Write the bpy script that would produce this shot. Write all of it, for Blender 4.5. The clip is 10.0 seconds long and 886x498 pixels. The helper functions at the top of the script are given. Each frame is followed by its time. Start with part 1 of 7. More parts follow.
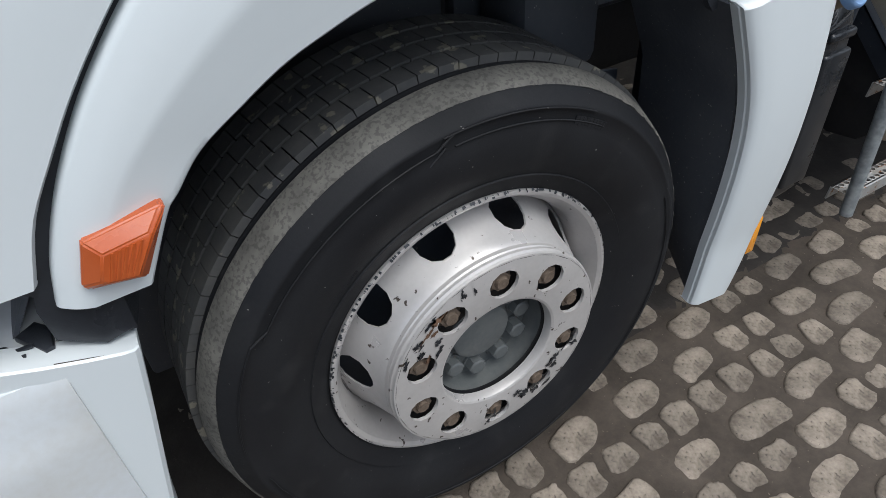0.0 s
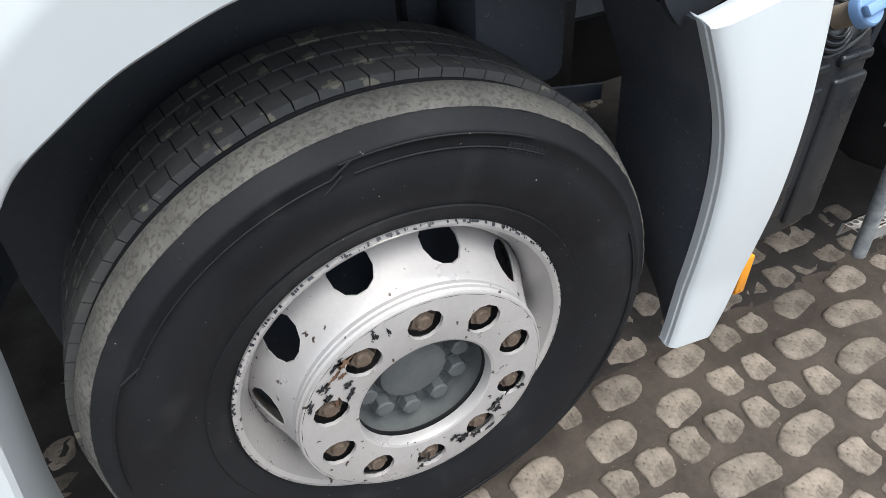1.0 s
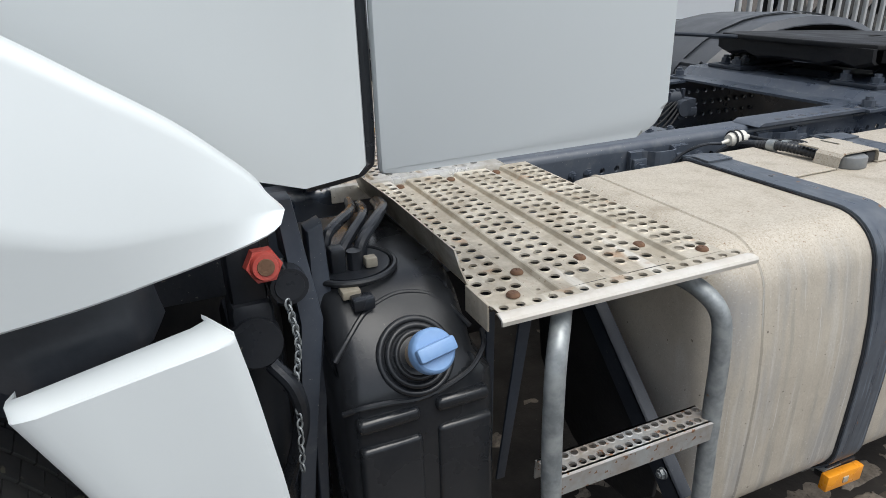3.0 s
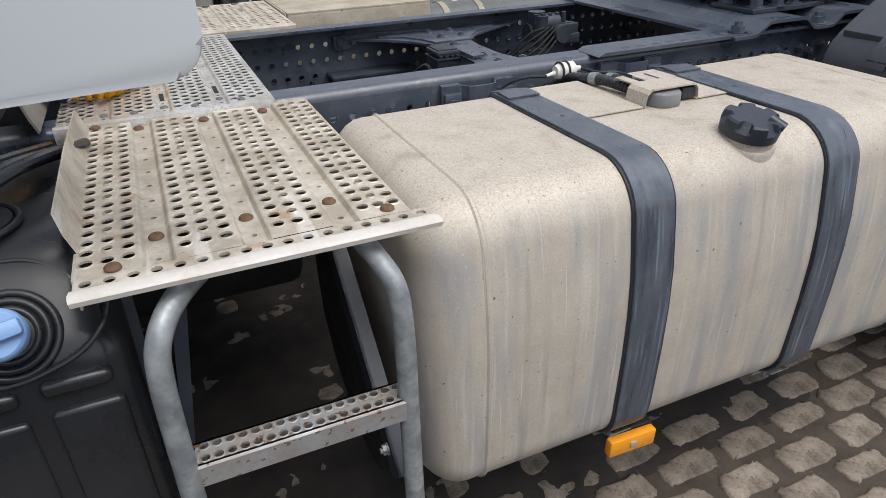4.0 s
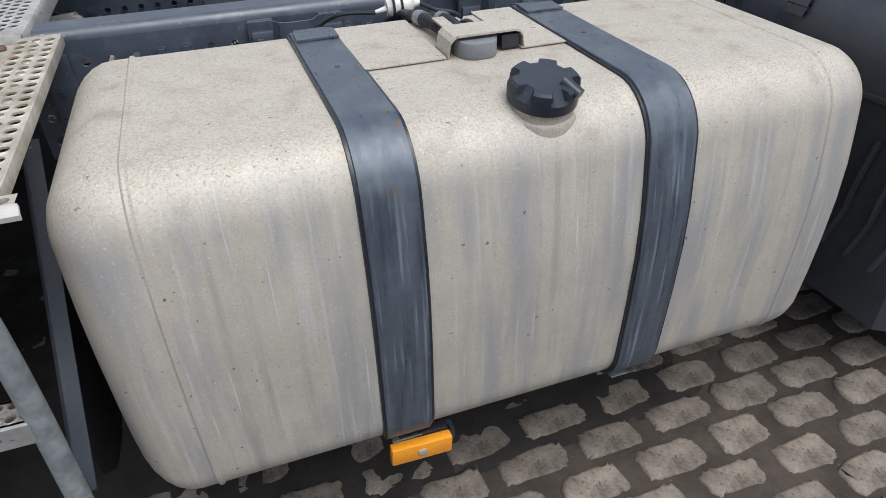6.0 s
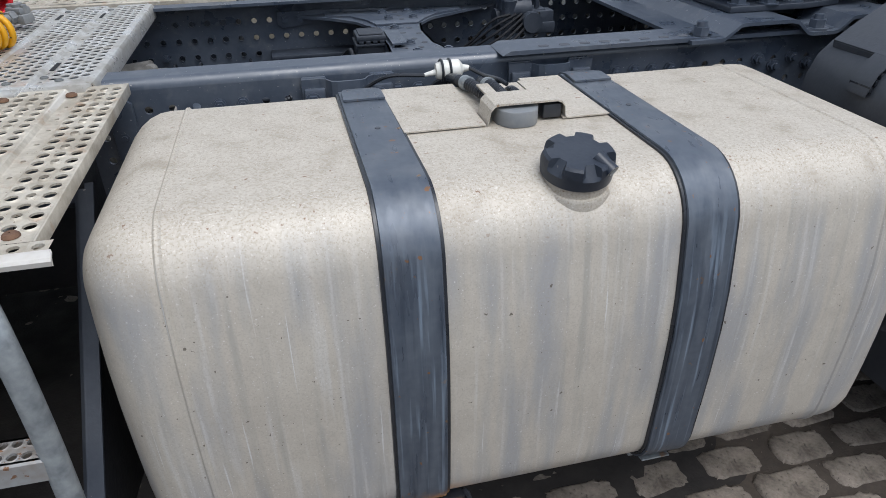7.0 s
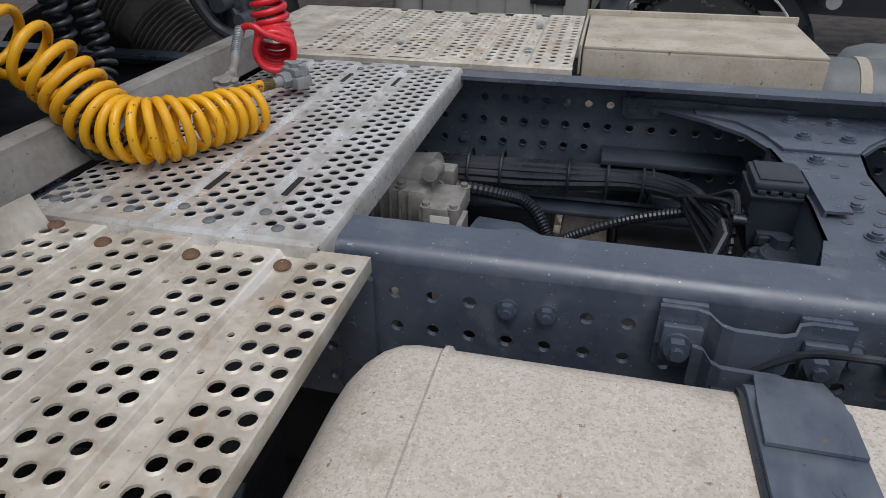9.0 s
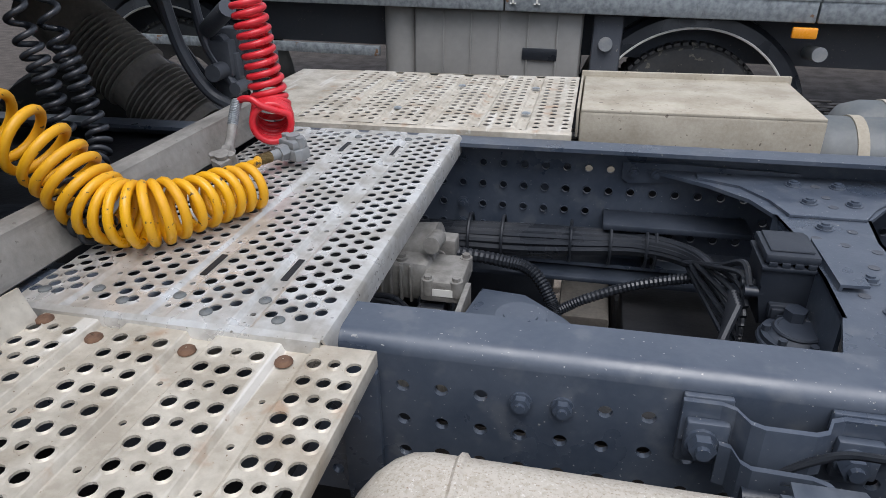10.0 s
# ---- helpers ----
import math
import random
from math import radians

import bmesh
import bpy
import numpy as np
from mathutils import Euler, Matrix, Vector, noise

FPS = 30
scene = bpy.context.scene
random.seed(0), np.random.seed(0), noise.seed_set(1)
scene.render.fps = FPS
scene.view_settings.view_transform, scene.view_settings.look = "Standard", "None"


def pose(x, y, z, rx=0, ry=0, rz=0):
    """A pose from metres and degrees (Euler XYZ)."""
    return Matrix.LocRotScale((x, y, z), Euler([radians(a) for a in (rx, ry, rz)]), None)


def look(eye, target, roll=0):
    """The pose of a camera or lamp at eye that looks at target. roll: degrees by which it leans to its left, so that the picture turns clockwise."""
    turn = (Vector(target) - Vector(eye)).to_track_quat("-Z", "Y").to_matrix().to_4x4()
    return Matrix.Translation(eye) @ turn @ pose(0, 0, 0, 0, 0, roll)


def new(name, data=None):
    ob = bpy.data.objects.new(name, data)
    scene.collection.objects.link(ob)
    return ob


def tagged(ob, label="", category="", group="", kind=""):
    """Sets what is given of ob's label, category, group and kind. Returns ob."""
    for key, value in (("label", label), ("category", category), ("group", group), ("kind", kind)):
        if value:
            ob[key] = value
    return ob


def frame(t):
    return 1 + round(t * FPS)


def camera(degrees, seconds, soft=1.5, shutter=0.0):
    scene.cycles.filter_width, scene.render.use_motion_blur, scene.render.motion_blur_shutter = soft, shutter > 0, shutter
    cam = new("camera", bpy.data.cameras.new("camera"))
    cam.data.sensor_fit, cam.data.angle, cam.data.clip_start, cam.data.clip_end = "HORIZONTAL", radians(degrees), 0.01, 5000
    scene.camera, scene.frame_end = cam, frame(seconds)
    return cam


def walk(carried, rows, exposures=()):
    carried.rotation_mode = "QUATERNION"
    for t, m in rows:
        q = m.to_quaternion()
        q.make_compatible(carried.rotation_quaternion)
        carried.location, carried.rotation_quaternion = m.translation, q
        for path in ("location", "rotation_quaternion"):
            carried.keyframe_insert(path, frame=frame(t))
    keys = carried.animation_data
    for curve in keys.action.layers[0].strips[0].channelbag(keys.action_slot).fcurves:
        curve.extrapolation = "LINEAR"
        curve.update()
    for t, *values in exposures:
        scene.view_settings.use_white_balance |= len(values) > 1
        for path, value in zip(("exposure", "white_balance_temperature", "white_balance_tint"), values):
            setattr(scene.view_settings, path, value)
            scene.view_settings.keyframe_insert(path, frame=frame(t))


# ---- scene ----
cam = camera(68.2, 10.0, soft=0.75)
PATH = [
    (0, (-0.192, -0.526, 1.456), (0.526, 0.812, 0.155), -4.0),
    (0.5, (-0.104, -0.548, 1.424), (0.486, 0.85, 0.122), -4.3),
    (1, (0.031, -0.509, 1.419), (0.627, 0.885, 0.115), -4.1),
    (1.5, (0.215, -0.494, 1.458), (0.826, 1.115, 0.44), -3.5),
    (2, (0.439, -0.505, 1.444), (1.097, 1.135, 0.506), -3.0),
    (2.2, (0.529, -0.514, 1.463), (1.236, 1.151, 0.61), -1.7),
    (3.3, (1.02, -0.539, 1.433), (1.748, 1.156, 0.661), -1.6),
    (3.5, (1.116, -0.543, 1.429), (1.845, 1.149, 0.652), -1.6),
    (4, (1.433, -0.602, 1.413), (2.122, 1.003, 0.439), -1.6),
    (4.5, (1.606, -0.643, 1.383), (2.293, 0.931, 0.358), -1.3),
    (5, (1.785, -0.609, 1.374), (2.47, 0.943, 0.314), -1.1),
    (5.2, (1.854, -0.589, 1.372), (2.485, 0.918, 0.218), -0.9),
    (6.3, (2.045, -0.576, 1.382), (2.486, 1.001, 0.234), -0.8),
    (6.5, (2.06, -0.59, 1.388), (2.442, 1.066, 0.335), -0.8),
    (7, (2.074, -0.568, 1.396), (2.45, 1.099, 0.357), -0.8),
    (7.5, (2.075, -0.418, 1.399), (2.446, 1.25, 0.36), -0.7),
    (8, (2.012, -0.165, 1.433), (2.142, 1.54, 0.397), -0.5),
    (8.5, (1.979, 0.045, 1.414), (1.784, 1.751, 0.389), -0.3),
    (9, (1.988, 0.236, 1.412), (1.58, 1.909, 0.395), -0.3),
    (9.5, (1.941, 0.289, 1.435), (1.529, 2.022, 0.525), -0.2),
    (10, (1.957, 0.287, 1.445), (1.557, 2.028, 0.546), -0.9),
]
EXPOSURE = [(0, 0.48, 6420, 8), (0.5, 0.86, 6470, 8), (1, 1.1, 6550, 8), (1.5, 0.68, 6550, 5), (2, 0.35, 6750, 5), (3.5, 0.46, 6700, 10), (4.5, 0.36, 6750, 12),
            (6.5, 0.34, 6230, 9), (7.5, 0.3, 6200, 11), (8.5, 0.0, 6420, 12), (9, 0.06, 6380, 12), (9.5, 0.42, 6260, 12), (10, 0.45, 6260, 12)]
walk(cam, [(t, look(eye, target, roll)) for t, eye, target, roll in PATH], EXPOSURE)

# ---- light: an overcast sky ----
world = bpy.data.worlds.new("overcast_sky")
scene.world = world
world.use_nodes = True
wn, wl = world.node_tree.nodes, world.node_tree.links
sky = wn.new("ShaderNodeTexSky")
sky.sky_type, sky.sun_disc = "NISHITA", False
sky.sun_elevation, sky.sun_rotation = radians(70), radians(155)
sky.dust_density, sky.air_density = 3.0, 1.0
pale = wn.new("ShaderNodeHueSaturation")
pale.inputs["Saturation"].default_value = 0.55
wl.new(sky.outputs[0], pale.inputs["Color"])
wl.new(pale.outputs[0], wn["Background"].inputs["Color"])
wn["Background"].inputs["Strength"].default_value = 0.15
sun = new("sun", bpy.data.lights.new("sun", "SUN"))
sun.data.energy, sun.data.angle, sun.data.color = 1.5, radians(50), (0.95, 0.98, 1.0)
sun.matrix_world = look((0.6, -1.75, 4.0), (0, 0, 0))


# ---- materials ----
def material(name, base, second=None, rough=0.6, metal=0.0, grain=60.0, stain=5.0, mix=0.5, bump=0.15,
             spots=None, spot_scale=40.0, spot_level=0.66, stretch=(1, 1, 1), coat=0.0, rough_var=0.15, random_tint=0.0):
    """A surface with variation at two scales, optional spots of another colour, and fine relief."""
    m = bpy.data.materials.new(name)
    m.use_nodes = True
    n, l = m.node_tree.nodes, m.node_tree.links
    p = n["Principled BSDF"]
    p.inputs["Roughness"].default_value, p.inputs["Metallic"].default_value = rough, metal
    p.inputs["Coat Weight"].default_value = coat
    p.inputs["Coat Roughness"].default_value = 0.08
    tc, mp = n.new("ShaderNodeTexCoord"), n.new("ShaderNodeMapping")
    mp.inputs["Scale"].default_value = stretch
    l.new(tc.outputs["Object"], mp.inputs["Vector"])

    def noisy(scale, detail, vec):
        t = n.new("ShaderNodeTexNoise")
        t.inputs["Scale"].default_value, t.inputs["Detail"].default_value = scale, detail
        l.new(vec, t.inputs["Vector"])
        return t.outputs["Fac"]

    def ramp(fac, lo, hi):
        r = n.new("ShaderNodeMapRange")
        r.inputs["From Min"].default_value, r.inputs["From Max"].default_value = lo, hi
        l.new(fac, r.inputs["Value"])
        return r.outputs["Result"]

    def blend(fac, a, b):
        x = n.new("ShaderNodeMix")
        x.data_type = "RGBA"
        l.new(fac, x.inputs["Factor"])
        for sock, v in ((x.inputs["A"], a), (x.inputs["B"], b)):
            if isinstance(v, tuple):
                sock.default_value = (*v, 1)
            else:
                l.new(v, sock)
        return x.outputs["Result"]

    second = second or tuple(c * 0.7 for c in base)
    big = ramp(noisy(stain, 6, mp.outputs[0]), 0.35, 0.7)
    small = ramp(noisy(grain, 4, tc.outputs["Object"]), 0.35, 0.7)
    both = n.new("ShaderNodeMath")
    both.operation = "MULTIPLY_ADD"
    l.new(small, both.inputs[0])
    both.inputs[1].default_value = 0.4 * mix
    half = n.new("ShaderNodeMath")
    half.operation = "MULTIPLY"
    l.new(big, half.inputs[0])
    half.inputs[1].default_value = mix
    l.new(half.outputs[0], both.inputs[2])
    col = blend(both.outputs[0], base, second)
    if spots:
        col = blend(ramp(noisy(spot_scale, 5, tc.outputs["Object"]), spot_level, spot_level + 0.03), col, spots)
    if random_tint:
        oi = n.new("ShaderNodeObjectInfo")
        gi = n.new("ShaderNodeNewGeometry")
        ad = n.new("ShaderNodeMath")
        ad.operation = "ADD"
        l.new(oi.outputs["Random"], ad.inputs[0])
        l.new(gi.outputs["Random Per Island"], ad.inputs[1])
        fr = n.new("ShaderNodeMath")
        fr.operation = "FRACT"
        l.new(ad.outputs[0], fr.inputs[0])
        hs = n.new("ShaderNodeHueSaturation")
        l.new(col, hs.inputs["Color"])
        mr = n.new("ShaderNodeMapRange")
        mr.inputs["To Min"].default_value, mr.inputs["To Max"].default_value = 1 - random_tint, 1 + random_tint
        l.new(fr.outputs[0], mr.inputs["Value"])
        l.new(mr.outputs["Result"], hs.inputs["Value"])
        col = hs.outputs[0]
    l.new(col, p.inputs["Base Color"])
    rr = n.new("ShaderNodeMapRange")
    rr.inputs["To Min"].default_value = max(rough - rough_var, 0.03)
    rr.inputs["To Max"].default_value = min(rough + rough_var, 1.0)
    l.new(big, rr.inputs["Value"])
    l.new(rr.outputs["Result"], p.inputs["Roughness"])
    if bump:
        b = n.new("ShaderNodeBump")
        b.inputs["Strength"].default_value, b.inputs["Distance"].default_value = bump, 0.002
        l.new(noisy(grain * 2, 5, tc.outputs["Object"]), b.inputs["Height"])
        l.new(b.outputs[0], p.inputs["Normal"])
    return m


white_paint = material("white_paint", (0.655, 0.7, 0.715), (0.62, 0.66, 0.675), 0.33, grain=300, stain=1.5, mix=0.08, bump=0.0, coat=0.2, rough_var=0.03)
dirty_white = material("dirty_white", (0.56, 0.59, 0.61), (0.45, 0.44, 0.41), 0.45, grain=90, stain=9, mix=0.5, bump=0.05)
rubber = material("tyre_rubber", (0.0095, 0.01, 0.012), (0.0165, 0.017, 0.0185), 0.62, grain=160, stain=7, mix=0.7, bump=0.12, spots=(0.3, 0.29, 0.27), spot_scale=170, spot_level=0.735)
worn_rubber = material("worn_tread_rubber", (0.16, 0.152, 0.135), (0.085, 0.082, 0.074), 0.9, grain=70, stain=14, mix=0.8, bump=0.3)
tread_rubber = material("tread_rubber", (0.055, 0.056, 0.058), (0.09, 0.088, 0.083), 0.85, grain=60, stain=14, mix=0.8, bump=0.25, spots=(0.19, 0.175, 0.14), spot_scale=26, spot_level=0.62)
rim_paint = material("silver_rim_paint", (0.59, 0.57, 0.56), (0.46, 0.445, 0.43), 0.4, 0.4, grain=120, stain=9, mix=0.5, bump=0.06, spots=(0.07, 0.055, 0.045), spot_scale=55, spot_level=0.665)
rust = material("rusty_steel", (0.1, 0.052, 0.032), (0.19, 0.11, 0.068), 0.85, 0.2, grain=120, stain=30, mix=0.9, bump=0.4)
hub_grey = material("hub_grey_paint", (0.16, 0.175, 0.19), (0.25, 0.25, 0.24), 0.55, grain=90, stain=15, mix=0.8, bump=0.1)
black_plastic = material("black_plastic", (0.014, 0.0165, 0.021), (0.027, 0.03, 0.036), 0.36, grain=150, stain=8, mix=0.7, bump=0.1, spots=(0.09, 0.085, 0.078), spot_scale=90, spot_level=0.73)
liner_plastic = material("dusty_liner_plastic", (0.058, 0.065, 0.079), (0.088, 0.093, 0.103), 0.7, grain=60, stain=8, mix=0.6, bump=0.4, spots=(0.2, 0.185, 0.165), spot_scale=70, spot_level=0.7)
chassis_paint = material("chassis_grey_paint", (0.039, 0.052, 0.075), (0.074, 0.088, 0.112), 0.4, grain=80, stain=9, mix=0.8, bump=0.1, spots=(0.2, 0.2, 0.195), spot_scale=75, spot_level=0.71)
dark_steel = material("dark_steel", (0.017, 0.023, 0.035), (0.038, 0.046, 0.06), 0.5, grain=90, stain=10, mix=0.7, bump=0.15, spots=(0.14, 0.135, 0.125), spot_scale=60, spot_level=0.71)
tank_black = material("glossy_black_plastic", (0.013, 0.015, 0.0185), (0.026, 0.028, 0.031), 0.33, grain=120, stain=6, mix=0.7, bump=0.06, spots=(0.1, 0.092, 0.08), spot_scale=60, spot_level=0.735)
strap_steel = material("strap_steel", (0.065, 0.08, 0.105), (0.15, 0.17, 0.195), 0.42, 0.25, grain=70, stain=9, mix=0.5, bump=0.06, stretch=(7, 2, 0.8), spots=(0.2, 0.12, 0.06), spot_scale=34, spot_level=0.7)
cream_plate = material("weathered_aluminium", (0.62, 0.572, 0.482), (0.37, 0.33, 0.265), 0.5, 0.2, grain=75, stain=12, mix=1.0, bump=0.45, spots=(0.2, 0.15, 0.1), spot_scale=170, spot_level=0.69)
bright_plate = material("bright_aluminium", (0.72, 0.715, 0.69), (0.44, 0.415, 0.37), 0.36, 0.5, grain=60, stain=14, mix=1.0, bump=0.35, spots=(0.17, 0.15, 0.12), spot_scale=130, spot_level=0.68)
nosing_paint = material("pale_worn_edge", (0.68, 0.66, 0.62), (0.5, 0.46, 0.4), 0.5, 0.2, grain=90, stain=10, mix=0.6, bump=0.15)
upstand_metal = material("weathered_upstand", (0.33, 0.315, 0.285), (0.2, 0.19, 0.17), 0.7, 0.15, grain=90, stain=12, mix=0.8, bump=0.3, spots=(0.16, 0.15, 0.13), spot_scale=70, spot_level=0.68)
galvanised = material("galvanised_steel", (0.4, 0.43, 0.44), (0.2, 0.22, 0.23), 0.5, 0.4, grain=60, stain=32, mix=0.95, bump=0.15, spots=(0.24, 0.14, 0.08), spot_scale=16, spot_level=0.67)
cream_paint = material("dusty_cream_paint", (0.42, 0.38, 0.305), (0.29, 0.255, 0.195), 0.7, grain=120, stain=9, mix=0.9, bump=0.25, spots=(0.13, 0.105, 0.08), spot_scale=80, spot_level=0.67)
amber = material("amber_plastic", (0.85, 0.33, 0.02), (0.75, 0.26, 0.02), 0.3, grain=200, stain=20, mix=0.5, bump=0.05, coat=0.3)
signal_orange = material("signal_lens_orange", (0.42, 0.07, 0.012), (0.52, 0.12, 0.03), 0.35, grain=200, stain=12, mix=0.5, bump=0.05, coat=0.4)
blue_cap = material("blue_cap_plastic", (0.16, 0.3, 0.55), (0.24, 0.38, 0.6), 0.5, grain=120, stain=14, mix=0.7, bump=0.08)
red_plastic = material("red_plastic", (0.5, 0.045, 0.035), (0.4, 0.09, 0.07), 0.55, grain=120, stain=16, mix=0.7, bump=0.1)
red_hose = material("red_hose", (0.62, 0.02, 0.03), (0.5, 0.02, 0.03), 0.35, grain=120, stain=12, mix=0.5, bump=0.03)
yellow_hose = material("yellow_hose", (0.78, 0.4, 0.006), (0.62, 0.29, 0.006), 0.42, grain=90, stain=10, mix=0.6, bump=0.05, spots=(0.1, 0.065, 0.025), spot_scale=75, spot_level=0.655)
white_plastic = material("white_plastic", (0.72, 0.71, 0.66), (0.55, 0.53, 0.47), 0.4, grain=120, stain=30, mix=0.6, bump=0.03)
cast_metal = material("cast_aluminium", (0.3, 0.29, 0.265), (0.17, 0.16, 0.145), 0.65, 0.3, grain=110, stain=26, mix=0.8, bump=0.4)
dirt = material("packed_dirt", (0.07, 0.054, 0.041), (0.037, 0.029, 0.022), 0.95, grain=70, stain=7, mix=0.9, bump=1.0, spots=(0.17, 0.14, 0.11), spot_scale=120, spot_level=0.7)
# Mud colour with the shade below the truck put into it.
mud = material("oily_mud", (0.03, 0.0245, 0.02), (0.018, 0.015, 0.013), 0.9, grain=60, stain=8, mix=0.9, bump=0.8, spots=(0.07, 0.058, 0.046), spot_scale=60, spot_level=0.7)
box_plastic = material("control_box_plastic", (0.016, 0.02, 0.028), (0.03, 0.035, 0.044), 0.45, grain=120, stain=8, mix=0.6, bump=0.08, spots=(0.1, 0.1, 0.095), spot_scale=80, spot_level=0.73)
hub_dark = material("dull_hub_paint", (0.085, 0.096, 0.1), (0.14, 0.145, 0.14), 0.55, grain=90, stain=15, mix=0.8, bump=0.1, spots=(0.2, 0.15, 0.1), spot_scale=50, spot_level=0.7)
nut_rust = material("brown_nut_rust", (0.1, 0.072, 0.052), (0.19, 0.145, 0.11), 0.8, 0.2, grain=140, stain=40, mix=0.9, bump=0.4)
guard_plastic = material("mudguard_plastic", (0.04, 0.045, 0.054), (0.068, 0.074, 0.085), 0.45, grain=90, stain=6, mix=0.7, bump=0.12, spots=(0.16, 0.15, 0.135), spot_scale=70, spot_level=0.74)
bellows_rubber = material("dusty_bellows_rubber", (0.26, 0.235, 0.2), (0.15, 0.135, 0.12), 0.7, grain=80, stain=10, mix=0.8, bump=0.3, spots=(0.2, 0.17, 0.13), spot_scale=50, spot_level=0.68)
# Near-black for greasy parts; deep shade below the truck is put into it too.
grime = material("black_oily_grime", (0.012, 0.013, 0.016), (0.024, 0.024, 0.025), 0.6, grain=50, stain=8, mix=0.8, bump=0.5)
brass = material("dull_brass", (0.3, 0.22, 0.1), (0.2, 0.15, 0.08), 0.45, 0.7, grain=90, stain=20, mix=0.7, bump=0.1)
stone = material("concrete_paver", (0.285, 0.241, 0.195), (0.11, 0.091, 0.072), 0.92, grain=120, stain=13, mix=0.95, bump=0.9, spots=(0.085, 0.07, 0.057), spot_scale=110, spot_level=0.63, random_tint=0.2)
bg_white = material("far_white_panel", (0.7, 0.74, 0.78), (0.62, 0.66, 0.7), 0.4, grain=40, stain=2, mix=0.4, bump=0.0)
bg_grey = material("far_grey_panel", (0.3, 0.29, 0.27), (0.22, 0.215, 0.2), 0.6, grain=30, stain=3, mix=0.7, bump=0.05)


def layer(m, stretch, scale, detail, lo, hi, most, colour, where=None):
    """Lays streaks or specks of another colour over a material, where the mask says."""
    n, l = m.node_tree.nodes, m.node_tree.links
    p = n["Principled BSDF"]
    tc, mp, t, r, x = (n.new(k) for k in ("ShaderNodeTexCoord", "ShaderNodeMapping", "ShaderNodeTexNoise", "ShaderNodeMapRange", "ShaderNodeMix"))
    mp.inputs["Scale"].default_value = stretch
    l.new(tc.outputs["Object"], mp.inputs["Vector"])
    t.inputs["Scale"].default_value, t.inputs["Detail"].default_value = scale, detail
    l.new(mp.outputs[0], t.inputs["Vector"])
    r.inputs["From Min"].default_value, r.inputs["From Max"].default_value, r.inputs["To Max"].default_value = lo, hi, most
    l.new(t.outputs["Fac"], r.inputs["Value"])
    fac = r.outputs["Result"]
    if where:
        w = n.new("ShaderNodeMath")
        w.operation = "MULTIPLY"
        l.new(fac, w.inputs[0])
        l.new(where, w.inputs[1])
        fac = w.outputs[0]
    x.data_type = "RGBA"
    l.new(fac, x.inputs["Factor"])
    l.new(p.inputs["Base Color"].links[0].from_socket, x.inputs["A"])
    x.inputs["B"].default_value = (*colour, 1)
    l.new(x.outputs["Result"], p.inputs["Base Color"])


def by_height(m, lo, hi):
    """Two masks for a material: one for what lies above the given heights, one for what lies below."""
    n, l = m.node_tree.nodes, m.node_tree.links
    tc, sep = n.new("ShaderNodeTexCoord"), n.new("ShaderNodeSeparateXYZ")
    l.new(tc.outputs["Object"], sep.inputs[0])
    rise, fall = n.new("ShaderNodeMapRange"), n.new("ShaderNodeMath")
    rise.inputs["From Min"].default_value, rise.inputs["From Max"].default_value = lo, hi
    l.new(sep.outputs["Z"], rise.inputs["Value"])
    fall.operation = "SUBTRACT"
    fall.inputs[0].default_value = 1.0
    l.new(rise.outputs["Result"], fall.inputs[1])
    return rise.outputs["Result"], fall.outputs[0]


def tank_skin():
    """Dull aluminium with brown specks of dust on top, run marks down the side."""
    m = material("fuel_tank_aluminium", (0.52, 0.476, 0.404), (0.41, 0.366, 0.308), 0.54, 0.12, grain=60, stain=14, mix=0.5, bump=0.25,
                 spots=(0.2, 0.155, 0.11), spot_scale=150, spot_level=0.735, rough_var=0.08)
    top, side = by_height(m, 0.88, 0.975)
    layer(m, (16, 1.2, 2.2), 1.0, 4, 0.46, 0.62, 0.9, (0.345, 0.34, 0.335), side)
    layer(m, (70, 2, 3.2), 1.0, 5, 0.57, 0.7, 0.5, (0.6, 0.59, 0.565), side)
    layer(m, (46, 2.0, 2.6), 1.0, 5, 0.58, 0.72, 0.45, (0.28, 0.27, 0.25), side)
    layer(m, (150, 4, 3), 1.0, 3, 0.69, 0.73, 0.6, (0.68, 0.69, 0.69), side)
    layer(m, (1, 1, 1), 260, 3, 0.67, 0.7, 0.6, (0.7, 0.69, 0.67), side)
    layer(m, (1, 1, 1), 330, 4, 0.5, 0.64, 0.35, (0.34, 0.31, 0.26), side)
    layer(m, (1, 1, 1), 95, 2, 0.735, 0.745, 0.9, (0.12, 0.1, 0.08), side)
    layer(m, (1, 1, 1), 210, 5, 0.46, 0.62, 0.5, (0.33, 0.28, 0.21), top)
    layer(m, (1, 1, 1), 420, 3, 0.6, 0.67, 0.55, (0.22, 0.17, 0.115), top)
    layer(m, (1, 1, 1), 75, 3, 0.7, 0.715, 0.8, (0.2, 0.11, 0.06), top)
    layer(m, (1, 1, 1), 260, 3, 0.64, 0.67, 0.8, (0.62, 0.59, 0.54), top)
    layer(m, (1, 1, 1), 14, 5, 0.58, 0.72, 0.4, (0.27, 0.225, 0.165), top)
    return m


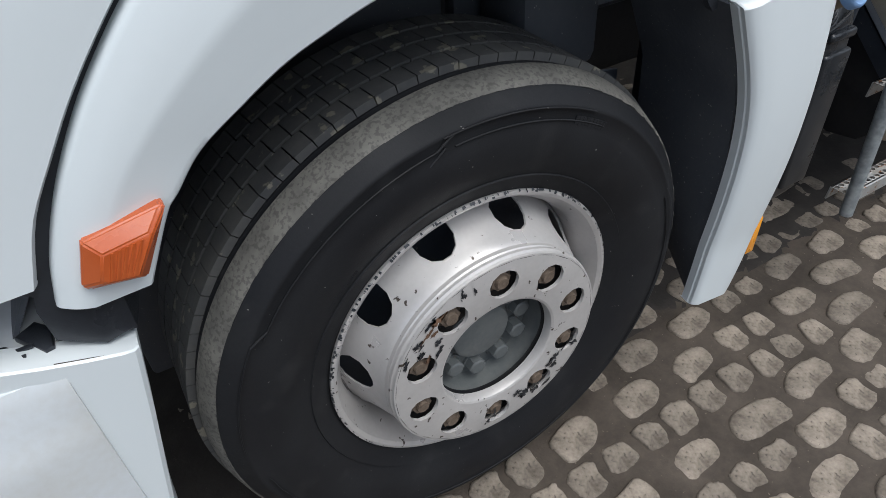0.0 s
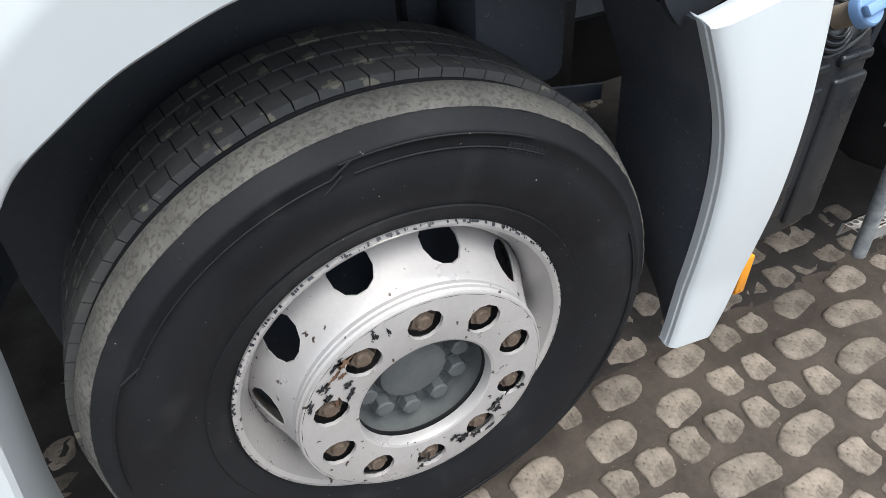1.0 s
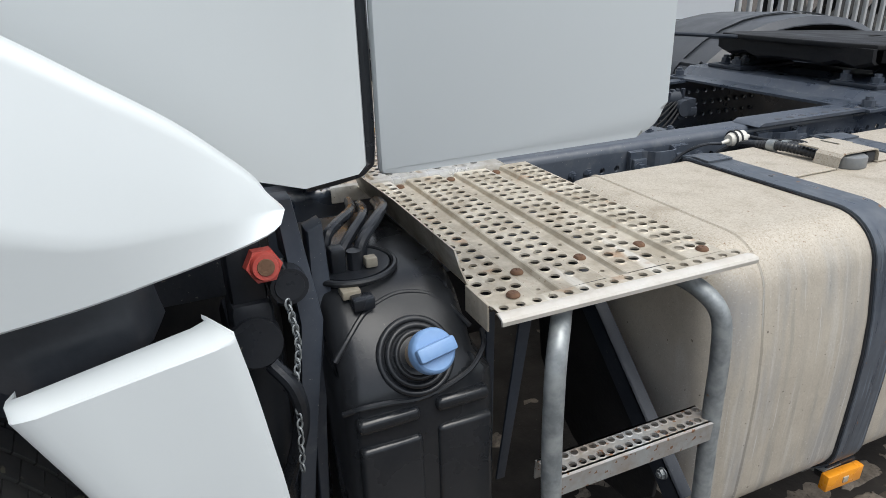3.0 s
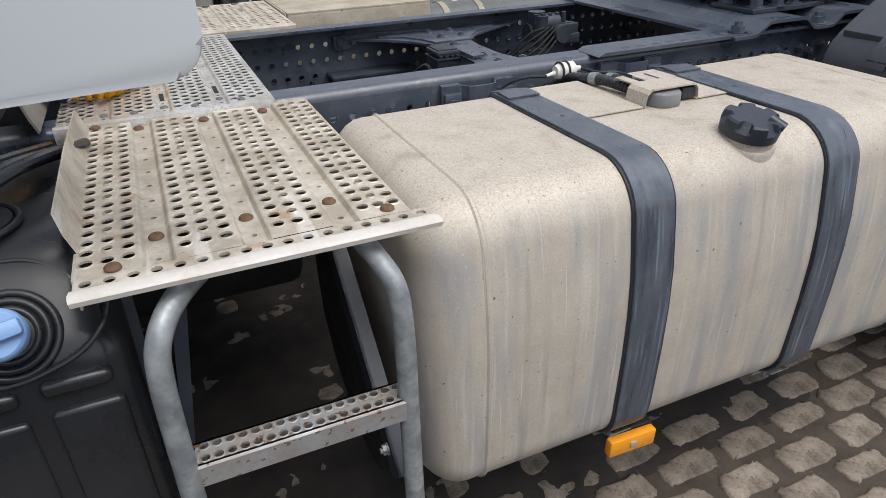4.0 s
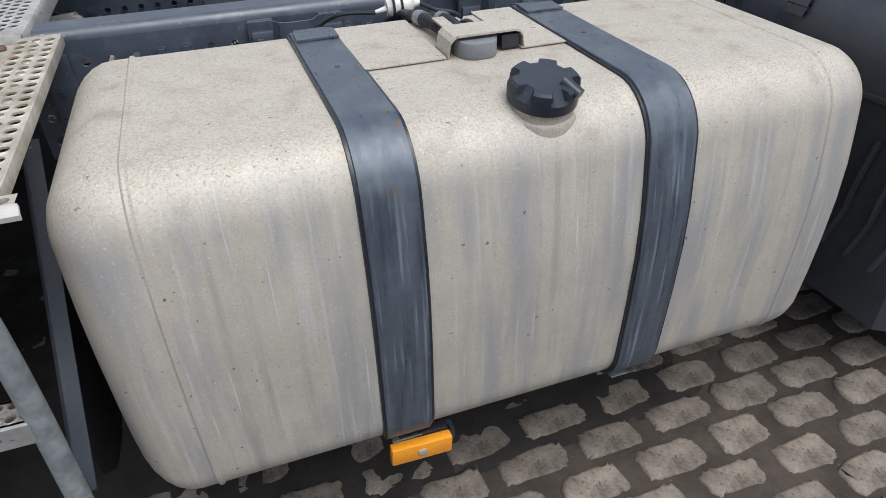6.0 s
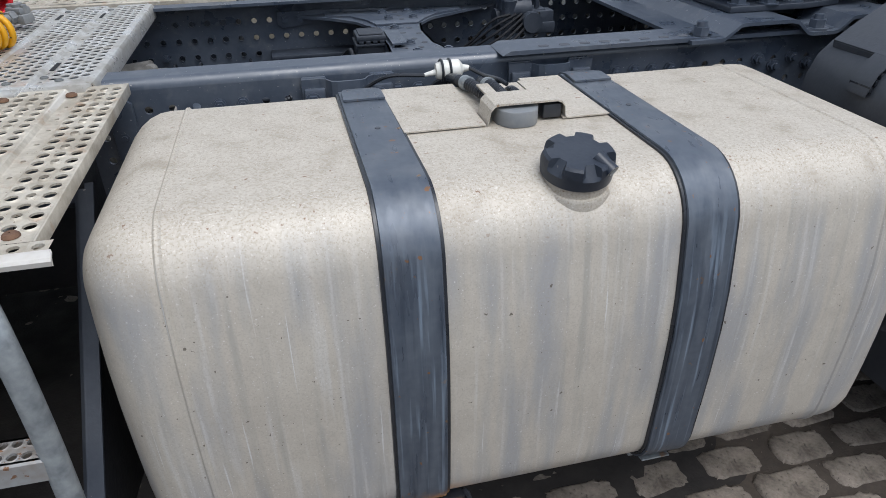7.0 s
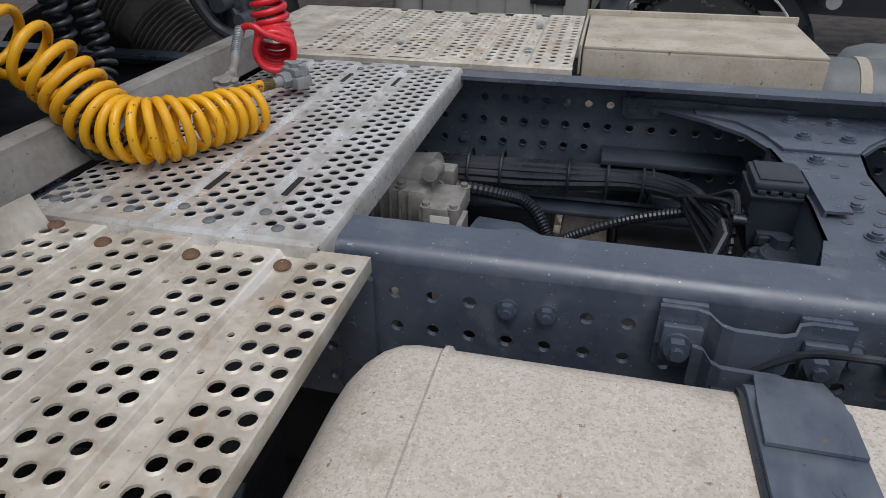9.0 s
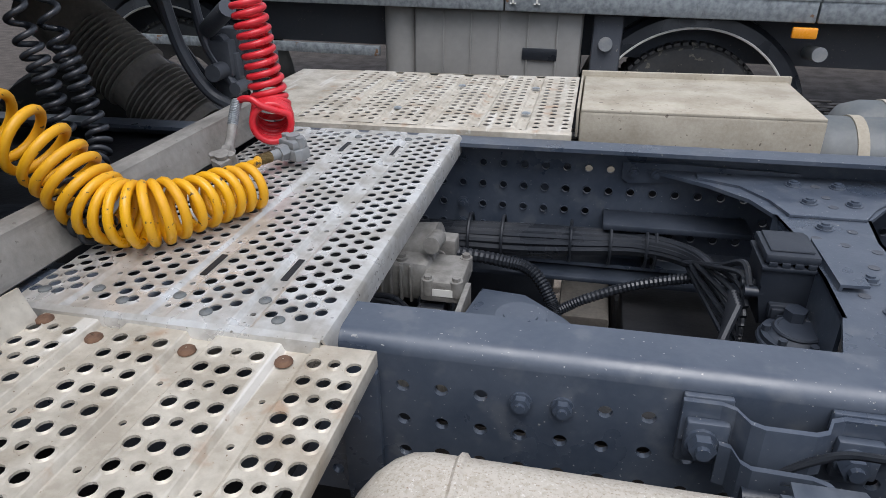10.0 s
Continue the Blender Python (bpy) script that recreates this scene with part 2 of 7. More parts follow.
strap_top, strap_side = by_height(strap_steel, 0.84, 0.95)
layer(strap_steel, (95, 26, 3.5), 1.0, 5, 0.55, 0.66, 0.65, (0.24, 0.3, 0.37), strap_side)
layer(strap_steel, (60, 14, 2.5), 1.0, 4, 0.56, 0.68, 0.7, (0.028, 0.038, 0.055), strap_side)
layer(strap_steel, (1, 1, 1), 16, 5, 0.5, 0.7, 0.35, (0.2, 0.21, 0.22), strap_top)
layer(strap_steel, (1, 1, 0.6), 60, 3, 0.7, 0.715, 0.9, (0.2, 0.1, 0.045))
layer(chassis_paint, (1, 1, 1), 22, 6, 0.58, 0.68, 0.25, (0.18, 0.185, 0.19))
layer(chassis_paint, (1, 1, 1), 190, 2, 0.72, 0.735, 0.8, (0.36, 0.35, 0.33))
layer(rubber, (1, 1, 1), 12, 5, 0.58, 0.72, 0.2, (0.05, 0.05, 0.05))
layer(liner_plastic, (1, 1, 1), 160, 2, 0.715, 0.73, 0.8, (0.32, 0.31, 0.29))
layer(cream_plate, (1, 1, 1), 9, 6, 0.55, 0.68, 0.5, (0.3, 0.235, 0.16))
layer(cream_plate, (30, 3, 30), 1.0, 4, 0.62, 0.7, 0.6, (0.72, 0.7, 0.65))
layer(cream_plate, (1, 1, 1), 17, 5, 0.61, 0.7, 0.5, (0.33, 0.17, 0.075))
layer(bright_plate, (6, 1, 6), 6, 6, 0.56, 0.68, 0.3, (0.27, 0.255, 0.23))
layer(upstand_metal, (4, 1, 9), 3, 6, 0.48, 0.62, 0.7, (0.1, 0.095, 0.088))
layer(worn_rubber, (1, 1, 1), 160, 4, 0.5, 0.6, 0.6, (0.05, 0.048, 0.044))
layer(galvanised, (1, 1, 0.35), 30, 5, 0.6, 0.68, 0.6, (0.14, 0.15, 0.155))
rubber.node_tree.nodes["Principled BSDF"].inputs["Specular IOR Level"].default_value = 0.22
grime.node_tree.nodes["Principled BSDF"].inputs["Specular IOR Level"].default_value = 0.25
chassis_paint.node_tree.nodes["Principled BSDF"].inputs["Specular IOR Level"].default_value = 0.8
tank_aluminium = tank_skin()


# ---- mesh helpers ----
def finish(ob, sharp=38):
    ob.data.shade_smooth()
    ob.data.set_sharp_from_angle(angle=radians(sharp))
    return ob


ORIGIN = Vector((0.0, 0.0, 0.0))


def origin(x=0.0, y=0.0, z=0.0):
    """The place from which the things and main parts that follow are laid out."""
    ORIGIN[:] = (x, y, z)


def part(name, bm, mat, parent=None, label="", sharp=38):
    """Links a bmesh as one mesh object under a thing or a part."""
    me = bpy.data.meshes.new(name)
    bmesh.ops.recalc_face_normals(bm, faces=bm.faces)
    bm.to_mesh(me)
    bm.free()
    me.materials.append(mat)
    ob = new(name, me)
    if parent:
        ob.parent = parent
    if parent is None or parent.name in ("semi_truck", "cab"):
        ob.location = ORIGIN
    if label:
        tagged(ob, label)
    return finish(ob, sharp)


def again(ob, m, parent=None):
    """Another object on the same mesh, at the pose m."""
    o = new(ob.name.split(".")[0], ob.data)
    o.parent = parent or ob.parent
    o.matrix_basis = m
    return o


def thing(name, label, category, at=(0, 0, 0), group="", kind=""):
    e = new(name)
    e.empty_display_size = 0.1
    e.location = at
    return tagged(e, label, category, group, kind)


def assembly(name, label=""):
    """An empty part of the truck at the present origin, that holds smaller parts."""
    e = new(name)
    e.parent = truck
    e.location = ORIGIN
    return tagged(e, label)


def V(*a):
    return Vector(a)


def box(bm, x0, x1, y0, y1, z0, z1, bevel=0.0, seg=2, m=None):
    r = bmesh.ops.create_cube(bm, size=1.0)
    vs = r["verts"]
    for v in vs:
        v.co = V((x0 + x1) / 2 + v.co.x * (x1 - x0), (y0 + y1) / 2 + v.co.y * (y1 - y0), (z0 + z1) / 2 + v.co.z * (z1 - z0))
    if bevel:
        es = list({e for v in vs for e in v.link_edges})
        r = bmesh.ops.bevel(bm, geom=es, offset=bevel, segments=seg, affect="EDGES", profile=0.5)
        vs = list({v for f in r["faces"] for v in f.verts})
    if m:
        seen, todo = set(vs), list(vs)
        while todo:
            for e in todo.pop().link_edges:
                for v in e.verts:
                    if v not in seen:
                        seen.add(v)
                        todo.append(v)
        bmesh.ops.transform(bm, matrix=m, verts=list(seen))
    return bm


def cyl(bm, p0, p1, r0, r1=None, n=16, caps=True):
    p0, p1 = Vector(p0), Vector(p1)
    r1 = r0 if r1 is None else r1
    q = (p1 - p0).to_track_quat("Z", "Y").to_matrix()
    rings = []
    for p, r in ((p0, r0), (p1, r1)):
        rings.append([bm.verts.new(p + q @ V(r * math.cos(2 * math.pi * k / n), r * math.sin(2 * math.pi * k / n), 0)) for k in range(n)])
    for k in range(n):
        bm.faces.new((rings[0][k], rings[0][(k + 1) % n], rings[1][(k + 1) % n], rings[1][k]))
    if caps:
        bm.faces.new(rings[0][::-1])
        bm.faces.new(rings[1])
    return bm


def smooth_line(pts, per=8):
    """A Catmull-Rom line through the points."""
    pts = [Vector(p) for p in pts]
    ext = [2 * pts[0] - pts[1]] + pts + [2 * pts[-1] - pts[-2]]
    out = []
    for a, b, c, d in zip(ext, ext[1:], ext[2:], ext[3:]):
        for k in range(per):
            t = k / per
            out.append(0.5 * (2 * b + (c - a) * t + (2 * a - 5 * b + 4 * c - d) * t * t + (3 * b - a - 3 * c + d) * t ** 3))
    return out + [pts[-1]]


def tube(bm, pts, r, n=8, radii=None):
    """A round bar along a line of points."""
    pts = [Vector(p) for p in pts]
    tang = [(pts[min(i + 1, len(pts) - 1)] - pts[max(i - 1, 0)]).normalized() for i in range(len(pts))]
    up = tang[0].orthogonal().normalized()
    rings = []
    for i, (p, t) in enumerate(zip(pts, tang)):
        up = (up - t * up.dot(t)).normalized()
        side = t.cross(up)
        rr = radii[i] if radii else r
        rings.append([bm.verts.new(p + rr * (up * math.cos(2 * math.pi * k / n) + side * math.sin(2 * math.pi * k / n))) for k in range(n)])
    for a, b in zip(rings, rings[1:]):
        for k in range(n):
            bm.faces.new((a[k], a[(k + 1) % n], b[(k + 1) % n], b[k]))
    bm.faces.new(rings[0][::-1])
    bm.faces.new(rings[-1])
    return bm


def pieces(name, bm, mat, parent, label="", smooth=30):
    """Each separate piece of a bmesh as a part of its own."""
    bm.verts.ensure_lookup_table()
    seen, first = set(), None
    for v in bm.verts:
        if v in seen:
            continue
        isle, stack = [], [v]
        seen.add(v)
        while stack:
            w = stack.pop()
            isle.append(w)
            for e in w.link_edges:
                o = e.other_vert(w)
                if o not in seen:
                    seen.add(o)
                    stack.append(o)
        one = bmesh.new()
        new_v = {w: one.verts.new(w.co) for w in isle}
        for f in dict.fromkeys(f for w in isle for f in w.link_faces):
            one.faces.new([new_v[w] for w in f.verts])
        ob = part(name, one, mat, parent, label, smooth)
        first = first or ob
    bm.free()
    return first


def lathe(bm, profile, centre, n=96, closed=False):
    """Turns (radius, y) points about the axis along y through centre."""
    cx, cy, cz = centre
    rings = []
    for k in range(n):
        a = 2 * math.pi * k / n
        rings.append([bm.verts.new((cx + r * math.cos(a), cy + y, cz + r * math.sin(a))) for r, y in profile])
    m = len(profile)
    for k in range(n):
        a, b = rings[k], rings[(k + 1) % n]
        for i in range(m if closed else m - 1):
            bm.faces.new((a[i], a[(i + 1) % m], b[(i + 1) % m], b[i]))
    return bm


def prism(bm, poly, to3, d0, d1, bevel=0.0):
    """Extrudes a flat outline. to3(u, v, d) gives the place."""
    a = [bm.verts.new(to3(u, v, d0)) for u, v in poly]
    b = [bm.verts.new(to3(u, v, d1)) for u, v in poly]
    n = len(poly)
    fs = [bm.faces.new(a), bm.faces.new(b[::-1])]
    for k in range(n):
        fs.append(bm.faces.new((a[k], b[k], b[(k + 1) % n], a[(k + 1) % n])))
    if bevel:
        bmesh.ops.bevel(bm, geom=[e for f in fs[:2] for e in f.edges], offset=bevel, segments=2, affect="EDGES", profile=0.5)
    return bm


def sheet(bm, rows, off):
    """A plate with thickness: a grid of points and a copy of it moved by off."""
    off = Vector(off)
    top = [[bm.verts.new(p) for p in r] for r in rows]
    low = [[bm.verts.new(Vector(p) + off) for p in r] for r in rows]
    for g in (top, low):
        for a, b in zip(g, g[1:]):
            for k in range(len(a) - 1):
                bm.faces.new((a[k], a[k + 1], b[k + 1], b[k]))
    for k in range(len(rows[0]) - 1):
        bm.faces.new((top[0][k], top[0][k + 1], low[0][k + 1], low[0][k]))
        bm.faces.new((top[-1][k], top[-1][k + 1], low[-1][k + 1], low[-1][k]))
    for k in range(len(rows) - 1):
        bm.faces.new((top[k][0], top[k + 1][0], low[k + 1][0], low[k][0]))
        bm.faces.new((top[k][-1], top[k + 1][-1], low[k + 1][-1], low[k][-1]))
    return bm


def pierced(bm, u0, u1, v0, v1, cu, cv, r, to3, depth, lip=0.0):
    """One cell of a plate with a round hole through it; to3(u, v, d) with d downwards."""
    rect = []
    for (a, b), (c, d) in (((u1, v1), (u0, v1)), ((u0, v1), (u0, v0)), ((u0, v0), (u1, v0)), ((u1, v0), (u1, v1))):
        for k in range(3):
            rect.append((a + (c - a) * k / 3, b + (d - b) * k / 3))
    ang = [radians(45 + 30 * k) for k in range(12)]
    outer = [bm.verts.new(to3(u, v, 0)) for u, v in rect]
    loops = [outer]
    if lip:
        loops.append([bm.verts.new(to3(cu + r * 1.3 * math.cos(a), cv + r * 1.3 * math.sin(a), 0)) for a in ang])
    loops.append([bm.verts.new(to3(cu + r * math.cos(a), cv + r * math.sin(a), -lip)) for a in ang])
    loops.append([bm.verts.new(to3(cu + r * math.cos(a), cv + r * math.sin(a), depth)) for a in ang])
    for a, b in zip(loops, loops[1:]):
        for k in range(12):
            bm.faces.new((a[k], a[(k + 1) % 12], b[(k + 1) % 12], b[k]))


def plain(bm, u0, u1, v0, v1, to3, d=0.0):
    bm.faces.new([bm.verts.new(to3(u, v, d)) for u, v in ((u0, v0), (u1, v0), (u1, v1), (u0, v1))])


def hex_bolt(bm, size=0.012, height=0.012, washer=True):
    """A bolt head with washer, standing on the origin along z."""
    if washer:
        cyl(bm, (0, 0, 0), (0, 0, height * 0.25), size * 1.2, n=16)
    cyl(bm, (0, 0, height * 0.2), (0, 0, height * 0.9), size, n=6)
    cyl(bm, (0, 0, height * 0.85), (0, 0, height * 1.25), size * 0.55, n=10)
    return bm

# ---- the truck ----
truck = thing("semi_truck", "white semi truck with dark grey chassis, parked on stone paving", "truck", (0.282, 1.26, 0.0))
truck.location = (0, 0, 0)

# front wheel
WX, WZ = 0.252, 0.538


def front_wheel():
    wheel = new("front_wheel")
    wheel.parent = truck
    wheel.location = (0, -0.008, 0)
    tagged(wheel, "truck front wheel with worn tyre on a chipped silver steel rim")
    c = (WX, 0, WZ)
    bm = bmesh.new()
    lathe(bm, [(0.292, 0.23), (0.296, 0.208), (0.312, 0.197), (0.335, 0.186), (0.34, 0.1835), (0.342, 0.186), (0.37, 0.174), (0.4, 0.168),
               (0.43, 0.1685), (0.458, 0.1735), (0.46, 0.1722), (0.466, 0.1732), (0.468, 0.1755), (0.486, 0.186),
               (0.491, 0.1925)], c, 128)
    lathe(bm, [(0.506, 0.24), (0.497, 0.243), (0.497, 0.25), (0.505, 0.252), (0.505, 0.455), (0.49, 0.49), (0.42, 0.52), (0.3, 0.49), (0.292, 0.46)], c, 96)
    tyre = part("tyre", bm, rubber, wheel, "black truck tyre with scuffed sidewall", 50)
    tyre.matrix_basis = Matrix.Translation((WX - 0.004, -0.01, WZ)) @ Matrix.Diagonal((0.983, 1, 0.983, 1)) @ Matrix.Translation((-WX, 0, -WZ))
    # moulded lines on the side of the tyre
    bm = bmesh.new()
    for a0, a1, r0 in ((100, 148, 0.447), (62, 98, 0.463), (58, 96, 0.443), (150, 178, 0.463), (-40, 20, 0.45), (190, 300, 0.45)):
        tube(bm, [(WX + r0 * math.cos(radians(a)), 0.1695, WZ + r0 * math.sin(radians(a))) for a in np.linspace(a0, a1, 20)], 0.0015, 6)
    for a0, ra, rb in ((98, 0.463, 0.447), (100, 0.447, 0.43), (148, 0.447, 0.463)):
        tube(bm, [(WX + r * math.cos(radians(a)), 0.1695, WZ + r * math.sin(radians(a))) for r, a in ((ra, a0 - 2), (rb, a0 + 2))], 0.0022, 6)
    part("sidewall_moulding", bm, rubber, tyre, "", 50)
    # small raised marks that cannot be read
    rng = random.Random(3)
    bm = bmesh.new()
    for a0, r0, cnt, h in ((58, 0.443, 9, 0.016), (128, 0.36, 22, 0.007), (-2, 0.37, 10, 0.008), (170, 0.37, 8, 0.007), (-8, 0.43, 7, 0.009)):
        for k in range(cnt):
            a = radians(a0 + k * (h * 70 / r0 * 0.42))
            m = Matrix.Translation((WX + r0 * math.cos(a), 0.171 if r0 > 0.4 else 0.1795, WZ + r0 * math.sin(a))) @ Matrix.Rotation(-a + math.pi / 2, 4, "Y")
            box(bm, -h * 0.24, h * 0.24, -0.002, 0.004, -h * rng.uniform(0.3, 0.5), h * 0.5, m=m)
    pieces("sidewall_marking", bm, rubber, tyre)
    # the pale shoulder rib with its ragged edge
    bm = bmesh.new()
    rng = random.Random(5)
    n = 220
    ring = []
    for k in range(n):
        a = 2 * math.pi * k / n
        j = rng.uniform(-0.0022, 0.0012)
        ring.append([bm.verts.new((WX + r * math.cos(a), y, WZ + r * math.sin(a))) for r, y in
                     ((0.489, 0.1935), (0.4915 + j, 0.191 - j), (0.4965, 0.198), (0.506, 0.222), (0.508, 0.237), (0.498, 0.243))])
    for k in range(n):
        a, b = ring[k], ring[(k + 1) % n]
        for i in range(5):
            bm.faces.new((a[i], a[i + 1], b[i + 1], b[i]))
    part("shoulder_rib", bm, worn_rubber, tyre, "pale worn shoulder rib of the tyre")
    # tread blocks
    bm = bmesh.new()
    for row in range(4):
        y0 = 0.256 + row * 0.05
        for k in range(92):
            a = 2 * math.pi * (k + 0.5 * (row % 2)) / 92
            m = Matrix.Translation((WX, 0, WZ)) @ Matrix.Rotation(-a, 4, "Y")
            w = 0.0165
            pts = [m @ V(r, y, z) for r in (0.5, 0.5185) for y, z in ((y0, -w), (y0 + 0.042, -w + 0.004), (y0 + 0.042, w + 0.004), (y0, w))]
            v = [bm.verts.new(p) for p in pts]
            bm.faces.new(v[4:])
            for i in range(4):
                bm.faces.new((v[i], v[(i + 1) % 4], v[4 + (i + 1) % 4], v[4 + i]))
    part("tread", bm, tread_rubber, tyre, "worn tread blocks with dust on them", 20)
    # rim
    bm = bmesh.new()
    lathe(bm, [(0.296, 0.2), (0.3, 0.19), (0.2995, 0.186), (0.294, 0.1855), (0.287, 0.19), (0.281, 0.205), (0.268, 0.222), (0.264, 0.25), (0.262, 0.36), (0.25, 0.42), (0.3, 0.44)], c, 128)
    part("rim", bm, rim_paint, wheel, "chipped silver steel rim", 30)
    # dish with ten hand holes
    bm = bmesh.new()

    def dish(u, v, d):
        a = radians(u)
        prof = [(0.0, 0.212, 0.142), (0.25, 0.221, 0.158), (0.45, 0.228, 0.182), (0.7, 0.243, 0.222), (1.0, 0.263, 0.262)]
        for (v0, r0, y0), (v1, r1, y1) in zip(prof, prof[1:]):
            if v <= v1 + 1e-6:
                f = (v - v0) / (v1 - v0)
                return V(WX + (r0 + (r1 - r0) * f - d * 0.5) * math.cos(a), y0 + (y1 - y0) * f + d, WZ + (r0 + (r1 - r0) * f - d * 0.5) * math.sin(a))
        return V(WX + 0.263 * math.cos(a), 0.262 + d, WZ + 0.263 * math.sin(a))

    for k in range(10):
        u0 = 88.0 + 36 * k
        rect = lambda u, v, d, u0=u0: dish(u0 + u * 36, v, d)
        us = (0.0, 0.14, 0.38, 0.62, 0.86, 1.0)
        vs = (0.36, 0.36 + 0.64 / 3, 0.36 + 1.28 / 3, 1.0)
        for u0_, u1_ in zip(us, us[1:]):
            for v0, v1 in ((0.0, 0.12), (0.12, 0.25), (0.25, 0.36)):
                plain(bm, u0_, u1_, v0, v1, rect)
        for v0, v1 in zip(vs, vs[1:]):
            plain(bm, 0, 0.14, v0, v1, rect)
            plain(bm, 0.86, 1.0, v0, v1, rect)
        ru, rv = 0.235, 0.27
        ang = [radians(45 + 30 * i) for i in range(12)]
        sq = []
        for (a, b), (cc, d) in (((0.86, 1.0), (0.14, 1.0)), ((0.14, 1.0), (0.14, 0.36)), ((0.14, 0.36), (0.86, 0.36)), ((0.86, 0.36), (0.86, 1.0))):
            for i in range(3):
                sq.append((a + (cc - a) * i / 3, b + (d - b) * i / 3))
        loops = [[bm.verts.new(rect(u, v, 0)) for u, v in sq]]
        for d in (0, 0.004):
            loops.append([bm.verts.new(rect(0.5 + ru * math.cos(a), 0.68 + rv * math.sin(a), d)) for a in ang])
        for a, b in zip(loops, loops[1:]):
            for i in range(12):
                bm.faces.new((a[i], a[(i + 1) % 12], b[(i + 1) % 12], b[i]))
    bmesh.ops.remove_doubles(bm, verts=bm.verts, dist=0.0004)
    part("rim_dish", bm, rim_paint, wheel, "silver dished wheel centre with ten hand holes", 40)
    # dark drum behind the hand holes
    bm = bmesh.new()
    lathe(bm, [(0.02, 0.3), (0.255, 0.3), (0.258, 0.4)], c, 48)
    part("brake_drum", bm, dark_steel, wheel)
    # protection ring with ten holes
    bm = bmesh.new()
    A0 = 123.5

    def ring3(u, v, d):
        rr = 0.1675 + v
        a = radians(u0r) + u / 0.1675
        bulge = 0.004 * (1 - (v / 0.05) ** 2)
        return V(WX + rr * math.cos(a), 0.122 - bulge + d, WZ + rr * math.sin(a))

    h = math.pi * 0.1675 / 10
    for k in range(10):
        u0r = A0 - 36 * k
        pierced(bm, -h, h, -0.044, 0.044, 0, 0, 0.029, ring3, 0.007)
    bmesh.ops.remove_doubles(bm, verts=bm.verts, dist=0.0004)
    lathe(bm, [(0.2115, 0.121), (0.2145, 0.1215), (0.2155, 0.126), (0.2135, 0.128), (0.2175, 0.131), (0.2175, 0.137), (0.2145, 0.139), (0.217, 0.142), (0.217, 0.15), (0.212, 0.153)], c, 96)
    lathe(bm, [(0.1235, 0.121), (0.119, 0.123), (0.117, 0.13), (0.117, 0.142)], c, 72)
    part("protection_ring", bm, rim_paint, wheel, "silver wheel nut ring with black paint chips", 35)
    # chipped paint: ragged dark patches on the ring, small bites along the lip
    rng = random.Random(11)

    def patch(a, r, wa, wr, y, mat, label=""):
        bm = bmesh.new()
        pts = []
        n = 26
        for k in range(n):
            b = 2 * math.pi * k / n
            j = rng.uniform(0.25, 1.25)
            aa, rr = radians(a) + wa / r * math.cos(b) * j, r + wr * math.sin(b) * j
            pts.append((WX + rr * math.cos(aa), y, WZ + rr * math.sin(aa)))
        bm.faces.new([bm.verts.new(p) for p in pts])
        bmesh.ops.triangulate(bm, faces=bm.faces[:])
        part("paint_chip", bm, mat, wheel, label)

    for a, r, wa, wr in ((143, 0.2, 0.012, 0.006), (148, 0.185, 0.009, 0.006), (132, 0.205, 0.016, 0.004), (155, 0.205, 0.014, 0.004), (139, 0.166, 0.008, 0.006), (146, 0.15, 0.014, 0.005), (111, 0.198, 0.005, 0.009),
                         (105, 0.192, 0.003, 0.008), (-36, 0.158, 0.016, 0.008), (-42, 0.172, 0.007, 0.007), (-70, 0.165, 0.015, 0.012), (-63, 0.18, 0.01, 0.01), (-75, 0.15, 0.008, 0.006), (-95, 0.17, 0.004, 0.012), (-99, 0.185, 0.005, 0.006), (-55, 0.195, 0.012, 0.004), (-24, 0.19, 0.006, 0.01)):
        patch(a, r, wa, wr, 0.122 - 0.004 * (1 - ((r - 0.1675) / 0.05) ** 2) - 0.0012, black_plastic, "black patch of chipped paint")
        for k in range(3):
            r2 = min(max(r + rng.uniform(-1.3, 1.3) * wr, 0.128), 0.208)
            patch(a + math.degrees(rng.uniform(-1.5, 1.5) * wa / r), r2, wa * rng.uniform(0.25, 0.6), wr * rng.uniform(0.25, 0.6), 0.122 - 0.004 * (1 - ((r2 - 0.1675) / 0.05) ** 2) - 0.0013, black_plastic)
    for a, r, wa, wr in ((128, 0.197, 0.02, 0.007), (134, 0.185, 0.01, 0.005), (152, 0.165, 0.012, 0.005), (137, 0.195, 0.02, 0.004)):
        patch(a, r, wa, wr, 0.122 - 0.004 * (1 - ((r - 0.1675) / 0.05) ** 2) - 0.0008, rust, "rusty scrape")
    bm = bmesh.new()
    for k in range(300):
        a = rng.uniform(0, 360)
        if 200 < a < 300 and rng.random() < 0.2:
            continue
        w = rng.uniform(0.0005, 0.0035) / 0.297
        r0, r1 = (0.2985, 0.3015) if rng.random() < 0.7 else (0.2955, 0.3)
        for i in range(1):
            b = radians(a)
            j = [rng.uniform(-0.0012, 0.0008) for _ in range(4)]
            q = [(r0 + j[0], b - w), (r1, b - w * 0.7), (r1, b + w * 0.8), (r0 + j[1], b + w)]
            bm.faces.new([bm.verts.new((WX + r * math.cos(c), 0.1845 - 0.0004 * rng.random() if r < 0.2999 else 0.187, WZ + r * math.sin(c))) for r, c in q])
    o = part("lip_chip", bm, black_plastic, wheel)
    tagged(o, "small black chips along the rim lip", kind="stuff")
    bm = bmesh.new()
    lathe(bm, [(0.115, 0.15), (0.2115, 0.144)], c, 60)
    part("nut_seat", bm, grime, wheel)
    # nuts
    bm = bmesh.new()
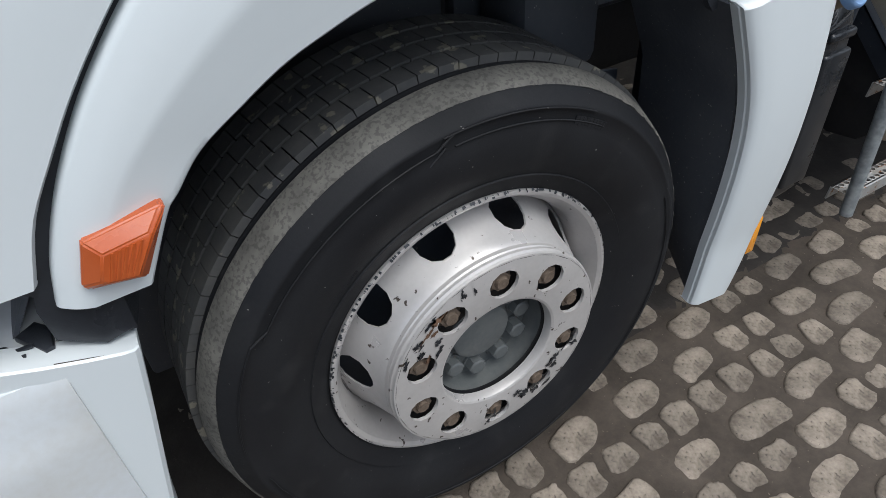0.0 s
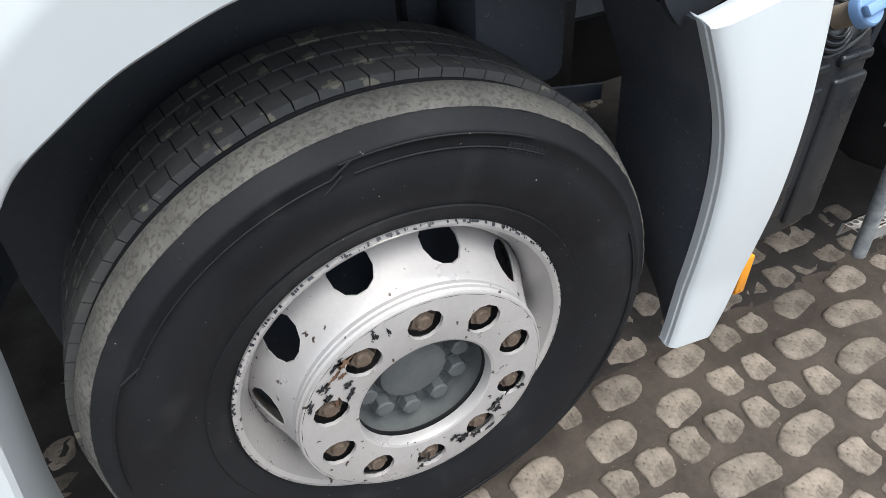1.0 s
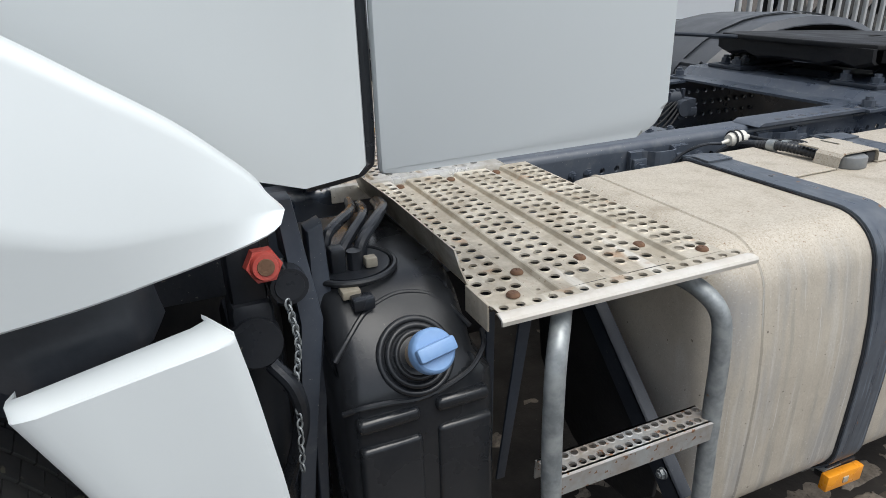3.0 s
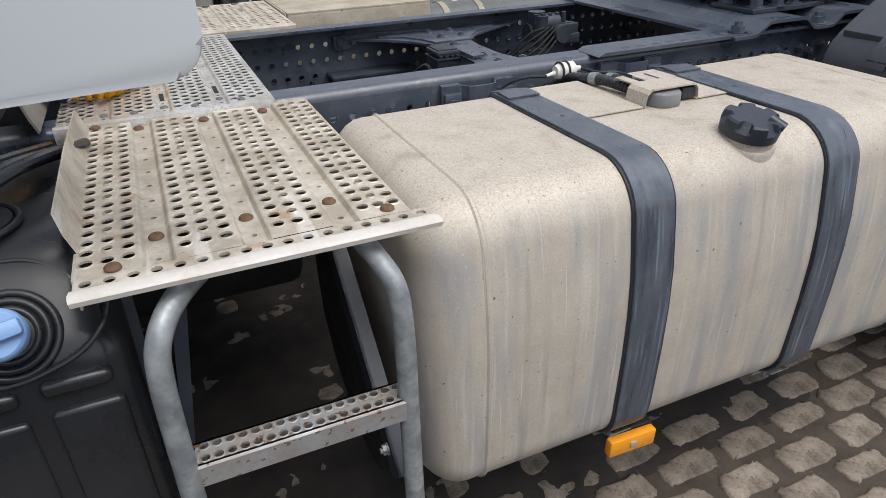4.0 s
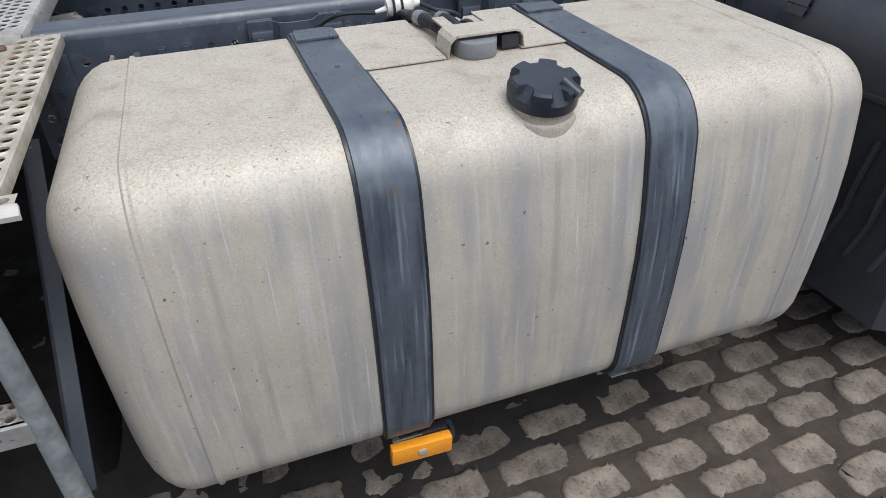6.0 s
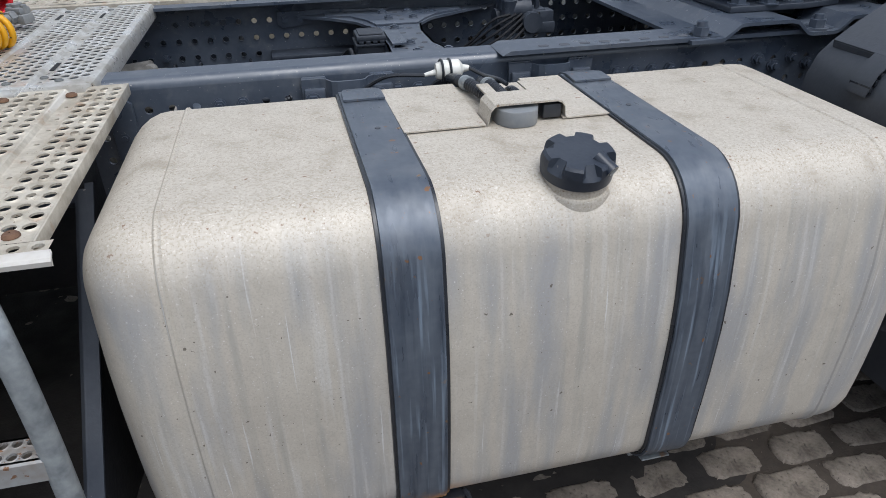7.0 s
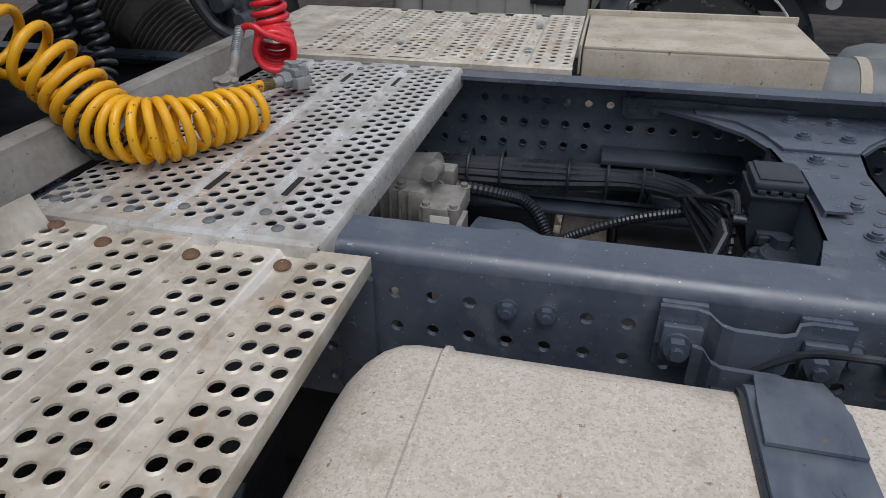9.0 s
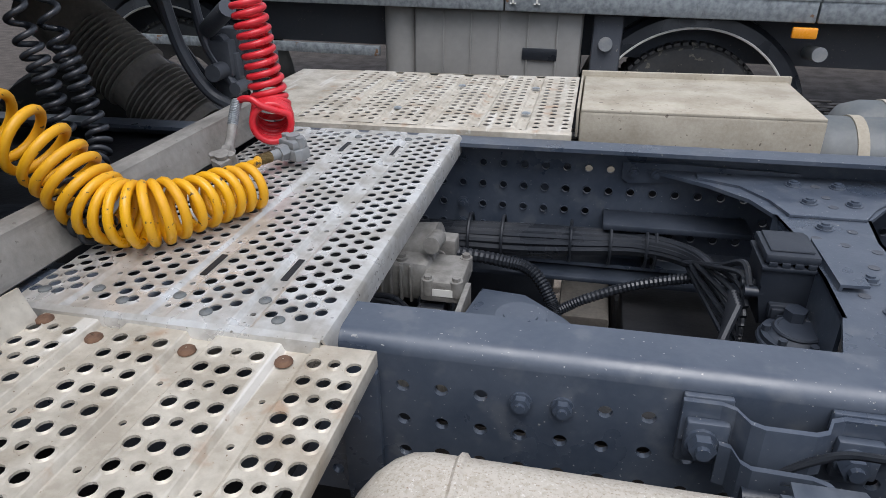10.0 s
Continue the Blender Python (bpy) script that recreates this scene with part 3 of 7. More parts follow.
    cyl(bm, (0, 0, 0), (0, 0, 0.006), 0.026, n=20)
    cyl(bm, (0, 0, 0.004), (0, 0, 0.022), 0.0185, n=6)
    cyl(bm, (0, 0, 0.02), (0, 0, 0.03), 0.0125, 0.0105, n=14)
    nut = part("wheel_nut", bm, nut_rust, wheel, "rusty wheel nut", 30)
    for k in range(10):
        a = radians(A0 - 36 * k)
        m = Matrix.Translation((WX + 0.1675 * math.cos(a), 0.147, WZ + 0.1675 * math.sin(a))) @ Matrix.Rotation(math.pi / 2, 4, "X") @ Matrix.Rotation(k * 1.3, 4, "Z") @ Matrix.Diagonal((1.08, 1.08, 0.85, 1))
        if k:
            again(nut, m)
        else:
            nut.matrix_basis = m
    # hub
    bm = bmesh.new()
    lathe(bm, [(0.0, 0.178), (0.055, 0.178), (0.06, 0.181), (0.063, 0.19), (0.068, 0.198), (0.1, 0.2), (0.124, 0.203), (0.128, 0.19), (0.129, 0.152)], c, 64)
    part("hub", bm, hub_dark, wheel, "grey painted hub cover")
    bm = bmesh.new()
    cyl(bm, (0, 0, 0), (0, 0, 0.006), 0.0215, n=16)
    cyl(bm, (0, 0, 0.005), (0, 0, 0.024), 0.0195, 0.0188, n=6)
    cyl(bm, (0, 0, 0.024), (0, 0, 0.0265), 0.0175, 0.014, n=12)
    hb = part("hub_bolt", bm, hub_dark, wheel, "", 30)
    for k in range(10):
        a = radians(10 + 36 * k)
        m = Matrix.Translation((WX + 0.089 * math.cos(a), 0.2, WZ + 0.089 * math.sin(a))) @ Matrix.Rotation(math.pi / 2, 4, "X")
        if k:
            again(hb, m)
        else:
            hb.matrix_basis = m


front_wheel()


# cab skin round the wheel
def line(pts, n):
    """n points evenly along a smooth line through pts (x, z)."""
    s = smooth_line([(x, 0, z) for x, z in pts], 12)
    d = [0.0]
    for a, b in zip(s, s[1:]):
        d.append(d[-1] + (b - a).length)
    out = []
    for t in np.linspace(0, d[-1], n):
        i = min(max(int(np.searchsorted(d, t)), 1), len(s) - 1)
        f = (t - d[i - 1]) / max(d[i] - d[i - 1], 1e-9)
        p = s[i - 1].lerp(s[i], f)
        out.append((p.x, p.z))
    return out


def skin(name, low, high, ylow, yhigh, mat, parent, label, n=40, k=10, thick=0.018, bow=0.0, roll=0.008):
    """A thick curved panel between a lower and an upper line, with a rolled lower edge."""
    a, b = line(low, n), line(high, n)
    rows = []
    for i in range(k + 1):
        f = i / k
        row = []
        for j in range(n):
            s = j / (n - 1)
            y = ylow(s) * (1 - f) + yhigh(s) * f - bow * math.sin(math.pi * f)
            row.append(V(a[j][0] * (1 - f) + b[j][0] * f, y, a[j][1] * (1 - f) + b[j][1] * f))
        rows.append(row)
    if roll:
        edge = [p + V(0, roll, 0) + (rows[0][j] - rows[1][j]).normalized() * 0.002 for j, p in enumerate(rows[0])]
        rows.insert(0, edge)
    bm = bmesh.new()
    sheet(bm, rows, (0, thick, 0))
    return part(name, bm, mat, parent, label, 30)


cab = new("cab")
cab.parent = truck
tagged(cab, "white cab with flared wheel arches")


def ramp(*pts):
    xs, ys = [p[0] for p in pts], [p[1] for p in pts]
    return lambda x: float(np.interp(x, xs, ys))


def skin3(name, low, mid, top, ylow, ymid, ytop, mat, parent, label, n=72, k=9, m=12, bow=0.02, dip=0.006, thick=0.016):
    """A thick panel through a lower edge, a soft crease and an upper line; y runs along x on each line."""
    a, b, c = line(low, n), line(mid, n), line(top, n)
    rows = []
    for i in range(k):
        f = i / k
        rows.append([V(p[0] + (q[0] - p[0]) * f, ylow(p[0]) + (ymid(q[0]) - ylow(p[0])) * f - dip * math.sin(math.pi * f) * (1 - j / n) ** 0.5, p[1] + (q[1] - p[1]) * f) for j, (p, q) in enumerate(zip(a, b))])
    for i in range(m + 1):
        f = i / m
        rows.append([V(p[0] + (q[0] - p[0]) * f, ymid(p[0]) + (ytop(q[0]) - ymid(p[0])) * f - bow * math.sin(math.pi * f) * (1 - j / n) ** 0.5, p[1] + (q[1] - p[1]) * f) for j, (p, q) in enumerate(zip(b, c))])
    up = [(rows[1][j] - rows[0][j]).normalized() for j in range(n)]
    rows.insert(0, [p + V(0, 0.003, 0) - up[j] * 0.003 for j, p in enumerate(rows[0])])
    rows.insert(0, [p + V(0, 0.012, 0) for j, p in enumerate(rows[0])])
    out = [(rows[-1][j] - rows[-2][j]).normalized() for j in range(n)]
    rows.append([p + V(0, 0.003, 0) + out[j] * 0.0035 for j, p in enumerate(rows[-1])])
    rows.append([p + V(0, 0.014, 0) + out[j] * 0.0012 for j, p in enumerate(rows[-1])])
    bm = bmesh.new()
    sheet(bm, rows, (0, thick, 0))
    return part(name, bm, mat, parent, label, 40)


# front arch panel, between the door gap and the seam
skin3("front_fender",
      [(-0.225, 0.946), (-0.215, 0.966), (-0.18, 1.032), (-0.163, 1.051), (-0.126, 1.093), (-0.069, 1.131), (-0.021, 1.16), (0.024, 1.18), (0.105, 1.209), (0.2, 1.23), (0.27, 1.238), (0.338, 1.2375)],
      [(-0.285, 0.953), (-0.247, 1.03), (-0.2, 1.102), (-0.11, 1.188), (-0.02, 1.252), (0.055, 1.284), (0.12, 1.302), (0.199, 1.317), (0.27, 1.328), (0.34, 1.3315)],
      [(-0.318, 0.962), (-0.3, 1.018), (-0.264, 1.092), (-0.216, 1.166), (-0.17, 1.222), (-0.13, 1.264), (-0.05, 1.345), (0.06, 1.435), (0.2, 1.53), (0.344, 1.59)],
      ramp((-0.2, 0.136), (0.1, 0.124), (0.34, 0.097)), ramp((-0.25, 0.124), (0.1, 0.109), (0.34, 0.085)), ramp((-0.3, 0.134), (-0.12, 0.13), (-0.05, 0.131), (0.06, 0.136), (0.2, 0.143), (0.366, 0.147)),
      white_paint, cab, "white front wheel arch panel", bow=0.003, dip=0.0)


def aft(pts, draw=0.0):
    """Stretches the line of the rear panel a little; draw pulls its far half forward and up."""
    late = lambda x: min(max((x - 0.6) / 0.2, 0.0), 1.0)
    return [(0.3445 + (x - 0.3645) * 1.115 - draw * late(x), z + 0.006 + 0.012 * max(0.0, x - 0.62) / 0.32 + draw * 0.4 * late(x)) for x, z in pts]


skin3("rear_fender",
      aft([(0.3645, 1.2315), (0.431, 1.216), (0.496, 1.199), (0.568, 1.168), (0.6, 1.152), (0.619, 1.1415), (0.6225, 1.1402), (0.6265, 1.1402), (0.653, 1.1425), (0.75, 1.151), (0.82, 1.162), (0.88, 1.172), (0.915, 1.18), (0.932, 1.186), (0.938, 1.191)]),
      aft([(0.3665, 1.3255), (0.453, 1.321), (0.534, 1.312), (0.602, 1.296), (0.66, 1.268), (0.715, 1.238), (0.78, 1.212), (0.85, 1.205), (0.91, 1.202), (0.946, 1.199)]),
      aft([(0.3705, 1.6), (0.45, 1.58), (0.55, 1.53), (0.63, 1.47), (0.7, 1.425), (0.765, 1.38), (0.82, 1.337), (0.879, 1.288), (0.922, 1.243), (0.946, 1.215), (0.954, 1.203)], 0.02),
      ramp((0.34, 0.096), (0.62, 0.094), (0.83, 0.098), (0.98, 0.112)), ramp((0.34, 0.085), (0.67, 0.085), (0.83, 0.096), (0.94, 0.114), (0.985, 0.133)), ramp((0.34, 0.15), (0.6, 0.145), (0.75, 0.137), (0.85, 0.13), (0.92, 0.131), (0.985, 0.137)),
      white_paint, cab, "white rear wheel arch panel", bow=0.003, dip=0.0)
origin(-0.02, 0.03, -0.008)
# door ahead of the gap
bm = bmesh.new()
edge = line([(-0.31, 1.006), (-0.28, 1.08), (-0.237, 1.144), (-0.194, 1.202), (-0.134, 1.27), (-0.06, 1.345), (0.05, 1.437), (0.2, 1.53), (0.362, 1.59)], 44)
rows = []
for j, (x, z) in enumerate(edge):
    row = [V(x + 0.003, 0.112, z - 0.003), V(x, 0.1, z)]
    for k in range(1, 11):
        f = k / 10
        q = V(x * (1 - f) + (x - 0.55) * f, 0, z * (1 - f) + (1.02 + (z - 1.02) * 0.55 + 0.5 * (j / 43)) * f)
        row.append(V(q.x, 0.096 + 0.34 * max(0, q.z - 1.3) ** 1.3 + 0.02 * f, q.z))
    rows.append(row)
rows.insert(0, [p + V(0.0, 0.012, -0.004) for p in rows[0]])
sheet(bm, rows, (0, 0.018, 0))
part("door", bm, white_paint, cab, "white cab door", 30)
bm = bmesh.new()
sheet(bm, [[V(x, 0.125, z), V(x + 0.05, 0.128, z - 0.045)] for x, z in line([(-0.33, 0.99), (-0.29, 1.09), (-0.21, 1.2), (-0.14, 1.28), (-0.06, 1.36), (0.05, 1.45), (0.2, 1.54), (0.4, 1.6)], 20)], (0, 0.012, 0))
part("door_seal", bm, black_plastic, cab)
bm = bmesh.new()
sheet(bm, [[V(-0.31, 0.13, 1.02), V(-0.26, 0.126, 1.01), V(-0.232, 0.13, 1.005)], [V(-0.325, 0.126, 0.96), V(-0.272, 0.112, 0.95), V(-0.238, 0.122, 0.955)], [V(-0.322, 0.122, 0.915), V(-0.275, 0.108, 0.895), V(-0.24, 0.118, 0.895)]], (0, 0.03, 0))
sheet(bm, [[V(-0.236, 0.125, 1.0), V(-0.2, 0.3, 1.0)], [V(-0.24, 0.12, 0.89), V(-0.21, 0.3, 0.86)]], (-0.01, 0, 0))
part("entry_seal", bm, black_plastic, cab, "black plastic filler under the wheel arch")
# white side of the entry step: broad rounded column that narrows downwards
origin()
bm = bmesh.new()
rows = []
for z, xr, tilt in ((0.873, -0.266, 0.29), (0.866, -0.2665, 0.27), (0.84, -0.271, 0.15), (0.76, -0.285, 0.0), (0.65, -0.306, 0.0), (0.54, -0.326, 0.0), (0.38, -0.345, 0.0)):
    rows.append([V(xr + dx, y, z - tilt * min(dx, 0.0)) for dx, y in ((-0.15, 0.125), (-0.1, 0.119), (-0.055, 0.1165), (-0.018, 0.1165), (-0.006, 0.119), (0.0, 0.126), (0.003, 0.17), (0.002, 0.25))])
rows.insert(0, [p + V(0, 0.003, 0.002) for p in rows[0]])
rows.insert(0, [p + V(0, 0.03, -0.003) for p in rows[0]])
sheet(bm, rows, (0, 0.016, -0.002))
part("entry_step_side", bm, white_paint, cab, "white plastic entry step side", 25)
bm = bmesh.new()
tube(bm, [(-0.352, 0.123, 0.899), (-0.335, 0.122, 0.894), (-0.31, 0.121, 0.8865), (-0.296, 0.121, 0.882)], 0.0013, 8)
part("dirty_rim", bm, dirt, cab, "brown dirt along the rim of the step")
origin(-0.012, 0.025, -0.04)
bm = bmesh.new()
rows = []
for x in (-0.95, -0.75, -0.55, -0.42, -0.36, -0.335):
    e = 1.0 if x < -0.4 else 0.45 if x < -0.35 else 0.0
    rows.append([V(x, 0.26, 0.95), V(x, 0.2, 0.936), V(x, 0.11, 0.93), V(x, 0.096, 0.926), V(x, 0.088, 0.905), V(x, 0.088 - 0.003 * e, 0.87), V(x, 0.086 - 0.012 * e, 0.84), V(x, 0.084 - 0.016 * e, 0.81), V(x, 0.084 - 0.018 * e, 0.6), V(x, 0.084 - 0.018 * e, 0.4)])
sheet(bm, rows, (0, 0.02, -0.006))
step = part("entry_step", bm, dirty_white, cab, "white entry step with black tread inserts", 30)
for pad in ([(-0.376, 0.168), (-0.352, 0.185), (-0.336, 0.165), (-0.336, 0.128), (-0.345, 0.122)], [(-0.46, 0.19), (-0.384, 0.158), (-0.352, 0.113), (-0.352, 0.1), (-0.46, 0.1)]):
    bm = bmesh.new()
    prism(bm, pad, lambda u, v, d: V(u, v, d), 0.925, 0.9425, 0.004)
    part("tread_insert", bm, black_plastic, step, "black ribbed step insert")
for k in range(3):
    bm = bmesh.new()
    box(bm, -0.45, -0.372 + 0.008 * k, 0.107 + 0.014 * k, 0.114 + 0.014 * k, 0.942, 0.9455, 0.001)
    part("tread_rib", bm, black_plastic, step)
origin()
# indicator with raised front face
bm = bmesh.new()
outer = [(-0.268, 1.043), (-0.287, 0.99), (-0.282, 0.984), (-0.222, 0.974), (-0.178, 1.053), (-0.183, 1.0565)]
inner = [(-0.254, 1.03), (-0.266, 0.998), (-0.263, 0.994), (-0.229, 0.988), (-0.2, 1.033), (-0.204, 1.037)]
loops = [[bm.verts.new((x, y, z)) for x, z in o] for o, y in ((outer, 0.135), (outer, 0.117), (inner, 0.102))]
for a, b in zip(loops, loops[1:]):
    for i in range(6):
        bm.faces.new((a[i], a[(i + 1) % 6], b[(i + 1) % 6], b[i]))
bm.faces.new(loops[-1])
bmesh.ops.bevel(bm, geom=[e for e in bm.edges if not e.is_boundary], offset=0.002, segments=2, affect="EDGES")
sig = part("side_indicator", bm, signal_orange, cab, "ribbed orange side indicator lamp", 30)
for k in range(5):
    u = 0.14 + 0.16 * k
    low = (-0.263 + 0.034 * u, 0.9965 - 0.006 * u)
    high = (-0.253 + 0.05 * u, 1.028 + 0.006 * u)
    bm = bmesh.new()
    prism(bm, [low, (low[0] + 0.003, low[1]), (high[0] + 0.003, high[1]), high], lambda u, v, d: V(u, d, v), 0.1007, 0.104)
    part("lens_rib", bm, signal_orange, sig)

origin(0.075, 0.085, -0.01)
# rear quarter and side fairing behind the cab
bm = bmesh.new()
sheet(bm, [[V(x, 0.165, z) for x in (0.3, 0.62, 0.8, 0.9, 0.965, 1.01, 1.035, 1.046, 1.05)] for z in (1.212, 1.22, 1.3, 1.5, 1.8, 2.3)], (0, 0.02, 0))
for v in bm.verts:
    if v.co.x > 1.04:
        v.co.y += 0.004 if v.co.x < 1.048 else 0.014
    if v.co.x > 1.04 and v.co.z < 1.25:
        v.co.z += 0.008
    if v.co.z < 1.222:
        v.co.z += 0.13 * (v.co.x - 0.965) - 0.002
        if v.co.x < 0.9:
            v.co.z = 1.23 + 0.5 * (0.9 - v.co.x)
part("rear_quarter", bm, white_paint, cab, "white rear cab quarter panel", 30)
bm = bmesh.new()
sheet(bm, [[V(0.96, 0.2, z), V(0.96, 1.3, z), V(0.96, 2.33, z)] for z in (1.36, 1.8, 2.3)], (-0.03, 0, 0))
part("cab_back", bm, white_paint, cab)
bm = bmesh.new()
sheet(bm, [[V(-0.8, y, 1.36), V(0.96, y, 1.36)] for y in (0.22, 1.3, 2.33)], (0, 0, 0.03))
part("cab_floor", bm, dark_steel, cab)
origin(0.075, 0.095, -0.035)
bm = bmesh.new()
out = [(1.066, 2.3), (1.066, 1.243), (1.07, 1.2365)]
out += [(1.1 + 0.33 * k / 6, 1.236 - 0.001 * k) for k in range(7)]
out += [(1.43 + 0.04 * math.sin(radians(a)), 1.27 - 0.04 * math.cos(radians(a))) for a in range(15, 91, 15)] + [(1.47, 2.3)]
prism(bm, out, lambda u, v, d: V(1.066 + (u - 1.066) * 0.853, d - 0.33 * (u - 1.066), v + 0.125 * (u - 1.066)), 0.158, 0.18, 0.008)
part("side_fairing", bm, white_paint, truck, "white side fairing panel behind the cab", 30)
origin(0.075, 0.085, -0.01)
bm = bmesh.new()
tube(bm, smooth_line([(0.97, 0.19, 1.206), (1.02, 0.19, 1.212), (1.05, 0.19, 1.222), (1.058, 0.19, 1.26), (1.058, 0.19, 1.5), (1.058, 0.19, 2.2)]), 0.009, 8)
part("gap_seal", bm, black_plastic, cab, "black rubber seal in the panel gap")

origin(0.0, 0.036, 0.0)
# white cover behind the wheel, black liner
left = line([(0.703, 1.054), (0.725, 1.005), (0.755, 0.935), (0.78, 0.86), (0.797, 0.77), (0.807, 0.65), (0.811, 0.52), (0.808, 0.4), (0.804, 0.336)], 36)
right = line([(0.921, 1.092), (0.932, 1.026), (0.943, 0.94), (0.952, 0.86), (0.96, 0.7), (0.955, 0.58), (0.942, 0.43), (0.926, 0.345), (0.918, 0.318)], 36)
bm = bmesh.new()
rows = []
for (xa, za), (xb, zb) in zip(left, right):
    ys = 0.064 + 0.026 * (1.1 - za) - 0.014 * math.sin(math.pi * min(1, max(0, (1.1 - za) / 0.6)))
    row = [V(xa + 0.004, ys + 0.03, za), V(xa, ys + 0.011, za)]
    for f in (0.02, 0.06, 0.12, 0.3, 0.5, 0.7, 0.9, 0.97):
        row.append(V(xa + (xb - xa) * f, ys + 0.008 * max(0, 1 - f / 0.1) + 0.004 * max(0, (f - 0.9) / 0.1), za + (zb - za) * f))
    row += [V(xb, ys + 0.008, zb), V(xb - 0.003, ys + 0.014, zb)]
    rows.append(row)
rows.insert(1, [p.lerp(q, 0.12) for p, q in zip(rows[0], rows[1])])
rows.insert(0, [p + V(0.0, 0.0016, 0.0022) for p in rows[0]])
rows.insert(0, [p + V(-0.002 - 0.024 * j / 11, 0.012 + 0.026 * j / 11, 0.007) for j, p in enumerate(rows[0])])
rows.append([p + V(0, 0.004, -0.003) for p in rows[-1]])
sheet(bm, rows, (0.0, 0.012, 0.0))
part("fender_cover", bm, white_paint, cab, "white plastic cover behind the front wheel", 30)
origin(0.015, 0.047, -0.01)
# the liner hangs inside the cover and curls in behind the tyre
bm = bmesh.new()
rows = []
for z in np.linspace(1.06, 0.33, 26):
    x0 = float(np.interp(-z, [-1.06, -0.978, -0.87, -0.745, -0.6, -0.35], [0.69, 0.735, 0.768, 0.79, 0.8, 0.798]))
    inner = float(np.interp(-z, [-1.06, -0.86, -0.6, -0.33], [0.7, 0.79, 0.805, 0.9]))
    row = []
    for k in range(9):
        f = k / 8
        row.append(V(x0 + 0.01 + (inner - x0) * f, 0.1 + 0.255 * f - (0.1 * f * max(0, 0.5 - z) / 0.2 if z < 0.5 else 0), z))
    rows.append(row)
sheet(bm, rows, (0.01, 0.003, 0))
part("wheel_arch_liner", bm, liner_plastic, cab, "black wheel arch liner with dried mud specks")
origin()
bm = bmesh.new()
rows = []
for a in np.linspace(42, 152, 34):
    r = 0.735 if a > 90 else 0.735 - 0.02 * (90 - a) / 55
    rows.append([V(WX + r * math.cos(radians(a)), y, WZ + r * 0.97 * math.sin(radians(a))) for y in (0.2, 0.26, 0.4, 0.62)])
sheet(bm, rows, (0.0, 0, 0.012))
part("wheel_arch_liner", bm, liner_plastic, cab)
bm = bmesh.new()
box(bm, -0.32, 0.45, 0.6, 0.63, 0.35, 1.3, 0.01)
part("inner_wing", bm, liner_plastic, cab, "dark inner wing behind the front wheel")
bm = bmesh.new()
box(bm, 0.45, 0.95, 0.56, 0.6, 0.93, 1.3, 0.01)
box(bm, 0.5, 0.69, 0.4, 0.56, 0.86, 1.2, 0.03)
part("inner_wing", bm, liner_plastic, cab)
# mud moulding inside the arch
for x in (0.2, 0.31):
    bm = bmesh.new()
    tube(bm, smooth_line([(x - 0.012, 0.36, 1.17), (x, 0.34, 1.215), (x + 0.02, 0.33, 1.235)]), 0.006, 6)
    part("moulding", bm, liner_plastic, cab)
origin(0.03, 0.047, -0.018)
bm = bmesh.new()
prism(bm, [(0.71, 0.79), (0.85, 0.765), (0.85, 0.727), (0.745, 0.74)], lambda u, v, d: V(u, d, v), 0.485, 0.495, 0.002)
part("stay_bar", bm, dark_steel, cab, "dark steel stay behind the front wheel")
# rounded plastic piece between arch panel and cover
origin()
bm = bmesh.new()
rows = []
for f in np.linspace(0, 1, 13):
    x0, z0 = 0.652 + 0.185 * f, 1.15 + 0.035 * f
    x1, z1 = 0.715 + 0.135 * f, 1.03 + 0.045 * f
    back = 0.05 * max(0.0, (f - 0.85) / 0.15) ** 2
    row = []
    for g in np.linspace(0, 1, 9):
        bulge = 0.022 * math.sin(math.pi * g) - 0.012 * (1 - f) * math.sin(math.pi * g)
        row.append(V(x0 + (x1 - x0) * g - 0.02 * (1 - f) * math.sin(math.pi * g), 0.175 + back - bulge, z0 + (z1 - z0) * g))
    rows.append(row)
sheet(bm, rows, (0.004, 0.02, 0))
part("arch_filler", bm, guard_plastic, cab, "smooth black plastic filler", 40)
# axle stub and dark underside below the cab
bm = bmesh.new()
cyl(bm, (WX, 0.3, WZ), (WX, 2.2, WZ), 0.07)
box(bm, 0.4, 0.5, 0.45, 0.7, 0.6, 0.68, 0.02)
part("front_axle", bm, dark_steel, truck)

origin(0.014, 0.056, -0.018)
# amber marker beside the cover
bm = bmesh.new()
box(bm, 0.963, 0.991, 0.084, 0.1, 0.412, 0.517, 0.004)

part("side_marker", bm, amber, truck, "amber rectangular side marker lamp", 30)


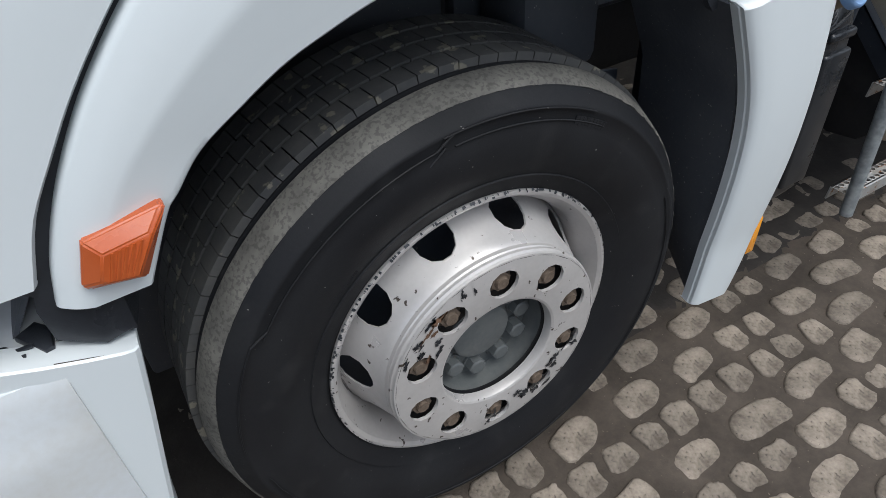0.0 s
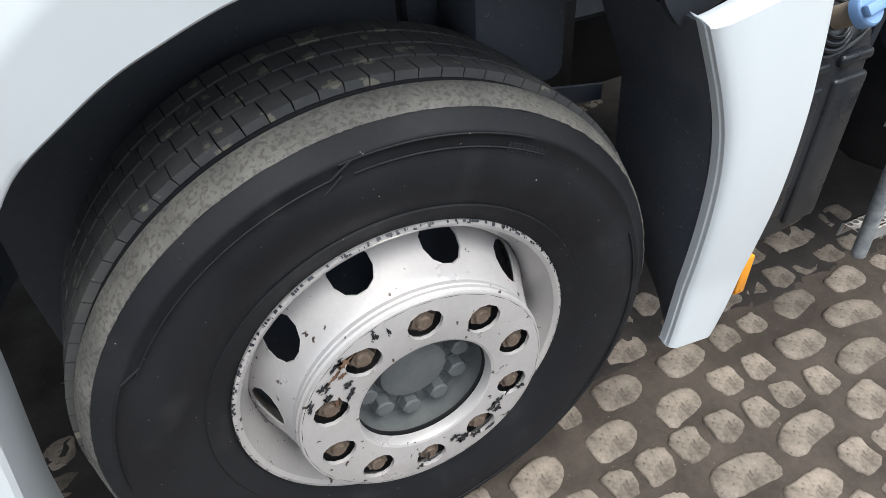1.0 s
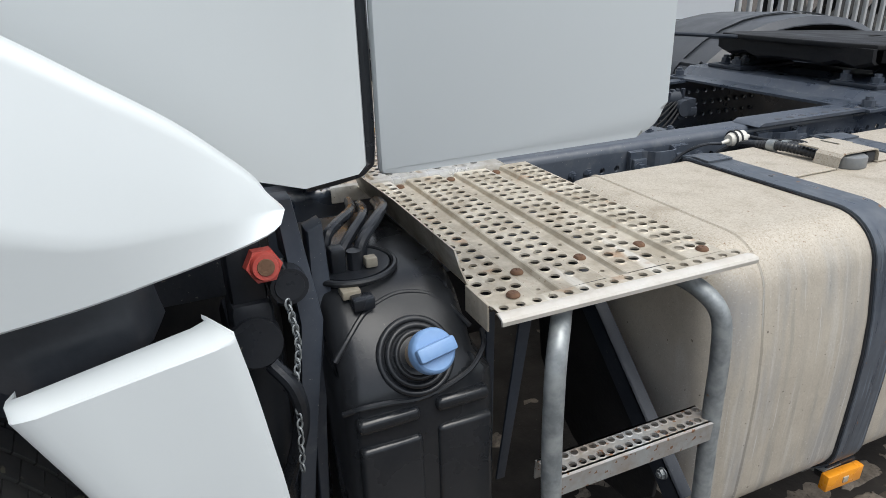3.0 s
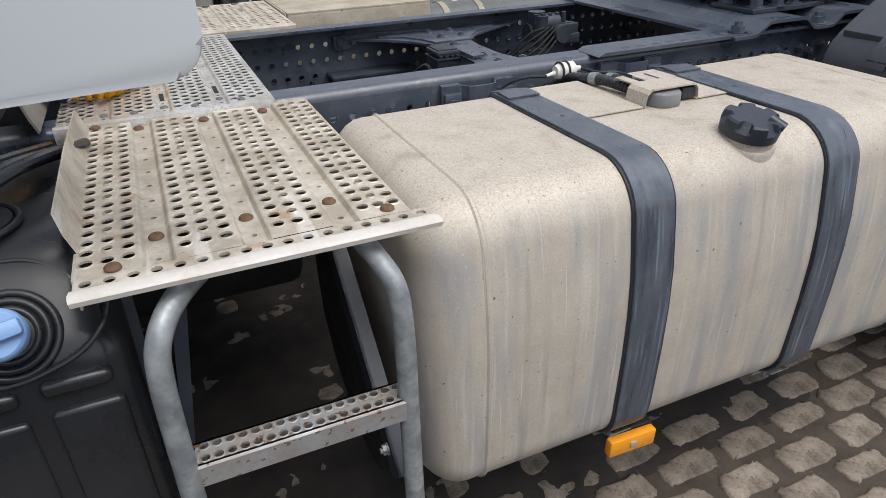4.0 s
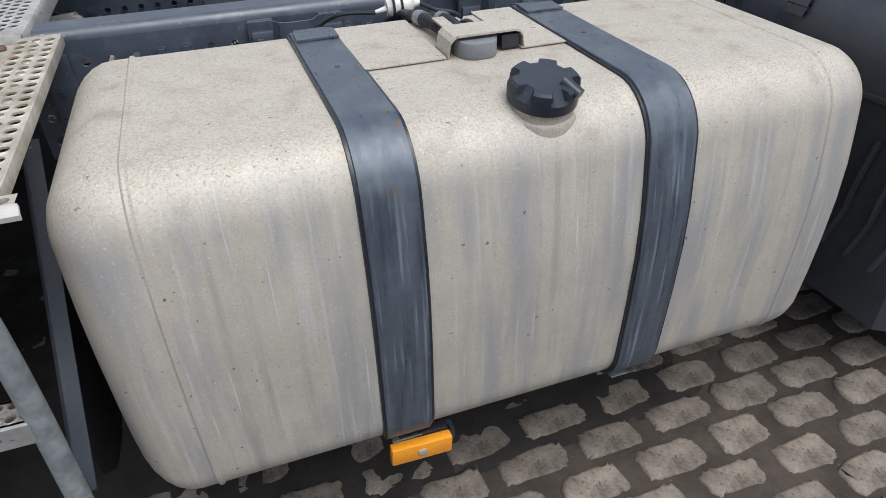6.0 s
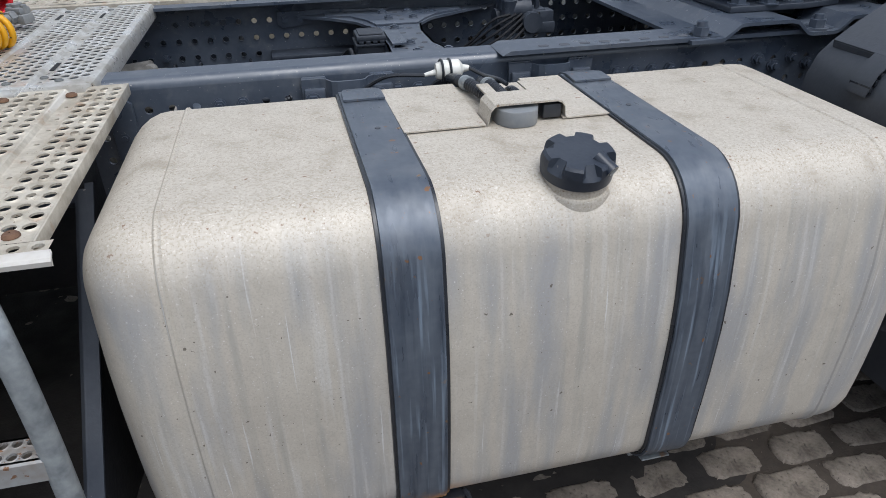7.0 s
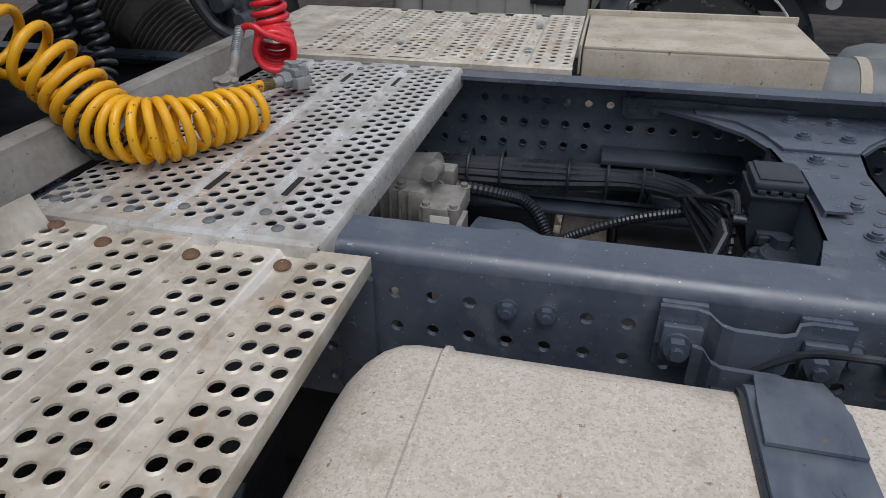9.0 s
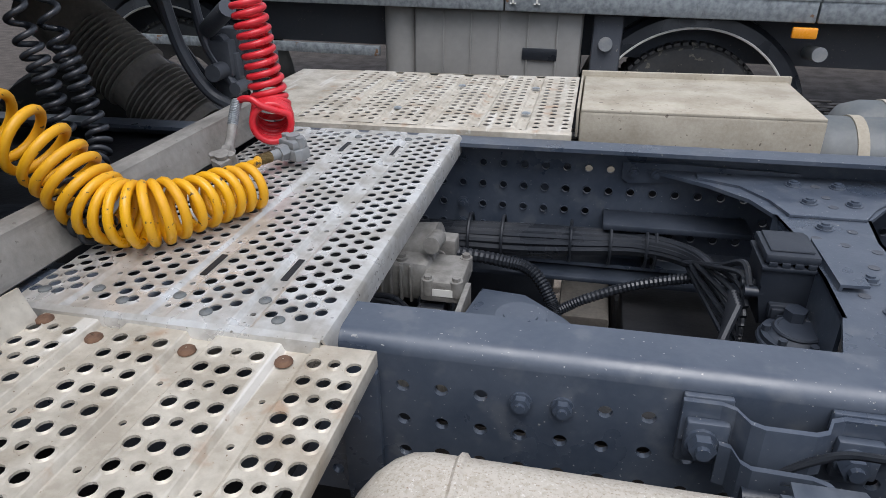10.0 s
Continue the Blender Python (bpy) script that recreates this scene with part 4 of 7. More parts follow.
# ---- perforated plates ----
def catwalk(x0, x1, y0, y1, z, valleys, cols, rad, pitch, mat, parent, name, label, deep=0.008, ripple=0.0, stagger=0.25, wide=0.0215):
    """A perforated plate: raised strips with columns of holes, between sunk valleys with small drain holes."""
    bm = bmesh.new()
    rng = random.Random(int(x0 * 1000))
    to3 = lambda u, v, d: V(u, v, z - d + ripple * math.sin(9 * u + 4 * v))
    edges = sorted([x0] + [e for r in valleys for e in (r - wide, r + wide)] + [x1])
    for i in range(0, len(edges), 2):
        a, b = edges[i], edges[i + 1]
        w = (b - a) / cols
        for c in range(cols):
            n = int((y1 - y0) / pitch) - 1
            start = y0 + ((y1 - y0) - n * pitch) / 2 + (pitch * stagger if c % 2 else -pitch * stagger)
            u0, u1 = a + c * w, a + (c + 1) * w
            plain(bm, u0, u1, y0, start, to3)
            plain(bm, u0, u1, start + n * pitch, y1, to3)
            for k in range(n):
                v0 = start + k * pitch
                small = not stagger and c == 1 and k % 2
                pierced(bm, u0, u1, v0, v0 + pitch, (u0 + u1) / 2, v0 + pitch * (0.58 if small else 0.5), rad * (0.78 if small else 1.0) * rng.uniform(0.94, 1.05), to3, *((0.0008, 0.0011) if stagger else (0.0012, 0.003 if small else 0.002)))
    floor = wide - 0.009
    for r in valleys:
        n = max(4, int((y1 - y0) / (2 * pitch)))
        step = (y1 - y0) / n
        for side in (-1, 1):
            prof = [(wide, 0), (wide - 0.0025, deep * 0.12), (floor + 0.002, deep * 0.9), (floor, deep)]
            g = [[bm.verts.new(to3(r + side * u, y0 + step * k, d)) for u, d in prof] for k in range(n + 1)]
            for a, b in zip(g, g[1:]):
                for k in range(3):
                    bm.faces.new((a[k], a[k + 1], b[k + 1], b[k]))
        low = lambda u, v, d: to3(u, v, d + deep)
        for k in range(n):
            v0 = y0 + step * k
            pierced(bm, r - floor, r + floor, v0, v0 + step, r + rng.uniform(-0.001, 0.001), v0 + step * rng.uniform(0.42, 0.58), 0.0042 * rng.uniform(0.8, 1.1), low, 0.003, 0.0006)
    ob = part(name, bm, mat, parent, label, 25)
    return ob


def rivets(host, places, r, h, mat, name, label="", tilt=None):
    bm = bmesh.new()
    lathe_pts = [(r, 0), (r * 0.96, h * 0.45), (r * 0.7, h * 0.9), (0.001, h)]
    rings = [[bm.verts.new((q * math.cos(k * math.pi / 6), q * math.sin(k * math.pi / 6), zz)) for k in range(12)] for q, zz in lathe_pts]
    for a, b in zip(rings, rings[1:]):
        for k in range(12):
            bm.faces.new((a[k], a[(k + 1) % 12], b[(k + 1) % 12], b[k]))
    first = part(name, bm, mat, host, label)
    for i, p in enumerate(places):
        m = Matrix.Translation(p) @ (tilt or Matrix())
        if i:
            again(first, m)
        else:
            first.matrix_basis = m


origin()
step_plate = catwalk(1.212, 1.662, 0.138, 0.79, 0.995, (1.313, 1.44, 1.567), 3, 0.0088, 0.0303, cream_plate, truck, "step_plate",
                     "weathered perforated aluminium step plate with sunk channels", 0.009, 0.0012, 0.0, 0.0225)
# front lip with its own row of holes, and the pale rolled edge
bm = bmesh.new()
n = 17
for k in range(n):
    w = (1.688 - 1.212) / n
    pierced(bm, 1.212 + k * w, 1.212 + (k + 1) * w, 0.108, 0.136, 1.212 + (k + 0.5) * w, 0.122, 0.0075, lambda u, v, d: V(u, v, 0.996 - d), 0.004)
bmesh.ops.remove_doubles(bm, verts=bm.verts, dist=0.0005)
front_lip = part("front_lip", bm, cream_plate, step_plate, "", 30)
bm = bmesh.new()
sheet(bm, [[V(x, 0.1095, 0.9972) for x in (1.209, 1.3, 1.45, 1.6, 1.69)], [V(x, 0.1, 0.9972) for x in (1.207, 1.3, 1.45, 1.6, 1.694)], [V(x, 0.093, 0.995) for x in (1.207, 1.3, 1.45, 1.6, 1.695)],
           [V(x, 0.0905, 0.991) for x in (1.207, 1.3, 1.45, 1.6, 1.695)], [V(x, 0.0915, 0.984) for x in (1.208, 1.3, 1.45, 1.6, 1.694)]], (0, 0.004, -0.002))
part("nosing", bm, nosing_paint, step_plate, "pale rolled front edge of the step plate", 30)
bm = bmesh.new()
box(bm, 1.212, 1.662, 0.133, 0.1385, 0.99, 0.9945)
box(bm, 1.659, 1.665, 0.14, 0.79, 0.972, 0.9945, 0.001)
box(bm, 1.209, 1.2125, 0.14, 0.215, 0.95, 0.995, 0.001)
sheet(bm, [[V(1.213, y, 0.995) for y in (0.215, 0.5, 0.77)], [V(1.203, y, 1.022) for y in (0.22, 0.5, 0.77)], [V(1.197, y, z) for y, z in ((0.228, 1.052), (0.5, 1.052), (0.77, 1.04))]], (0.003, 0, 0))
part("plate_flange", bm, cream_plate, step_plate)
rivets(step_plate, [(1.258, 0.15, 0.996), (1.634, 0.156, 0.996), (1.313, 0.233, 0.987), (1.439, 0.236, 0.987), (1.566, 0.236, 0.987), (1.306, 0.756, 0.987), (1.436, 0.755, 0.987), (1.561, 0.757, 0.987), (1.226, 0.769, 0.996)],
       0.0112, 0.006, rust, "bolt", "rusty dome bolt")
step_plate.matrix_basis = Matrix.Translation((0.072, 0.889, -0.003)) @ Matrix.Diagonal((1, 1.024, 1, 1)) @ Matrix.Translation((0, -0.79, 0))
DX0, DX1, DY0, DY1 = 1.225, 1.657, 0.894, 1.73
deck_plate = catwalk(DX0, DX1, DY0, DY1, 1.0, (1.314, 1.436, 1.557), 4, 0.0085, 0.0315, bright_plate, truck, "deck_plate",
                     "bright perforated aluminium catwalk plate over the chassis", 0.006, 0.0, 0.25, 0.018)
bm = bmesh.new()
ys = (DY0 - 0.005, 1.3, DY1 + 0.005)
sheet(bm, [[V(DX1 + dx, y, z) for y in ys] for dx, z in ((0, 1.0), (0.012, 0.998), (0.017, 0.99), (0.017, 0.958))], (-0.003, 0, -0.002))
xs = (DX0 - 0.005, 1.45, DX1 + 0.01)
sheet(bm, [[V(x, DY0 + dy, z) for x in xs] for dy, z in ((0, 1.0), (-0.01, 0.997), (-0.014, 0.985), (-0.014, 0.962))], (0, 0.003, -0.002))
part("plate_edge", bm, bright_plate, deck_plate)
bm = bmesh.new()
for x, y in ((1.436, 1.045), (1.558, 1.052), (1.43, 1.615), (1.548, 1.608)):
    box(bm, x - 0.005, x + 0.005, y - 0.032, y + 0.032, 0.9945, 0.9955)
pieces("slot", bm, grime, deck_plate, "dark slot in the plate")
rivets(deck_plate, [(1.314, 0.95, 0.994), (1.436, 0.955, 0.994), (1.557, 0.965, 0.994), (1.25, 0.925, 1.0), (1.375, 0.92, 1.0), (1.5, 0.915, 1.0), (1.6, 0.915, 1.0), (1.557, 1.69, 0.994), (1.436, 1.69, 0.994)], 0.009, 0.004, hub_dark, "rivet")
bm = bmesh.new()
ys = (DY0 - 0.02, 1.3, DY1 + 0.015)
sheet(bm, [[V(x, y, z) for y in ys] for x, z in ((1.2, 1.0), (1.19, 1.03), (1.182, 1.066), (1.17, 1.07), (1.142, 1.068))], (-0.004, 0, -0.004))
part("upstand", bm, upstand_metal, deck_plate, "dirty grey metal upstand along the plate")
far_plate = catwalk(1.22, 1.92, 1.79, 2.385, 1.0, (1.34, 1.455, 1.57, 1.685, 1.8), 3, 0.0085, 0.034, cream_plate, truck, "far_step_plate",
                    "weathered perforated aluminium plate on the far side", 0.006, 0.002, 0.25, 0.018)
bm = bmesh.new()
xs = (1.22, 1.58, 1.922)
sheet(bm, [[V(x, y, z) for x in xs] for y, z in ((1.79, 1.0), (1.781, 0.996), (1.781, 0.972))], (0, 0.003, 0))
sheet(bm, [[V(x, y, z) for x in (1.0, 1.58, 1.922)] for y, z in ((2.385, 1.0), (2.4, 0.99))], (0, 0.003, 0))
sheet(bm, [[V(1.0, y, 1.0) for y in (1.79, 2.385)], [V(1.22, y, 1.0) for y in (1.79, 2.385)]], (0, 0, -0.003))
part("plate_edge", bm, cream_plate, far_plate)
rivets(far_plate, [(1.58, 2.22, 1.0), (1.8, 2.22, 1.0), (1.8, 1.94, 1.0), (1.46, 1.94, 1.0), (1.38, 2.25, 1.0)], 0.012, 0.004, galvanised, "rivet")

origin(0.07, 0.086, 0.0)
# ---- step ladder ----
ladder = assembly("step_ladder", "galvanised tube step ladder with rusty perforated rungs")
bm = bmesh.new()
tube(bm, smooth_line([(1.42, 0.23, 0.955), (1.36, 0.16, 0.955), (1.318, 0.105, 0.944), (1.293, 0.074, 0.912), (1.285, 0.064, 0.86), (1.283, 0.06, 0.75), (1.283, 0.052, 0.6), (1.284, 0.044, 0.42), (1.285, 0.042, 0.36)], 8), 0.0165, 14)
part("stile", bm, galvanised, ladder)
bm = bmesh.new()
tube(bm, smooth_line([(1.575, 0.27, 0.955), (1.586, 0.17, 0.955), (1.6, 0.105, 0.942), (1.615, 0.075, 0.905), (1.62, 0.068, 0.83), (1.62, 0.066, 0.7), (1.618, 0.06, 0.55), (1.617, 0.054, 0.42), (1.616, 0.052, 0.36)], 8), 0.0165, 14)
part("stile", bm, galvanised, ladder)
for z in (0.708, 0.412):
    bm = bmesh.new()
    n = 18
    for r in range(2):
        for k in range(n):
            w = 0.334 / n
            u0 = 1.283 + k * w
            pierced(bm, u0, u0 + w, 0.055 + r * 0.024, 0.079 + r * 0.024, u0 + w * (0.5 + 0.0 * r), 0.067 + r * 0.024, 0.0068, lambda u, v, d, z=z: V(u, v, z - d), 0.003, 0.001)
    sheet(bm, [[V(1.281, 0.055, z), V(1.618, 0.055, z)], [V(1.281, 0.052, z - 0.003), V(1.618, 0.052, z - 0.003)], [V(1.281, 0.052, z - 0.038), V(1.618, 0.052, z - 0.038)]], (0, 0.004, 0))
    sheet(bm, [[V(1.281, 0.103, z), V(1.618, 0.103, z)], [V(1.281, 0.106, z - 0.038), V(1.618, 0.106, z - 0.038)]], (0, -0.004, 0))
    part("rung", bm, material("rung_steel_%d" % (z * 1000), (0.36, 0.38, 0.39), (0.27, 0.235, 0.2), 0.6, 0.4, grain=80, stain=16, mix=0.8, bump=0.2, spots=(0.2, 0.105, 0.06), spot_scale=75, spot_level=0.61),
         ladder, "perforated rung with rust", 25)

origin(0.08, 0.08, -0.019)
# ---- fuel tank ----
TX0, TX1 = 1.665, 3.07


def tank_section(inset=0.0, n=9):
    """The tank's outline across the truck, as (y, z), from the back top over the front to the back bottom."""
    y1, z0, z1 = 0.715 - inset, 0.355 + inset, 0.988 - inset
    out = []
    for k in range(n + 1):
        a = radians(90 * k / n)
        out.append((y1 - 0.05 + 0.05 * math.cos(a), z1 - 0.05 + 0.05 * math.sin(a)))
    for k in range(n + 1):
        a = radians(90 + 84 * k / n)
        out.append((0.25 + (0.106 - inset) * math.cos(a), 0.882 + (0.106 - inset) * math.sin(a)))
    for y, z in ((0.136, 0.84), (0.1275, 0.78), (0.1225, 0.7), (0.1225, 0.6), (0.125, 0.52)):
        out.append((y + inset, z))
    for k in range(n + 1):
        a = radians(180 + 90 * k / n)
        out.append((0.128 + inset + 0.1 + 0.1 * math.cos(a), z0 - 0.006 + 0.1 + 0.1 * math.sin(a)))
    for k in range(n + 1):
        a = radians(270 + 90 * k / n)
        out.append((y1 - 0.07 + 0.07 * math.cos(a), z0 + 0.07 + 0.07 * math.sin(a)))
    return out


def fuel_tank():
    bm = bmesh.new()
    rings = []
    r = 0.085
    stations = [(TX0 + r * (1 - math.sin(a)), r * (1 - math.cos(a)) ) for a in np.linspace(math.pi / 2, 0, 8)]
    seq = [(TX0 - 0.003, 0.1)] + stations + [(TX0 + 0.11, 0.0)]
    for xs in (1.783,):
        seq += [(xs - 0.006, 0.0), (xs - 0.0025, -0.003), (xs + 0.0025, -0.003), (xs + 0.006, 0.0)]
    seq += [(2.2, 0), (2.6, 0), (2.944, 0.0), (2.947, -0.0022), (2.953, -0.0022), (2.956, 0.0)]
    seq += [(TX0 + TX1 - x, o) for x, o in ([(TX0 - 0.003, 0.1)] + stations)[::-1]]
    for x, inset in seq:
        rings.append([bm.verts.new((x, y, z)) for y, z in tank_section(inset)])
    m = len(rings[0])
    for a, b in zip(rings, rings[1:]):
        for k in range(m):
            bm.faces.new((a[k], a[(k + 1) % m], b[(k + 1) % m], b[k]))
    bm.faces.new(rings[0])
    bm.faces.new(rings[-1][::-1])
    tank = part("fuel_tank", bm, tank_aluminium, truck, "large dusty aluminium fuel tank with dark steel straps", 28)

    def strap(x0, x1, off, mat, name, host, label="", start=6, stop=35, thick=0.003):
        s = tank_section(-off)
        pts = s[start:stop]
        rows = []
        lean = lambda y: -0.006 * min(1.0, max(0.0, (y - 0.22) / 0.3))
        for y, z in pts:
            rows.append([V(x0 + lean(y), y, z), V((x0 + x1) / 2 + lean(y), y, z), V(x1 + lean(y), y, z)])
        b = bmesh.new()
        t2 = tank_section(-off - thick)[start:stop]
        low = [[V(x0 + 0.001 + lean(y), y, z), V((x0 + x1) / 2 + lean(y), y, z), V(x1 - 0.001 + lean(y), y, z)] for y, z in t2]
        g1 = [[b.verts.new(p) for p in r_] for r_ in rows]
        g2 = [[b.verts.new(p) for p in r_] for r_ in low]
        for g in (g1, g2):
            for p, q in zip(g, g[1:]):
                for k in range(2):
                    b.faces.new((p[k], p[k + 1], q[k + 1], q[k]))
        for i in range(len(g1) - 1):
            for k in (0, 2):
                b.faces.new((g1[i][k], g1[i + 1][k], g2[i + 1][k], g2[i][k]))
        for i in (0, -1):
            for k in range(2):
                b.faces.new((g1[i][k], g1[i][k + 1], g2[i][k + 1], g2[i][k]))
        return part(name, b, mat, host, label, 30)

    for x0, x1 in ((2.081, 2.173), (2.565, 2.658)):
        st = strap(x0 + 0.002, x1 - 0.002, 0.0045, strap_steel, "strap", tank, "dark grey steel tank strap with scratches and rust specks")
        strap(x0 - 0.004, x1 + 0.004, 0.0005, black_plastic, "strap_pad", tank, "black rubber strap pad", thick=0.0035)
        xm = (x0 + x1) / 2 - 0.004
        b = bmesh.new()
        sheet(b, [[V(xm - 0.041, 0.61, 0.9965), V(xm + 0.041, 0.61, 0.9965)], [V(xm - 0.04, 0.66, 0.9975), V(xm + 0.04, 0.66, 0.9975)], [V(xm - 0.032, 0.715, 0.985), V(xm + 0.032, 0.715, 0.985)], [V(xm - 0.024, 0.755, 0.945), V(xm + 0.024, 0.755, 0.945)]], (0, 0, 0.004))
        part("strap_end", b, strap_steel, tank, "folded strap end plate")
        b = bmesh.new()
        cyl(b, (xm + 0.004, 0.456, 0.995), (xm + 0.004, 0.456, 0.9967), 0.0052, n=12)
        part("strap_hole", b, liner_plastic, tank)
        xm -= 0.0235
        # clamp behind the tank, on the rail: two stacked blocks and bent flat bars
        for dx in (-0.065, 0.088):
            b = bmesh.new()
            box(b, xm + dx - 0.026, xm + dx + 0.028, 0.83, 0.8395, 0.89, 0.986, 0.003)
            box(b, xm + dx - 0.022, xm + dx + 0.024, 0.81, 0.822, 0.915, 0.965, 0.003)
            part("clamp_block", b, chassis_paint, tank, "dark grey clamp block on the rail")
        for pr, z0, z1 in (([(-0.092, 0.829), (-0.052, 0.829), (-0.038, 0.823), (-0.027, 0.803), (-0.014, 0.797), (0.036, 0.797), (0.049, 0.803), (0.058, 0.823), (0.072, 0.829), (0.118, 0.829)], 0.93, 0.984),
                           ([(-0.052, 0.81), (-0.04, 0.806), (-0.034, 0.785), (-0.024, 0.777), (0.034, 0.775), (0.05, 0.768), (0.062, 0.748), (0.08, 0.736), (0.112, 0.735)], 0.89, 0.945)):
            b = bmesh.new()
            sheet(b, [[V(xm + u, y, z) for u, y in pr] for z in (z0, z0 + 0.002, z1 - 0.002, z1)], (0, -0.007, 0))
            part("clamp_bar", b, chassis_paint, tank, "bent flat bar of the strap clamp", 20)
        b = bmesh.new()
        cyl(b, (xm - 0.03, 0.77, 0.905), (xm + 0.05, 0.77, 0.905), 0.014, n=16)
        part("tension_pin", b, dark_steel, tank)
        b = bmesh.new()
        xm += 0.0275
        sheet(b, [[V(xm - 0.03, 0.15, 0.357), V(xm + 0.03, 0.15, 0.357)], [V(xm - 0.03, 0.2, 0.345), V(xm + 0.03, 0.2, 0.345)], [V(xm - 0.02, 0.235, 0.31), V(xm + 0.02, 0.235, 0.31)]], (0, 0, -0.004))
        box(b, xm - 0.03, xm + 0.04, 0.2, 0.29, 0.31, 0.33, 0.003)
        cyl(b, (xm + 0.018, 0.205, 0.30), (xm + 0.018, 0.185, 0.352), 0.006, n=8)
        part("strap_foot", b, galvanised, tank, "galvanised strap foot bracket")
    # filler cap on a short neck
    base = Matrix.Translation((2.402, 0.217, 0.976)) @ Matrix.Rotation(radians(11), 4, "X")
    b = bmesh.new()
    prof = [(0.06, -0.05), (0.06, -0.008), (0.057, -0.004), (0.053, -0.004), (0.0525, 0.014)]
    rr = [[b.verts.new(base @ V(q * math.cos(k * math.pi / 18), q * math.sin(k * math.pi / 18), h)) for k in range(36)] for q, h in prof]
    for p, q in zip(rr, rr[1:]):
        for k in range(36):
            b.faces.new((p[k], p[(k + 1) % 36], q[(k + 1) % 36], q[k]))
    part("filler_neck", b, tank_aluminium, tank, "dusty aluminium filler neck")
    b = bmesh.new()
    nn = 72

    def cap_r(k, big, small):
        a = (k / nn * 6) % 1.0
        return small if abs(a - 0.5) < 0.17 else big

    loops = []
    for h, big, small in ((0.012, 0.056, 0.056), (0.03, 0.0575, 0.0575), (0.036, 0.0575, 0.052), (0.046, 0.056, 0.043), (0.05, 0.052, 0.04)):
        loops.append([b.verts.new(base @ V(cap_r(k, big, small) * math.cos(2 * math.pi * k / nn), cap_r(k, big, small) * math.sin(2 * math.pi * k / nn), h)) for k in range(nn)])
    for p, q in zip(loops, loops[1:]):
        for k in range(nn):
            b.faces.new((p[k], p[(k + 1) % nn], q[(k + 1) % nn], q[k]))
    b.faces.new(loops[-1])
    cap = part("filler_cap", b, dark_steel, tank, "black plastic filler cap with six lugs", 32)
    b = bmesh.new()
    for (q0, q1) in (((0.02, -0.02, 0.049), (0.035, -0.048, 0.038)),):
        cyl(b, base @ V(*q0), base @ V(*q1), 0.011, 0.012, 14)
    part("cap_lock", b, dark_steel, cap)
    b = bmesh.new()
    cyl(b, base @ V(0.0345, -0.047, 0.038), base @ V(0.0353, -0.0485, 0.0375), 0.0065, n=12)
    part("lock_barrel", b, galvanised, cap)
    # sender cover between the straps
    b = bmesh.new()
    sheet(b, [[V(2.17, 0.43, 0.9905), V(2.32, 0.43, 0.9905)], [V(2.165, 0.685, 0.9895), V(2.32, 0.685, 0.9895)]], (0, 0, 0.0025))
    sheet(b, [[V(2.468, 0.43, 0.9905), V(2.56, 0.43, 0.9905)], [V(2.468, 0.685, 0.9895), V(2.558, 0.685, 0.9895)]], (0, 0, 0.0025))
    pr = [(2.323, 0.992), (2.326, 1.0), (2.329, 1.018), (2.337, 1.026), (2.345, 1.028), (2.455, 1.028), (2.464, 1.025), (2.47, 1.017), (2.472, 1.0), (2.475, 0.992)]
    sheet(b, [[V(x, 0.43, z) for x, z in pr], [V(x, 0.5, z) for x, z in pr]], (0, 0, -0.0035))
    sheet(b, [[V(x, 0.5, 1.028) for x in (2.337, 2.36)], [V(x, 0.56, 1.027) for x in (2.337, 2.36)]], (0, 0, -0.0035))
    sheet(b, [[V(x, 0.5, 1.028) for x in (2.42, 2.464)], [V(x, 0.56, 1.027) for x in (2.42, 2.464)]], (0, 0, -0.0035))
    cov = part("sender_cover", b, tank_aluminium, tank, "cream sheet metal cover over the fuel sender", 30)
    b = bmesh.new()
    prism(b, [(2.382 + 0.04 * math.copysign(abs(math.cos(a)) ** 0.7, math.cos(a)), 0.455 + 0.048 * math.sin(a)) for a in np.linspace(0, 2 * math.pi, 28)[:-1]], lambda u, v, d: V(u, v, d), 0.988, 1.018, 0.003)
    part("sender", b, hub_grey, tank, "grey fuel sender")
    b = bmesh.new()
    box(b, 2.43, 2.466, 0.435, 0.48, 0.992, 1.018, 0.003)
    part("plug", b, black_plastic, tank)
    b = bmesh.new()
    for line, rad in (([(2.36, 0.52, 1.004), (2.345, 0.6, 1.008), (2.336, 0.68, 0.998), (2.325, 0.74, 0.985), (2.3, 0.785, 0.95), (2.28, 0.79, 0.9), (2.275, 0.785, 0.84)], 0.0125),
                      ([(2.388, 0.52, 1.003), (2.382, 0.6, 1.006), (2.386, 0.68, 0.988), (2.4, 0.75, 0.965), (2.42, 0.785, 0.9), (2.42, 0.785, 0.84)], 0.0125),
                      ([(2.42, 0.53, 1.002), (2.424, 0.6, 0.995), (2.45, 0.7, 0.955), (2.52, 0.73, 0.935), (2.56, 0.74, 0.88)], 0.0095)):
        s = smooth_line(line, 16)
        tube(b, s, rad, 12, [rad * (1.06 if k % 2 else 0.9) if k < 34 else rad for k in range(len(s))])
    pieces("fuel_hose", b, black_plastic, tank, "black corrugated fuel hose")
    b = bmesh.new()
    for p, q in (((2.342, 0.63, 1.006), (2.339, 0.652, 1.003)), ((2.383, 0.62, 1.003), (2.384, 0.642, 0.998))):
        cyl(b, p, q, 0.0155, n=14)
    pieces("hose_clip", b, galvanised, tank)
    b = bmesh.new()
    c0, c1 = V(2.3, 0.757, 1.0), V(2.375, 0.755, 1.003)
